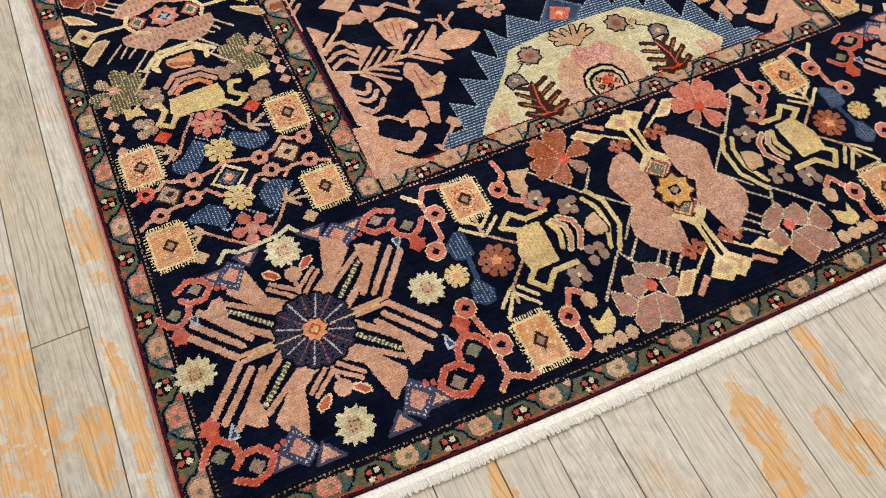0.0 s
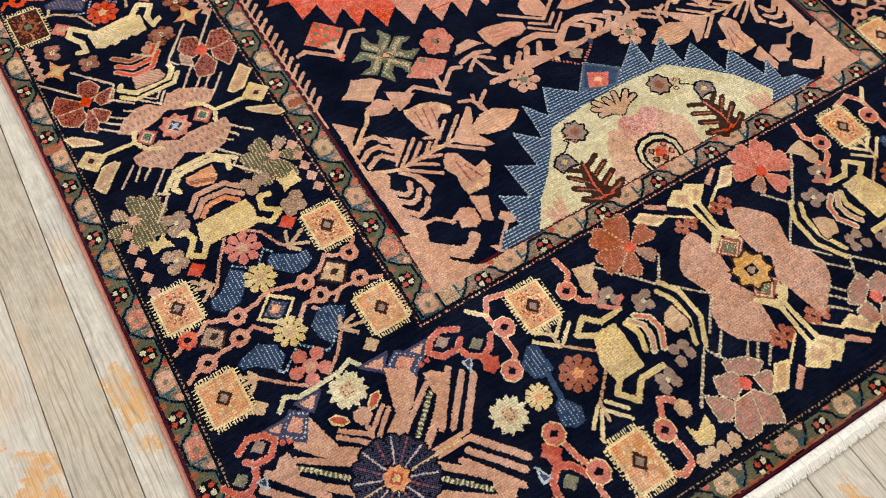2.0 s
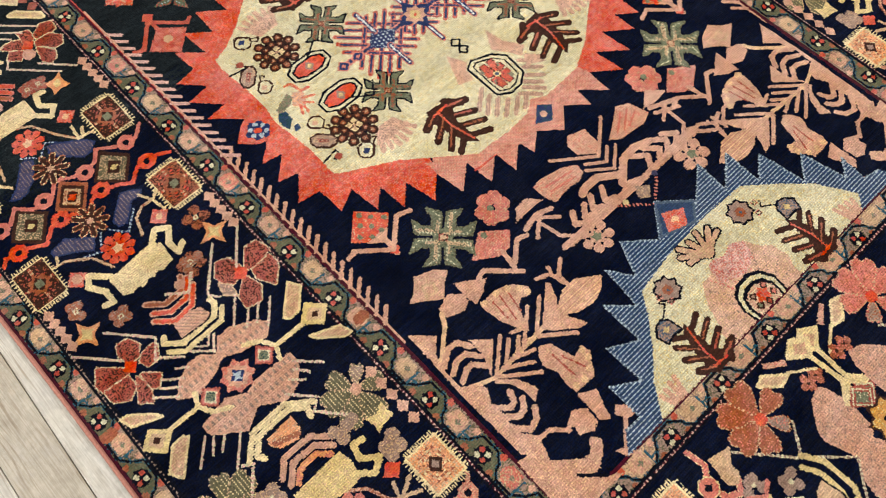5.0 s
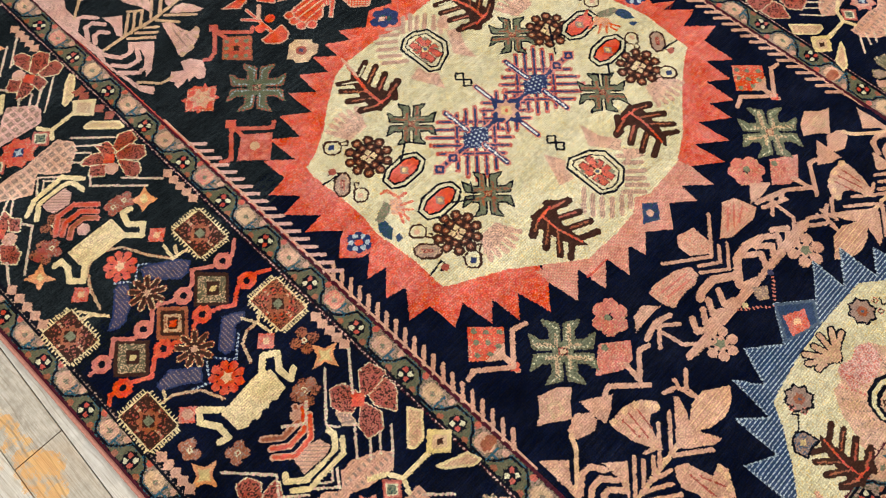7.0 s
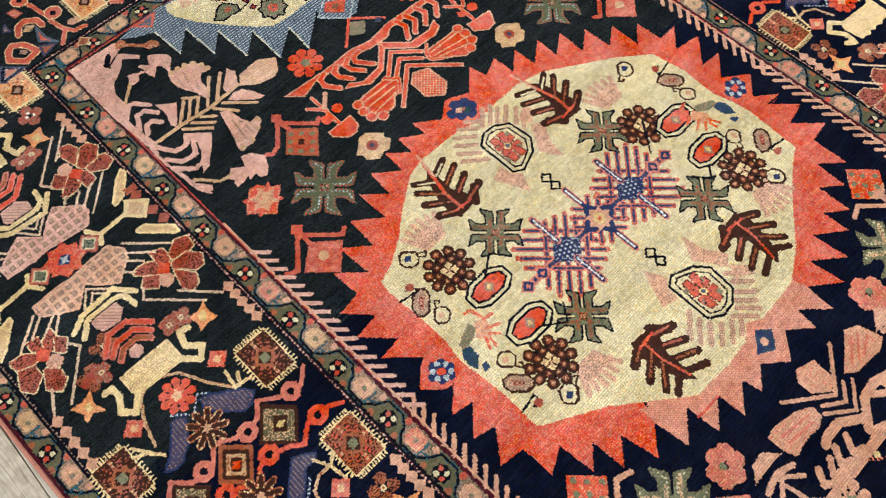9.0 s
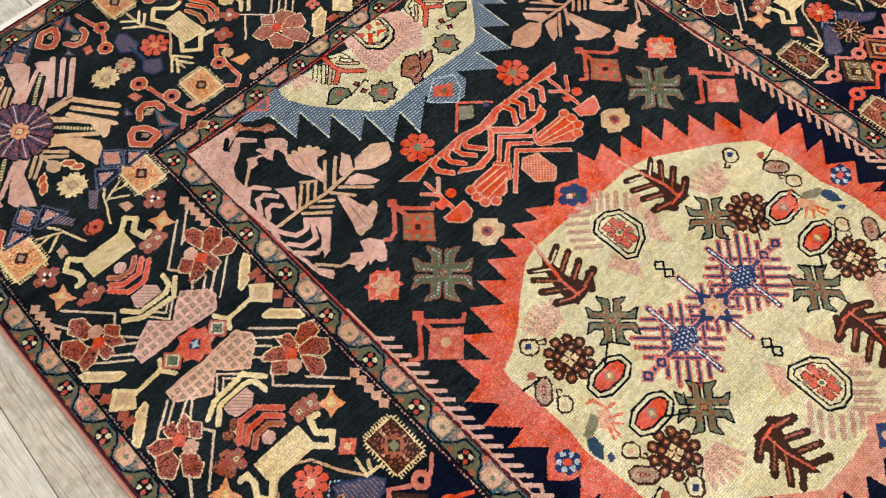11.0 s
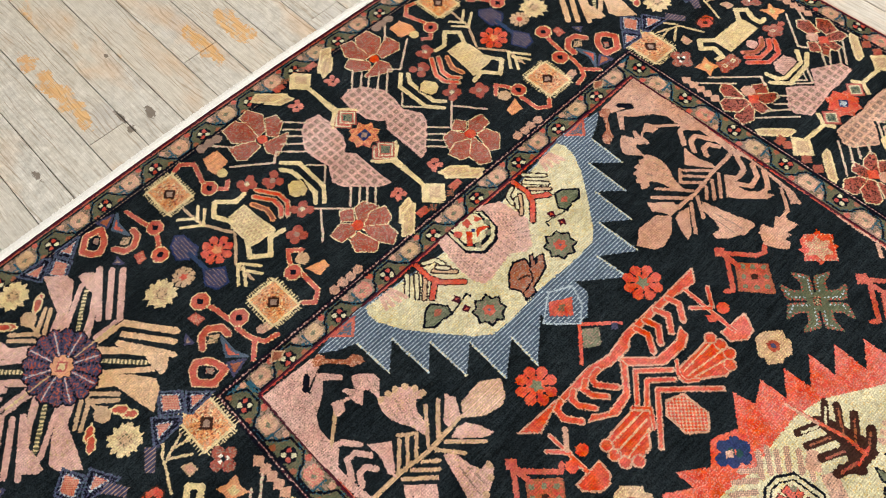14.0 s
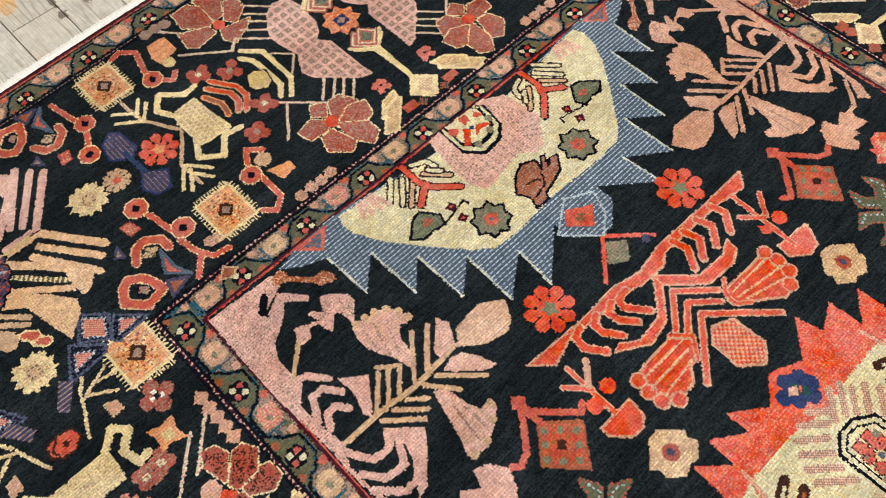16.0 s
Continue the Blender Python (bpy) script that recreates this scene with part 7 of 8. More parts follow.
    fill([(48, 1279), (60, 1257), (49, 1236), (50, 1206), (56, 1178), (58, 1159), (73, 1139), (62, 1128), (52, 1149), (44, 1236)], (pink, "taupe", "salt"))
    begin("bone_figure")
    fill([(120, 1450), (133, 1453), (138, 1445), (136, 1440), (154, 1419), (167, 1418), (174, 1408), (171, 1399), (155, 1404), (150, 1414), (131, 1436), (123, 1438), (117, 1441)], ("rust", "salmon", "speck"))


def far_tree(d, e):
    # long bar with curls, nested angles, two cups, a leaf and berry stalks in coral with a pale dotted edge
    begin("long_bar")
    shape([(245, 1185), (316, 1180), (377, 1181), (409, 1173), (448, 1180), (521, 1177), (590, 1176), (574, 1159), (535, 1166), (446, 1169), (432, 1160), (399, 1161), (380, 1168), (295, 1173), (266, 1165)], d, e, 2.4)
    begin("curl")
    line([(381, 1170), (367, 1168), (364, 1158), (381, 1136)], 10, e)
    line([(381, 1170), (367, 1168), (364, 1158), (380, 1137)], 6.4, d)
    begin("curl")
    line([(358, 1171), (348, 1165), (349, 1153), (362, 1137)], 10, e)
    line([(358, 1171), (348, 1165), (349, 1153), (361, 1138)], 6.4, d)
    begin("curl")
    line([(337, 1173), (327, 1167), (327, 1155), (339, 1138)], 10, e)
    line([(337, 1173), (327, 1167), (327, 1155), (338, 1139)], 6.4, d)
    begin("curl")
    line([(314, 1175), (303, 1172), (300, 1157), (314, 1138)], 10, e)
    line([(314, 1175), (303, 1172), (300, 1157), (313, 1139)], 6.4, d)
    begin("curl")
    line([(463, 1172), (467, 1155), (453, 1134)], 10, e)
    line([(463, 1172), (467, 1155), (453, 1136)], 6.4, d)
    begin("curl")
    line([(481, 1172), (486, 1153), (469, 1135)], 10, e)
    line([(481, 1172), (486, 1153), (470, 1136)], 6.4, d)
    begin("curl")
    line([(503, 1171), (509, 1154), (492, 1135)], 10, e)
    line([(503, 1171), (509, 1154), (493, 1136)], 6.4, d)
    begin("curl")
    line([(528, 1171), (533, 1154), (517, 1135)], 10, e)
    line([(528, 1171), (533, 1154), (518, 1137)], 6.4, d)
    begin("angled_wing")
    shape([(414, 1162), (449, 1126), (487, 1123), (506, 1132), (504, 1117), (487, 1109), (449, 1112), (411, 1148)], d, e, 2.4)
    begin("angled_wing")
    shape([(414, 1159), (414, 1147), (383, 1117), (353, 1111), (319, 1132), (329, 1135), (347, 1122), (381, 1126)], d, e, 2.4)
    begin("nested_angle")
    line([(450, 1101), (415, 1134), (381, 1103)], 8, e)
    line([(449, 1102), (415, 1134), (382, 1104)], 4.6, d)
    begin("nested_angle")
    line([(441, 1091), (415, 1115), (388, 1093)], 8, e)
    line([(440, 1092), (415, 1115), (389, 1094)], 4.6, d)
    begin("nested_angle")
    line([(475, 1039), (415, 1097), (358, 1046)], 8.4, e)
    line([(474, 1040), (415, 1097), (359, 1047)], 4.8, d)
    begin("long_leaf")
    shape([(411, 1080), (434, 1070), (435, 1032), (416, 1017), (394, 1036), (396, 1068)], (d, e, "check"), e, 3)
    for body, lobes, ridges, hook in (
            ([(452, 1096), (462, 1096), (511, 1094), (522, 1089), (529, 1074), (524, 1060), (511, 1049), (493, 1046), (478, 1058), (462, 1069), (447, 1080), (447, 1089)],
             [(521, 1093), (523, 1078), (521, 1062), (508, 1052)], [[(459, 1089), (516, 1088)], [(458, 1081), (520, 1071)], [(462, 1074), (512, 1060)]], [(464, 1105), (451, 1092), (450, 1078), (463, 1068)]),
            ([(371, 1103), (378, 1093), (388, 1086), (371, 1067), (361, 1069), (350, 1056), (331, 1054), (310, 1072), (309, 1088), (312, 1099), (330, 1102)],
             [(312, 1096), (310, 1081), (312, 1066), (325, 1055)], [[(375, 1092), (319, 1094)], [(374, 1082), (314, 1081)], [(367, 1072), (318, 1067)]], [(372, 1105), (389, 1088), (372, 1068)])):
        begin("fluted_cup")
        shape(body, (d, "madder", "salt"), e, 3)
        for x, y in lobes:
            round_(x, y, 9.4, e, sides=9)
        for x, y in lobes:
            round_(x, y, 7, d, sides=9)
        for p in ridges:
            line(p, 2.6, e, "peach")
        line(hook, 6, e)
        line(hook, 3, d)
    begin("berry_stalk")
    shape([(538, 1088), (583, 1083), (571, 1060), (554, 1057), (536, 1072)], d, e, 2.4)
    line([(556, 1161), (552, 1077)], 7, e)
    line([(556, 1161), (552, 1077)], 4, d)
    line([(580, 1142), (560, 1119)], 7, e)
    line([(580, 1142), (560, 1119)], 4, d)
    line([(539, 1139), (558, 1119)], 7, e)
    line([(539, 1139), (558, 1119)], 4, d)
    fill([(543, 1118), (556, 1109), (555, 1098), (539, 1107)], d)
    round_(569, 1108, 9, d, sides=8)
    begin("berry_stalk")
    shape([(249, 1090), (291, 1090), (288, 1069), (276, 1061), (264, 1063), (248, 1079)], d, e, 2.4)
    line([(271, 1154), (270, 1091)], 7, e)
    line([(271, 1154), (270, 1091)], 4, d)
    line([(253, 1144), (273, 1122)], 7, e)
    line([(253, 1144), (273, 1122)], 4, d)
    line([(291, 1147), (273, 1127)], 7, e)
    round_(286, 1114, 9, d, sides=8)
    round_(261, 1109, 9, d, sides=8)
    begin("framed_box")
    fill([(411, 1223), (430, 1208), (412, 1189), (391, 1203)], ("sage", "taupe", "speck"))
    line([(414, 1230), (373, 1190)], 5, d)
    line([(417, 1228), (455, 1192)], 5, d)
    lozenge(446, 1195, 13, 13, "purple")
    begin("blossom")
    put(308, 1212)
    blossom(31, "coral", "sage", 8)
    put(524, 1210)
    blossom(31, "coral", "sage", 8)


def far_half_medallion_side():
    begin("blue_half_medallion", "cream half medallion with blue saw-toothed edge")
    fill([(423, 1437), (215, 1464), (161, 1460), (134, 1453), (156, 1437), (181, 1426), (184, 1363), (220, 1398), (221, 1326), (253, 1357), (254, 1287), (291, 1318), (288, 1247), (336, 1283), (331, 1230), (388, 1278), (389, 1253), (419, 1229), (440, 1244), (443, 1292)], ("slate", "pale_blue", "dash"))
    line([(181, 1426), (184, 1363)], 2.6, "pale_blue", "cream")
    line([(220, 1398), (221, 1326)], 2.6, "pale_blue", "cream")
    line([(253, 1357), (254, 1287)], 2.6, "pale_blue", "cream")
    line([(291, 1318), (288, 1247)], 2.6, "pale_blue", "cream")
    line([(336, 1283), (331, 1230)], 2.6, "pale_blue", "cream")
    begin("cream_ground")
    fill([(423, 1437), (226, 1459), (220, 1446), (223, 1428), (240, 1396), (270, 1357), (301, 1320), (322, 1303), (354, 1301), (414, 1304), (458, 1306)], ("cream", "gold", "salt"))

def small_flower(dye, heart, r=21):
    """Eight dark-edged petals."""
    begin("blossom")
    star(0, 0, 8, r + 2, 0.84 * r, "dusk", 0.2)
    star(0, 0, 8, r - 1.6, 0.7 * r, (dye, "taupe", "salt"), 0.2)
    star(0, 0, 6, 0.42 * r, 0.32 * r, heart)
    lozenge(0, 0, 5, 5, "slate")


def near_half_medallion():
    begin("blue_half_medallion", "cream half medallion with blue saw-toothed edge")
    rim = [(166, 59), (191, 57), (192, 109), (228, 86), (227, 145), (267, 123), (268, 187), (300, 156), (308, 219), (331, 185), (353, 234), (395, 199), (434, 242), (477, 206), (473, 199),
           (526, 239), (522, 185), (569, 223), (567, 162), (603, 190), (613, 118), (646, 149), (660, 81), (683, 106), (678, 63), (704, 58), (718, 36), (144, 36)]
    fill(rim, ("blue", "pale_blue", "dash"))
    line(rim[:-2], 2.4, "pale_blue", "slate")
    begin("cream_ground")
    fill([(208, 36), (217, 48), (236, 74), (267, 102), (300, 138), (320, 166), (384, 176), (460, 180), (540, 176), (576, 147), (619, 107), (651, 55), (632, 36)], ("cream", "gold", "salt"))
    begin("rose_fan")
    fill([(348, 36), (349, 56), (358, 70), (366, 92), (386, 118), (402, 118), (422, 131), (440, 124), (458, 130), (476, 121), (486, 100), (499, 90), (503, 66), (494, 47), (496, 36)], ("ghost", "tan", "speck"))
    fill([(404, 100), (412, 128), (422, 131), (440, 124), (458, 130), (476, 119), (470, 96), (440, 88)], ("mauve", "rose", "speck"))
    for k in range(13):
        a = radians(8 + 164 * k / 12)
        line([(430 + 40 * math.cos(a), 42 + 46 * math.sin(a)), (428 + 66 * math.cos(a), 42 + 82 * math.sin(a))], 2.2, "rose" if 3 < k < 9 else "taupe", "ghost")
    begin("ringed_octagon")
    for k, d in ((1.0, "dusk"), (0.9, ("cream", "gold", "salt")), (0.77, "dusk"), (0.66, ("ghost", "cream", "speck"))):
        fill([(430 + 36 * k * a, 36 + 52 * k * b) for a, b in ((-0.92, 0), (-1, 0.4), (-0.8, 0.78), (-0.36, 0.97), (0.24, 1), (0.72, 0.84), (1, 0.46), (0.9, 0))], d)
    star(432, 53, 6, 13, 8, ("coral", "rose", "speck"), 0.3)
    for a, b, d in ((418, 46, "sage"), (447, 47, "rose"), (420, 60, "taupe"), (444, 62, "rose"), (432, 42, "brick")):
        shape([(a - 5, b), (a, b + 5), (a + 5, b), (a, b - 5)], d, "brown", 2)
    for x, y, e in ((320, 63, 1), (548, 63, -1)):
        put(x, y, 0, e * 0.84, 0.84)
        dark_leaf(None)
    put(0, 0)
    for x, y in ((346, 144), (508, 150)):
        put(x, y)
        small_flower("taupe", "rust", 20)
    for x, y, e in ((302, 108, -1), (562, 110, 1)):
        put(x, y, 0, e, 1)
        begin("heart_drop")
        shape([(-16, -12), (-13, 8), (-4, 15), (8, 12), (17, 2), (12, -14), (0, -10)], ("taupe", "slate", "speck"), "dusk", 3)
        lozenge(0, 1, 11, 10, "gold")
        line([(-8, 13), (-26, 26), (-20, 33)], 2.4, "dusk")
        for a, b in ((-36, 22), (-28, 36)):
            ring([(a - 3, b - 3), (a + 3, b - 3), (a + 3, b + 3), (a - 3, b + 3)], 2, "brown", "rose")
    put(428, 152)
    begin("small_bush")
    for w, d in ((12.0, "dusk"), (7.4, ("tan", "salmon", "speck"))):
        for a, b in ((-34, 10), (-26, 20), (-8, 17), (10, 20), (28, 14), (34, 2), (-30, -4)):
            line([(0, -10), (a * 0.5, b * 0.3 - 4), (a, b)], w, d)
        round_(0, -8, 8 + w * 0.4, d, sides=8)
    for x, e in ((244, 1), (622, -1)):
        put(x, 47, 0, e, 1)
        begin("faint_leaf")
        for a in (-14, -4, 7, 17):
            line([(a * 0.6, -8), (a, 12 + a * 0.2)], 7, ("ghost", "salmon", "speck"))
    put(0, 0)
    begin("blue_box")
    shape([(434, 240), (475, 206), (452, 183), (401, 200)], "blue", "slate", 4)
    fill([(428, 224), (457, 208), (441, 188), (412, 198)], ("rose", "coral", "speck"))
    lozenge(435, 205, 14, 12, "peach")


def far_half_medallion():
    begin("rose_fan")
    put(MIDX, 1463)
    fan = [(33, 0), (59, -15), (62, -33), (66, -67), (49, -86), (38, -102), (24, -103), (4, -88), (-9, -91), (-42, -98), (-55, -97), (-64, -81), (-64, -51), (-61, -32), (-55, 0)]
    fill(fan, ("mauve", "ghost", "speck"))
    for k in range(9):
        a = -50 + 10 * k
        line([(30 + 2 * (k % 2), -12 - 8 * k), (58 - 2 * abs(k - 4), -34 - 7 * k)], 2.6, "taupe", "mauve")
        line([(-42, -14 - 8 * k), (-60, -30 - 7 * k)], 2.6, "taupe", "mauve")
        line([(a, -62), (a + 2, -92)], 2.6, "taupe", "mauve")
    begin("ringed_octagon")
    for k, d in ((1.0, "dusk"), (0.91, ("cream", "gold", "salt")), (0.8, "dusk"), (0.7, ("cream", "gold", "salt"))):
        fill([(-4 + 36 * k * a, -64 * k * b) for a, b in ((-0.9, 0), (-0.96, 0.68), (-0.42, 1.0), (0.34, 0.95), (0.82, 0.7), (0.96, 0.16), (0.7, 0))], d)
    for p in ([(14, -6), (21, -19), (7, -15)], [(3, -22), (18, -35), (3, -33), (-9, -35)], [(-13, -17), (-6, -24), (-24, -41), (-29, -36)], [(-26, -4), (-17, -13), (-26, -21), (-31, -10)], [(-8, -2), (4, -2), (2, -14), (-8, -15)]):
        fill(p, ("madder", "coral", "speck"))
    for x, y in ((9, -41), (-16, -46), (20, -27)):
        lozenge(x, y, 13, 13, ("sage", "taupe", "speck"))
    lozenge(-5, -23, 8, 8, "indigo")
    for s in (1, -1):
        put(MIDX - (4 if s < 0 else 0), 1463, 0, s, 1)
        begin("red_spray")
        for p, d in (([(88, -30), (66, -54)], "tan"), ([(90, -12), (74, -18), (70, -32)], "cream"), ([(119, -8), (141, -32)], "cream"), ([(110, -18), (133, -45)], "cream"), ([(104, -30), (127, -53)], "tan"), ([(80, -30), (70, -42)], "cream")):
            line(p, 9.4, "dusk", "brown")
            line(p, 5, d)
        for w, d in ((10.6, "dusk"), (7.6, ("coral", "tile", "speck"))):
            line([(99, -6), (100, -34), (92, -52), (69, -74)], w, d)
            line([(97, -44), (119, -60)], w, d)
        begin("heart_drop")
        shape([(127, -65), (139, -68), (158, -85), (146, -96), (133, -94), (117, -98), (112, -85)], ("sage", "moss", "speck"), "dusk", 3)
        lozenge(129, -82, 15, 12, ("rust", "tile", "speck"))
        line([(79, -97), (80, -89), (109, -96), (128, -97)], 2.4, "dusk")
        for a, b in ((96, -86), (97, -106)):
            star(a, b, 4, 7.4, 4.6, "maroon", 0.4)
            rect(a, b, 3.4, 3.4, "tile")
        put(MIDX + (66 if s > 0 else -80), 1333)
        small_flower("sage", "tile", 24)
        put(MIDX + s * 165, 1444)
        begin("faint_leaf")
        for a in (-14, -4, 7, 17):
            line([(a * 0.6, 10), (a, -10 - a * 0.2)], 6.4, ("ghost", "mauve", "speck"))
    put(MIDX, 1463)
    begin("small_bush")
    shape([(-20, -110), (-3, -102), (14, -109), (10, -124), (21, -111), (27, -112), (19, -126), (29, -119), (38, -123), (24, -140), (5, -146), (-11, -150), (-14, -157), (-33, -157), (-28, -142), (-36, -127)], ("rust", "taupe", "speck"), "dusk", 3)
    line([(-24, -146), (-2, -140), (6, -126)], 2.4, "dusk")
    line([(-18, -126), (-4, -130), (-2, -140)], 2.4, "brown")
    for x in (-240, 240):
        begin("edge_box")
        shape([(x - 20, -4), (x, -24), (x + 20, -4)], ("slate", "rust", "speck"), "tile", 4)
    begin("blue_box")
    shape([(-3, -170), (28, -187), (15, -216), (-8, -233), (-43, -197)], ("slate", "pale_blue", "dash"), "pale_blue", 2.4)
    fill([(-14, -181), (15, -198), (-6, -218), (-29, -196)], ("tile", "coral", "speck"))
    lozenge(-8, -199, 14, 12, ("olive", "rust", "speck"))


# ---- colours of the two ends ----
NEAR_C = dict(far=False, dots="cream", cord="taupe", stripe_edge="cream", point_heart="gold", edge_bud="tan", link_edge="straw", wing="salmon", wing_mark="taupe", wing_pattern="salt", stalk="gold", box="tan", heart="rose", bud="rust", star="gold",
              petal="taupe", petal_mix="rose", petal_edge="tan", bar="gold", lid="tan", stripes=["salmon", "rose"], cross="taupe", point="gold",
              link="rose", block="gold")
FAR_C = dict(NEAR_C, far=True, dots="cream", cord="mauve", stripe_edge="tan", point_heart="gold", edge_bud="taupe", link_edge="straw", wing="mauve", wing_mark="taupe", wing_pattern="blocks", stalk="straw", petal="brick", bud="rose", petal_mix="taupe", petal_edge="straw", star="orange",
             bar="straw", lid="gold", stripes=["coral", "rose"], cross="brick", point="orange", link="tile", block="orange")
SIDE_A = dict(NEAR_C, bar="straw", point="orange", cross="rust", star="rose", dots="cream", cord="mauve", edge_bud="salmon", stripe_edge="salmon", petal="brick", petal_mix="brown", wing="salmon", wing_mark="taupe", wing_pattern="marks", stripes=["coral", "rust"], lid="salmon")
SIDE_B = dict(FAR_C, edge_bud="salmon", point="orange", stripe_edge="rose", petal="brick", petal_mix="brown", heart="coral", star="coral", wing="mauve", wing_other="ghost", wing_pattern="blocks", lid="mauve", bar="straw", stripes=["coral", "rust"])

# ---- grounds ----
DYE[:] = NAMES.index("navy")
put(0, 0)
begin("border_ground", "navy ground of the broad border")
rect(MIDX, (NEAR + FAR) / 2, RIGHT - LEFT, FAR - NEAR, ("navy", "dusk", "speck"))
for y0, y1, mix in ((840, 880, ("soot", "navy", "speck")), (880, FAR, ("black", "soot", "speck"))):
    fill([(LEFT, y0), (RIGHT, y0), (RIGHT, y1), (LEFT, y1)], mix)
begin("field_ground", "navy to black ground of the field")
rect(MIDX, 360, 770, 720, ("navy", "dusk", "speck"))
for k in range(8):
    rect(MIDX, 740 + 50 * k, 770, 52, ("black", "soot", "speck") if k > 2 else ("navy", "dusk", "speck"))
rect(MIDX, 1300, 770, 340, ("black", "soot", "speck"))
for k in range(5):
    rect(MIDX, 855 + 9 * k, 770, 5, ("black", "navy", "speck"))

# stripes that frame field and border
WARM, COOL, GREEN = ("tan", "taupe", "speck"), ("taupe", "olive", "speck"), ("olive", "moss", "speck")
for x0, y0, x1, y1, w, start, step, side, tints in (
        (-280, -333, 1128, -333, 30, 60, 94, 1, (GREEN, GREEN)), (1128, 1878, -280, 1878, 34, 36, 94, -1, (GREEN, COOL)),
        (-299, 1860, -299, -317, 29, 40, 93.3, 1, (GREEN, COOL)), (1147, 1860, 1147, -317, 29, 40, 93.3, -1, (GREEN, COOL)),
        (22, 1496, 22, 4, 32, 31, 93.3, 1, (GREEN, COOL)), (826, 1496, 826, 4, 32, 31, 93.3, -1, (GREEN, COOL)),
        (38, 19, 810, 19, 30, 65, 97.7, 1, (("taupe", "olive", "speck"), WARM)), (810, 1480, 38, 1480, 30, 73, 91, -1, (GREEN, COOL))):
    guard_stripe(x0, y0, x1, y1, w, start, step, side, tints)
dotted_frame(-281, -316, 1129, 1858, "taupe", "dusk")
dotted_frame(1, 2, 847, 1500, "mauve", "maroon")
begin("field_outline")
put(0, 0)
ring([(41, 36), (807, 36), (807, 1463), (41, 1463)], 5.4, "maroon")
line([(43, 760), (43, 1461), (805, 1461), (805, 760)], 2.0, "madder")
begin("edge_line")
ring([(LEFT + 2, NEAR + 3), (RIGHT - 2, NEAR + 3), (RIGHT - 2, FAR - 3), (LEFT + 2, FAR - 3)], 4.0, "maroon")
line([(LEFT, NEAR + 7), (RIGHT, NEAR + 7)], 2.4, "rust")
line([(LEFT, FAR - 7), (RIGHT, FAR - 7)], 2.6, "brick")

# ---- borders ----
for right in (False, True):
    mirror(right)
    put(0, 0)
    near_cell()
    put(0, 0)
    middle_cell()
    for x, y, dark in ((-39, 888, True), (-257, 891, True), (-33, 727, False), (-255, 724, True)):
        put(x, y)
        cell_square(dark)
    for x, y, warm in ((-31, 190, True), (-248, 179, True), (-29, 49, False), (-247, 43, False)):
        put(x, y)
        wide_square(warm)
    for c, x, y, up in ((SIDE_A, -138, 442, 1), (SIDE_A, -144, 438, -1), (SIDE_B, -142, 1188, 1), (SIDE_B, -142, 1188, -1)):
        put(x, y, 0, 1, 1 if y < 900 else -up)
        if y < 900:
            (unit_half if up > 0 else near_unit_half)(dict(c, wing_other=c["wing"]))
        else:
            far_unit_half(c if up < 0 else dict(c, wing_other=c["wing"]))
    for c, x, y, far in ((SIDE_A, -138, 442, False), (SIDE_B, -142, 1188, True)):
        for s in (1, -1):
            put(x, y, 0, s, s)
            (far_unit_middle if far else unit_middle)(c, s)
        put(x, y)
        begin("centre_star")
        star(0, 0, 8, 24 if not far else 29, 18 if not far else 22, (c["star"], "salmon", "salt"), 0.39)
        star(0, 0, 8, 17, 13, "salmon" if not far else "coral", 0.2)
        lozenge(0, 0, 22, 20, "indigo")
        star(0, 0, 4, 8, 4, "pale_blue", 0.4)
    for x, y0, y1 in ((-272, 932, 1005), (-10, 620, 676), (-10, 940, 1000), (-272, 620, 676), (-12, 250, 330), (-264, 215, 310), (-14, 1338, 1393), (-272, 1338, 1393)):
        begin("edge_steps")
        put(0, 0)
        for k in range(5):
            lozenge(x, y0 + (y1 - y0) * k / 4, 18, 20, "salmon")
    for x in (-245, -33):
        put(x, 1481, 0, 1.04)
        wide_square(True)
    for far in (False, True):
        put(-128 if far else -121, 1689 if far else -145, 0, 1.0, 1.18 if far else 1.0)
        corner_rosette(dict(far=far, disc=("purple", "brick", "speck") if far else ("purple", "dusk", "weave"), ring_edge="straw" if far else "salmon", fan3="peach" if far else "salmon", fan="mauve" if far else "salmon", fan2="tan" if far else "salmon", heart="orange", pale="straw" if far else "cream", ring="tile"))
    for e in (1, -1):
        put(-128 if e > 0 else -152, 1689, 0, e, 1)
        far_corner_growth()
mirror(False)
NEAR_END = dict(NEAR_C, flower="rust", pale="straw", block="tan", lid="gold", stripes=["rose", "salmon"], wing_mark="taupe")
for s in (1, -1):
    put(415, -150, 0, s, 1)
    end_half(NEAR_END if s > 0 else dict(NEAR_END, petal="taupe"))
    for e in (1, -1):
        put(415, -150, 0, s, e)
        end_middle(NEAR_END)
    for dx, dy, warm in ((-278, 101, True), (-285, -118, False)):
        put(415 + s * dx, -150 + dy)
        wide_square(warm)
    put(415 + s * 118, -150 + 104, -s * 42)
    five_petals("rose" if s > 0 else "rust", "tan", "coral", "rust" if s > 0 else "rose")
put(415, -150)
begin("centre_star")
star(0, -6, 8, 33, 24, "brown", 0.39)
star(0, -6, 8, 28, 21, ("ochre", "gold", "salt"), 0.39)
rect(0, -6, 16, 15, "dusk")
lozenge(0, -6, 14, 13, "taupe")
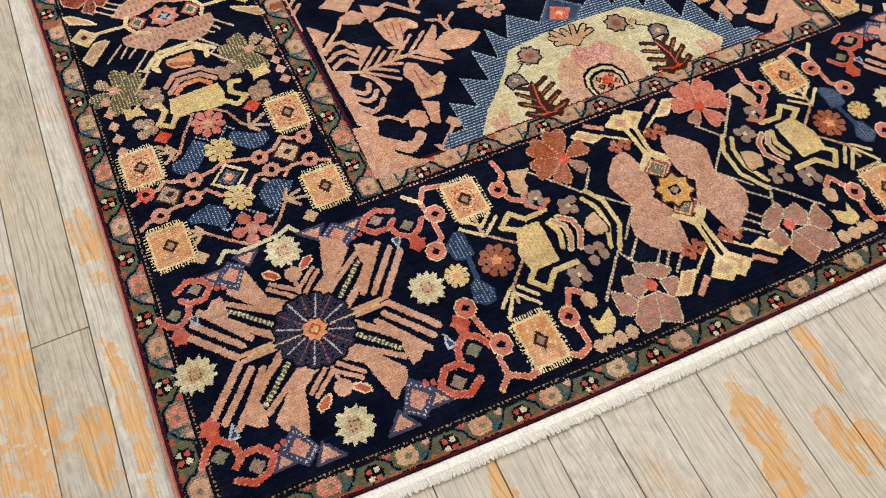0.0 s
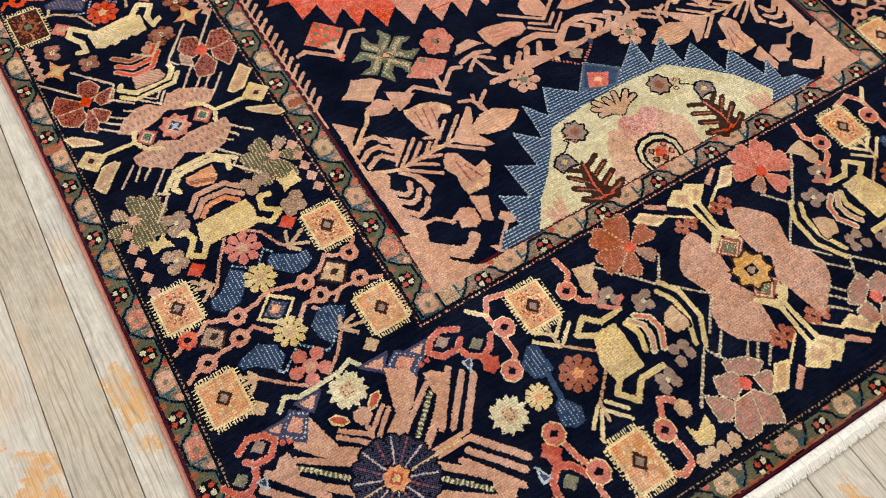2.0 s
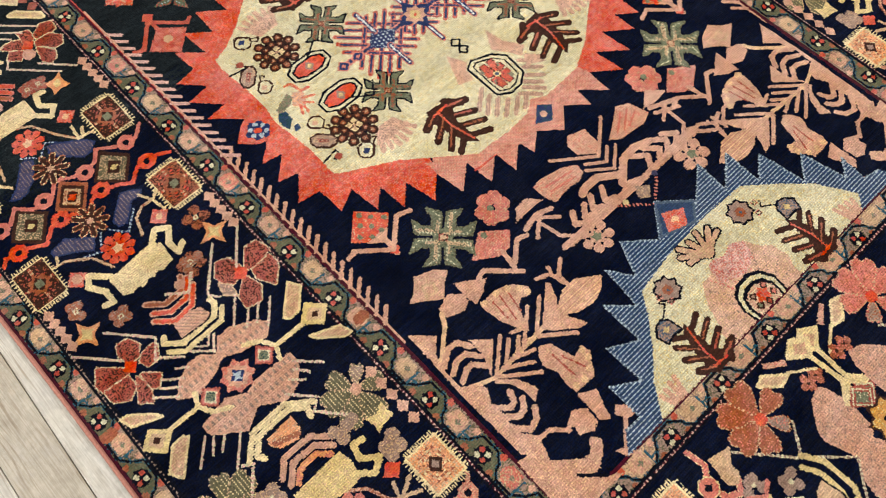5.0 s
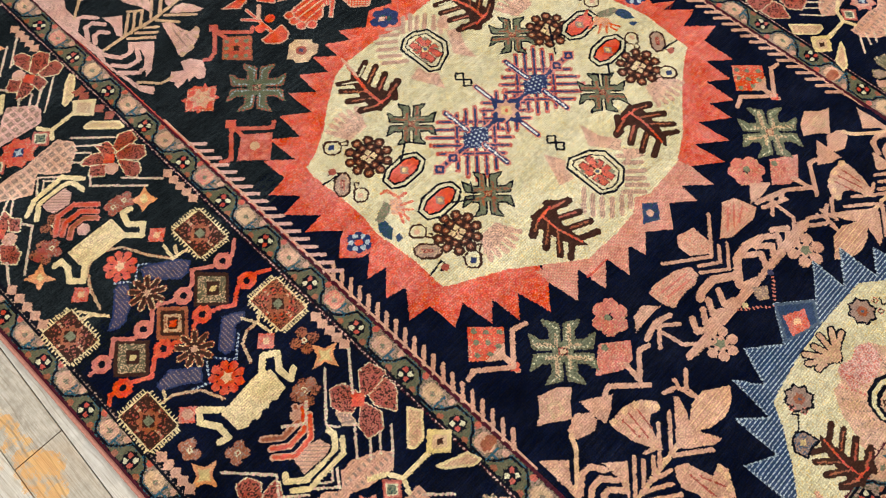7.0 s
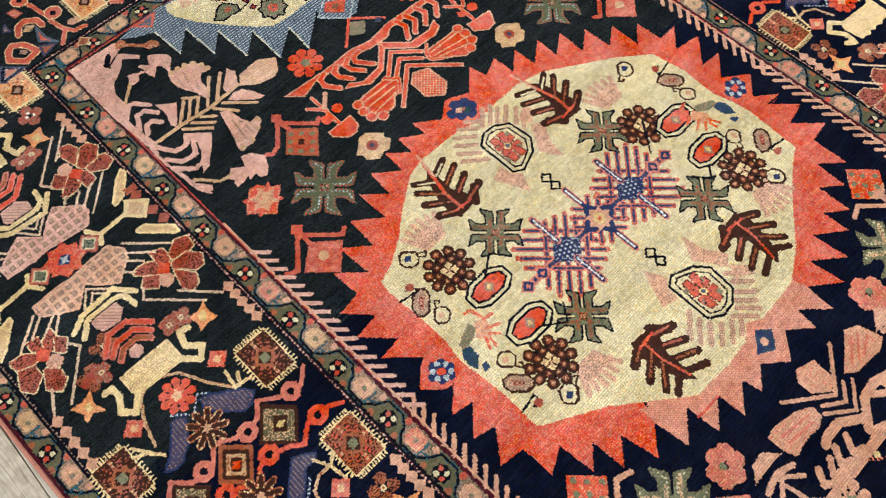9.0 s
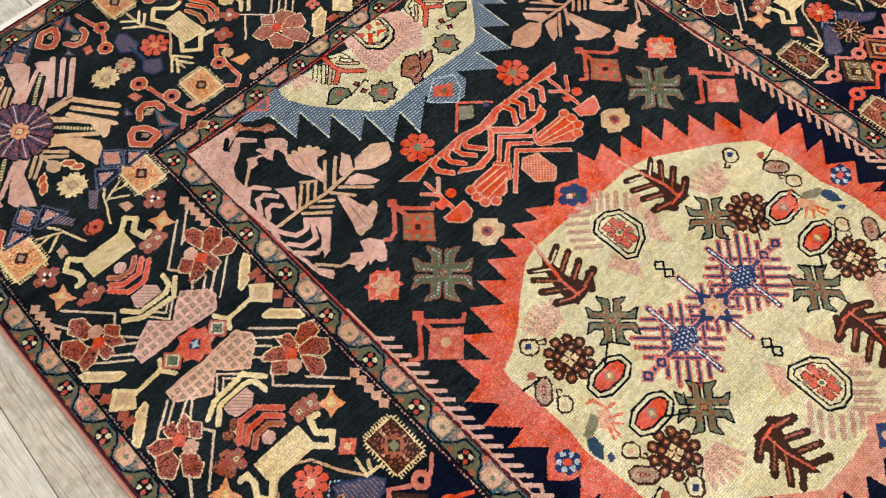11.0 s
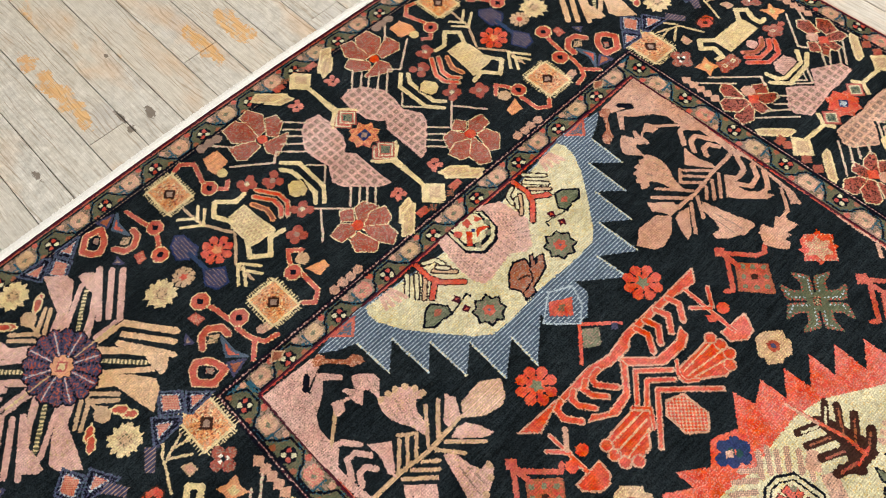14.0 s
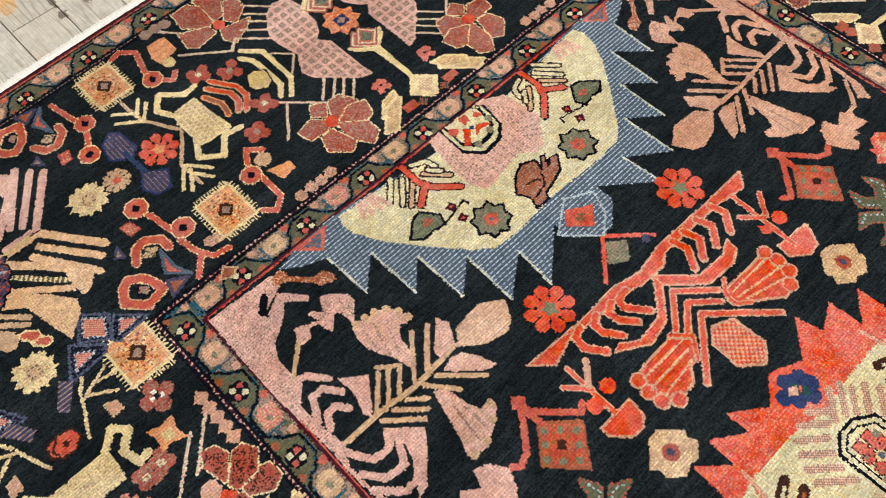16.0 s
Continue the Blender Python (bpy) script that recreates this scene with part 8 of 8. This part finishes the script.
FARX, FARY = 425, 1689
FAR_SQUARES = ((-285, 129, True), (-286, -131, True))
FAR_END = dict(FAR_C, flower="coral", pale="straw", wing_pattern="blocks", bud="rose")
for s in (1, -1):
    put(FARX, FARY, 0, s, 1)
    far_end_half(FAR_END)
    for e in (1, -1):
        put(FARX, FARY, 0, s, e)
        far_end_middle(FAR_END)
    for dx, dy, warm in FAR_SQUARES:
        put(FARX + s * dx, FARY + dy)
        wide_square(warm)
put(FARX, FARY)
begin("centre_star")
star(0, 0, 8, 28, 20, ("orange", "tile", "speck"), 0.39)
rect(0, 0, 18, 17, "indigo")
lozenge(0, 0, 14, 13, "taupe")

# ---- field ----
for flipx in (False, True):
    mirror(flipx)
    put(0, 0)
    near_half_field("salmon", "peach")
    near_corner("salmon", "peach")
    pink = "salmon" if flipx else "mauve"
    far_half_field(pink, "tan")
    far_growth(pink, "salmon" if flipx else "tan")
    far_half_medallion_side()
    for k in range(38):
        begin("comb_bar")
        y = 366 + 17.6 * k
        lean = 25 if k < 20 else -25
        tint = "salmon" if k < 20 else pink
        line([(44, y), (61, y + 0.68 * lean)], 5.8, tint)
    begin("comb_back")
    line([(45, 330), (45, 1080)], 3, "salmon")
    put(184, 404, 45, 0.87)
    fork_cross("sage", "moss", "tan", "cream", "olive")
    put(182, 1024, 45, 0.87)
    fork_cross("moss", "olive", "moss", "pale_blue", "brick")
mirror(False)
put(0, 0)
near_tree("salmon")
put(0, 0)
far_tree("coral", "salmon")
put(0, 0)
near_half_medallion()
far_half_medallion()

# ---- middle medallion ----


def medallion_edge():
    begin("red_medallion_edge", "coral red saw-toothed medallion border")
    fill([(414, 884), (480, 1014), (456, 990), (409, 1010), (382, 988), (345, 1016), (346, 988), (312, 1011), (310, 979), (281, 1006), (279, 966), (243, 995), (240, 951), (208, 981), (210, 928), (171, 958), (168, 908), (132, 937), (136, 883), (101, 916), (104, 870), (69, 865), (101, 830), (63, 825), (99, 786), (66, 782), (109, 741), (94, 739)], ("coral", "rose", "speck"))
    fill([(414, 884), (94, 739), (72, 718), (95, 694), (108, 694), (77, 666), (107, 660), (74, 627), (105, 619), (74, 581), (108, 576), (110, 530), (142, 547), (148, 498), (174, 522), (177, 474), (205, 503), (215, 453), (246, 484)], ("coral", "rose", "speck"))
    fill([(303, 582), (246, 484), (253, 436), (289, 467), (293, 420), (329, 449), (332, 410), (367, 440), (372, 413), (400, 435), (431, 409), (461, 439), (493, 412), (496, 445), (531, 411), (533, 454), (522, 498)], ("rose", "salmon", "weave"))
    fill([(364, 632), (522, 498), (533, 454), (574, 422), (568, 473), (610, 439), (604, 492), (646, 461), (644, 501), (675, 477), (675, 528), (705, 504), (706, 553), (739, 523), (738, 579), (776, 583), (739, 620), (773, 627), (745, 658), (771, 661)], ("coral", "rose", "speck"))
    fill([(402, 748), (780, 628), (744, 664), (772, 662), (740, 687), (772, 715), (735, 742), (771, 774), (734, 776), (776, 817), (730, 824), (765, 855), (730, 855), (728, 900), (697, 874), (696, 924), (663, 901), (661, 950), (626, 924), (628, 974), (591, 948), (593, 989), (555, 961)], ("coral", "rose", "speck"))
    fill([(402, 748), (555, 961), (553, 1001), (521, 974), (519, 1012), (487, 998), (480, 1027), (437, 987)], ("coral", "rose", "speck"))
    begin("red_seam")
    line([(289, 449), (401, 445)], 3, ("coral", "madder", "weave"))
    fill([(421, 463), (434, 481), (454, 469), (495, 466), (496, 445), (461, 439), (431, 409), (400, 435), (367, 440)], ("rose", "salmon", "weave"))
    fill([(248, 485), (245, 508), (312, 466), (342, 465), (412, 466), (400, 435), (350, 438)], ("rose", "salmon", "weave"))


put(0, 0)
medallion_edge()
begin("medallion_ground", "cream ground of the middle medallion")
fill([(652, 880), (552, 942), (510, 953), (463, 953), (416, 949), (372, 958), (309, 959), (282, 952), (236, 921), (202, 892), (165, 869), (138, 860), (135, 840), (139, 790), (140, 739), (134, 707), (138, 677), (142, 632), (140, 587), (143, 580), (172, 564), (221, 537), (263, 504), (312, 466), (342, 465), (372, 463), (412, 466), (434, 481), (454, 469), (524, 472), (571, 497), (635, 546), (682, 577), (708, 590), (710, 618), (714, 671), (712, 695), (702, 735), (706, 791), (697, 844)], ("cream", "gold", "salt"))
begin("square_flower")
fill([(409, 1010), (450, 988), (424, 956), (382, 988)], "coral")
line([(410, 992), (420, 993)], 7, "indigo")
round_(413, 993, 9, "indigo", sides=8)
round_(427, 986, 9, "indigo", sides=8)
round_(430, 975, 9, "indigo", sides=8)
round_(421, 966, 9, "indigo", sides=8)
round_(407, 973, 9, "indigo", sides=8)
round_(399, 984, 9, "indigo", sides=8)
round_(415, 983, 5, "teal", sides=8)
round_(420, 974, 5, "teal", sides=8)
lozenge(411, 982, 14, 12, "salmon")
begin("square_flower")
fill([(433, 478), (461, 439), (430, 410), (401, 436), (406, 461)], ("rose", "salmon", "weave"))
fill([(433, 467), (450, 452), (430, 432), (408, 445)], ("blue", "teal", "speck"))
round_(434, 459, 5, "indigo", sides=8)
round_(442, 450, 5, "indigo", sides=8)
round_(430, 441, 5, "indigo", sides=8)
round_(417, 447, 5, "indigo", sides=8)
round_(429, 449, 6, "salmon", sides=8)
begin("round_flower")
fill([(734, 741), (772, 715), (740, 687), (710, 717)], ("coral", "rose", "speck"))
round_(733, 726, 7, "indigo", sides=8)
round_(746, 723, 7, "indigo", sides=8)
round_(746, 713, 7, "indigo", sides=8)
round_(737, 705, 7, "indigo", sides=8)
round_(725, 706, 7, "indigo", sides=8)
round_(720, 717, 7, "indigo", sides=8)
round_(740, 725, 4, "pale_blue", sides=8)
round_(747, 718, 4, "pale_blue", sides=8)
round_(743, 708, 4, "pale_blue", sides=8)
round_(730, 705, 4, "pale_blue", sides=8)
round_(721, 712, 4, "pale_blue", sides=8)
round_(725, 723, 4, "pale_blue", sides=8)
round_(733, 716, 5, "coral", sides=8)
begin("round_flower")
fill([(95, 738), (129, 718), (108, 694), (95, 694), (72, 717)], ("coral", "rose", "speck"))
round_(104, 727, 7, "indigo", sides=8)
round_(114, 723, 7, "indigo", sides=8)
round_(119, 712, 7, "indigo", sides=8)
round_(112, 704, 7, "indigo", sides=8)
round_(101, 707, 7, "indigo", sides=8)
round_(95, 717, 7, "indigo", sides=8)
round_(110, 726, 4, "pale_blue", sides=8)
round_(118, 718, 4, "pale_blue", sides=8)
round_(116, 707, 4, "pale_blue", sides=8)
round_(106, 705, 4, "pale_blue", sides=8)
round_(97, 712, 4, "pale_blue", sides=8)
round_(99, 723, 4, "pale_blue", sides=8)
round_(107, 715, 5, "coral", sides=8)

put(MIDX - 6, MIDY + 5)
snow_cluster()
for dx, dy, e in ((-12, 175, 1), (3, -162, -1)):
    put(MIDX + dx, MIDY + dy, 0, 1, -e)
    ghost_fronds()
    put(MIDX + dx, MIDY + dy, 0, 0.92, -0.92 * e)
    pod_octagon()
for dx, dy, e in ((2, -87, 1), (-9, 92, 1)):
    put(MIDX + dx, MIDY + dy)
    begin("box_link")
    for b in (8.5, -8.5):
        ring([(-8.5, b), (0, b - 8.5), (8.5, b), (0, b + 8.5)], 3.2, "dusk")
# s, e: which quarter of the medallion; the woven places differ a little from quarter to quarter
for s, e, cross, bead, octagon, leaf, bush, drop, drop2, pod, curl in (
        (-1, 1, (124, 92), (209, 97), (189, 42), (124, 187), (192, 163), (236, 149), (264, 58), (268, 91), (274, 112)),
        (-1, -1, (133, 74), (209, 85), (189, 31), (102, 187), (177, 138), (224, 132), (249, 44), (258, 77), (269, 106)),
        (1, 1, (109, 96), (157, 62), (200, 32), (100, 188), (161, 141), (220, 147), (253, 49), (252, 84), (262, 108)),
        (1, -1, (122, 79), (200, 89), (192, 33), (118, 167), (193, 147), (223, 131), (239, 46), (260, 81), (270, 102))):
    def beside(place, turn=0.0, size=1.0):
        put(MIDX + s * place[0], MIDY + e * place[1], turn, -s * size, e * size)
    beside(bush)
    ghost_bush()
    beside(cross, 45, 0.73)
    fork_cross("sage", "moss", "rust")
    beside(leaf)
    dark_leaf(e > 0)
    beside(bead, 12, 0.92)
    bead_flower()
    beside(octagon, 90)
    ringed_octagon(44, 72, "dusk", "coral", "gold")
    beside(drop, 0, 0.9)
    pear("indigo")
    beside(drop2, 90 * -s * e, 0.8)
    pear("salmon")
    beside(pod)
    capsule()
    beside(curl)
    curl_line()
    begin("leaf_tie")
    put(MIDX, MIDY)
    line([(s * (bead[0] - 28), e * (bead[1] - 40)), (s * (octagon[0] - 36), e * (octagon[1] + 34)), (s * (octagon[0] - 52), e * (octagon[1] + 12))], 3, "dusk")
for dx, dy, s in ((-245, 5, 1), (236, 8, -1)):
    put(MIDX + dx, MIDY + dy, 0, s, 1)
    bird_figure()


# ---- weaving the design into meshes ----
def ease(v, a, b):
    f = np.clip((v - a) / (b - a), 0, 1)
    return f * f * (3 - 2 * f)


PILE = 0.0118
rows, cols = NY + 1, NX + 1
VX, VY = np.meshgrid(LEFT + np.arange(cols) * KNOT, NEAR + np.arange(rows) * KNOT)
wobble = shaky.uniform(-0.3, 0.3, VX.shape)
height = PILE * 1000 + shaky.uniform(-0.45, 0.45, VX.shape) + 0.8 * np.sin(VX / 210 + 1) * np.sin(VY / 260)
dark = np.isin(DYE, [NAMES.index(n) for n in ("dusk", "maroon", "brown", "black", "navy")])
low = np.zeros(VX.shape)
low[:-1, :-1] += dark
low[1:, 1:] += dark
height -= 0.22 * low
# the rug's edges are not quite straight


def settle(x, y):
    """The hand-woven edges swing a little from true, and the near end sags towards its middle."""
    y2 = y - 24 * (1 - ease(y, -352, -180)) * np.clip(1 - ((x - 560) / 760) ** 2, 0, 1) + 5 * ease(y, 1700, 1900) * np.sin(x / 190)
    x2 = x - 9 * (1 - ease(y, -352, 60)) * (1 - ease(x, -320, -150)) + 5 * (1 - ease(x, -320, -200)) * np.sin((y - 150) / 260)
    return x2, y2


WX, WY = settle(VX + wobble, VY - wobble)
VERT = np.stack([WX, WY, height], -1).reshape(-1, 3) / 1000
rug = tagged(new("rug"), "hand-knotted navy, salmon and cream wool rug with white fringes", "rug")
jj, ii = np.nonzero(WHICH >= 0)
owner = WHICH[jj, ii]
order = np.argsort(owner, kind="stable")
jj, ii, owner = jj[order], ii[order], owner[order]
starts = np.concatenate([[0], np.nonzero(np.diff(owner))[0] + 1, [len(owner)]])
for a, b in zip(starts, starts[1:]):
    j, i = jj[a:b], ii[a:b]
    corner = np.stack([j * cols + i, j * cols + i + 1, (j + 1) * cols + i + 1, (j + 1) * cols + i], 1)
    used, index = np.unique(corner, return_inverse=True)
    name, label = parts[owner[a]]
    me = bpy.data.meshes.new(name)
    me.vertices.add(len(used))
    me.vertices.foreach_set("co", VERT[used].ravel())
    me.loops.add(4 * len(j))
    me.loops.foreach_set("vertex_index", index.ravel().astype(np.int32))
    me.polygons.add(len(j))
    me.polygons.foreach_set("loop_start", np.arange(0, 4 * len(j), 4, dtype=np.int32))
    dyes, slot = np.unique(DYE[j, i], return_inverse=True)
    for d in dyes:
        me.materials.append(WOOL[d])
    me.polygons.foreach_set("material_index", slot.ravel().astype(np.int32))
    me.update(calc_edges=True)
    ob = new(name, me)
    ob.parent = rug
    if label:
        ob["label"] = label

# backing, selvedges and fringes


def slab():
    n = 40
    edge = [(LEFT + (RIGHT - LEFT) * k / n, NEAR + 2) for k in range(n)] + [(RIGHT - 2, NEAR + (FAR - NEAR) * k / n) for k in range(n)]
    edge += [(RIGHT - (RIGHT - LEFT) * k / n, FAR - 2) for k in range(n)] + [(LEFT + 2, FAR - (FAR - NEAR) * k / n) for k in range(n)]
    x, y = settle(np.array([e[0] for e in edge]), np.array([e[1] for e in edge]))
    m = len(edge)
    verts = [(a / 1000, b / 1000, 0.0012) for a, b in zip(x, y)] + [(a / 1000, b / 1000, 0.0092) for a, b in zip(x, y)]
    faces = [tuple(range(m))[::-1], tuple(range(m, 2 * m))] + [(k, (k + 1) % m, m + (k + 1) % m, m + k) for k in range(m)]
    ob = new("backing", mesh_of("backing", verts, faces, [BACKING]))
    ob.parent = rug


slab()


def selvedge(x, side):
    """Overcast wool cord along one long edge."""
    n, r, verts, faces = 620, 3.0, [], []
    ys = np.linspace(NEAR - 2, FAR + 2, n)
    xs, y2 = settle(np.full(n, x + side * 3.0), ys)
    jitter = np.random.RandomState(11)
    for k in range(n):
        rr = r * (1 + 0.10 * (k % 2) + jitter.uniform(-0.05, 0.05))
        for q in range(8):
            a = 2 * math.pi * q / 8
            verts.append(((xs[k] + rr * 1.15 * math.cos(a)) / 1000, y2[k] / 1000, (5.9 + rr * 0.95 * math.sin(a)) / 1000))
    for k in range(n - 1):
        for q in range(8):
            faces.append((k * 8 + q, k * 8 + (q + 1) % 8, (k + 1) * 8 + (q + 1) % 8, (k + 1) * 8 + q))
    ob = new("selvedge", mesh_of("selvedge", verts, faces, [SELVEDGE]))
    ob["label"] = "salmon wool overcast edge cord"
    ob.parent = rug


selvedge(LEFT, -1)
selvedge(RIGHT, 1)


def fringe(y, side, long, frayed):
    """White cotton warp ends: a knotted band and loose strands, each a bent tapering tuft."""
    r = np.random.RandomState(5 if side < 0 else 6)
    verts, faces = [], []
    xs = np.arange(LEFT - 2, RIGHT + 2, 1.0)
    for x in xs:
        size = long * (1 + frayed * r.uniform(-1.0, 0.5))
        lean = r.uniform(-0.5, 3.0) * frayed + 0.12 * math.sin(x / 60)
        rad = r.uniform(1.3, 2.1)
        z0 = r.uniform(6.5, 10.0)
        drop = r.uniform(0.5, 1.0)
        bx, by = settle(np.array([x]), np.array([float(y)]))
        base = len(verts)
        for k in range(4):
            f = k / 3
            cx = bx[0] + lean * size * f * f + r.uniform(-0.7, 0.7)
            cy = by[0] + side * (0.5 + size * f)
            cz = max(z0 * (1 - f * drop) + 1.4 * math.sin(f * 3), 1.2 + rad * (1 - 0.5 * f))
            w = rad * (1 - 0.4 * f)
            for q in range(4):
                a = math.pi / 2 * q + 0.6
                verts.append(((cx + w * math.cos(a)) / 1000, cy / 1000, (cz + w * math.sin(a)) / 1000))
        for k in range(3):
            for q in range(4):
                faces.append((base + 4 * k + q, base + 4 * k + (q + 1) % 4, base + 4 * k + 4 + (q + 1) % 4, base + 4 * k + 4 + q))
        faces.append((base + 12, base + 13, base + 14, base + 15))
    n = 200
    bx, by = settle(np.linspace(LEFT, RIGHT, n), np.full(n, float(y)))
    base = len(verts)
    for k in range(n):
        for dy, z in ((0.3, 9.6), (long * 0.5, 9.0), (long * (1 - 1.3 * frayed), 4.0), (long * (1 - 1.3 * frayed), 0.9), (0.3, 0.9)):
            verts.append((bx[k] / 1000, (by[k] + side * dy) / 1000, z / 1000))
    for k in range(n - 1):
        for q in range(5):
            faces.append((base + 5 * k + q, base + 5 * k + (q + 1) % 5, base + 5 * k + 5 + (q + 1) % 5, base + 5 * k + 5 + q))
    ob = new("fringe", mesh_of("fringe", verts, faces, [COTTON]))
    ob["label"] = "short white cotton warp fringe"
    ob["kind"] = "stuff"
    ob.parent = rug


fringe(NEAR, -1, 20, 0.1)
fringe(FAR, 1, 22, 0.035)
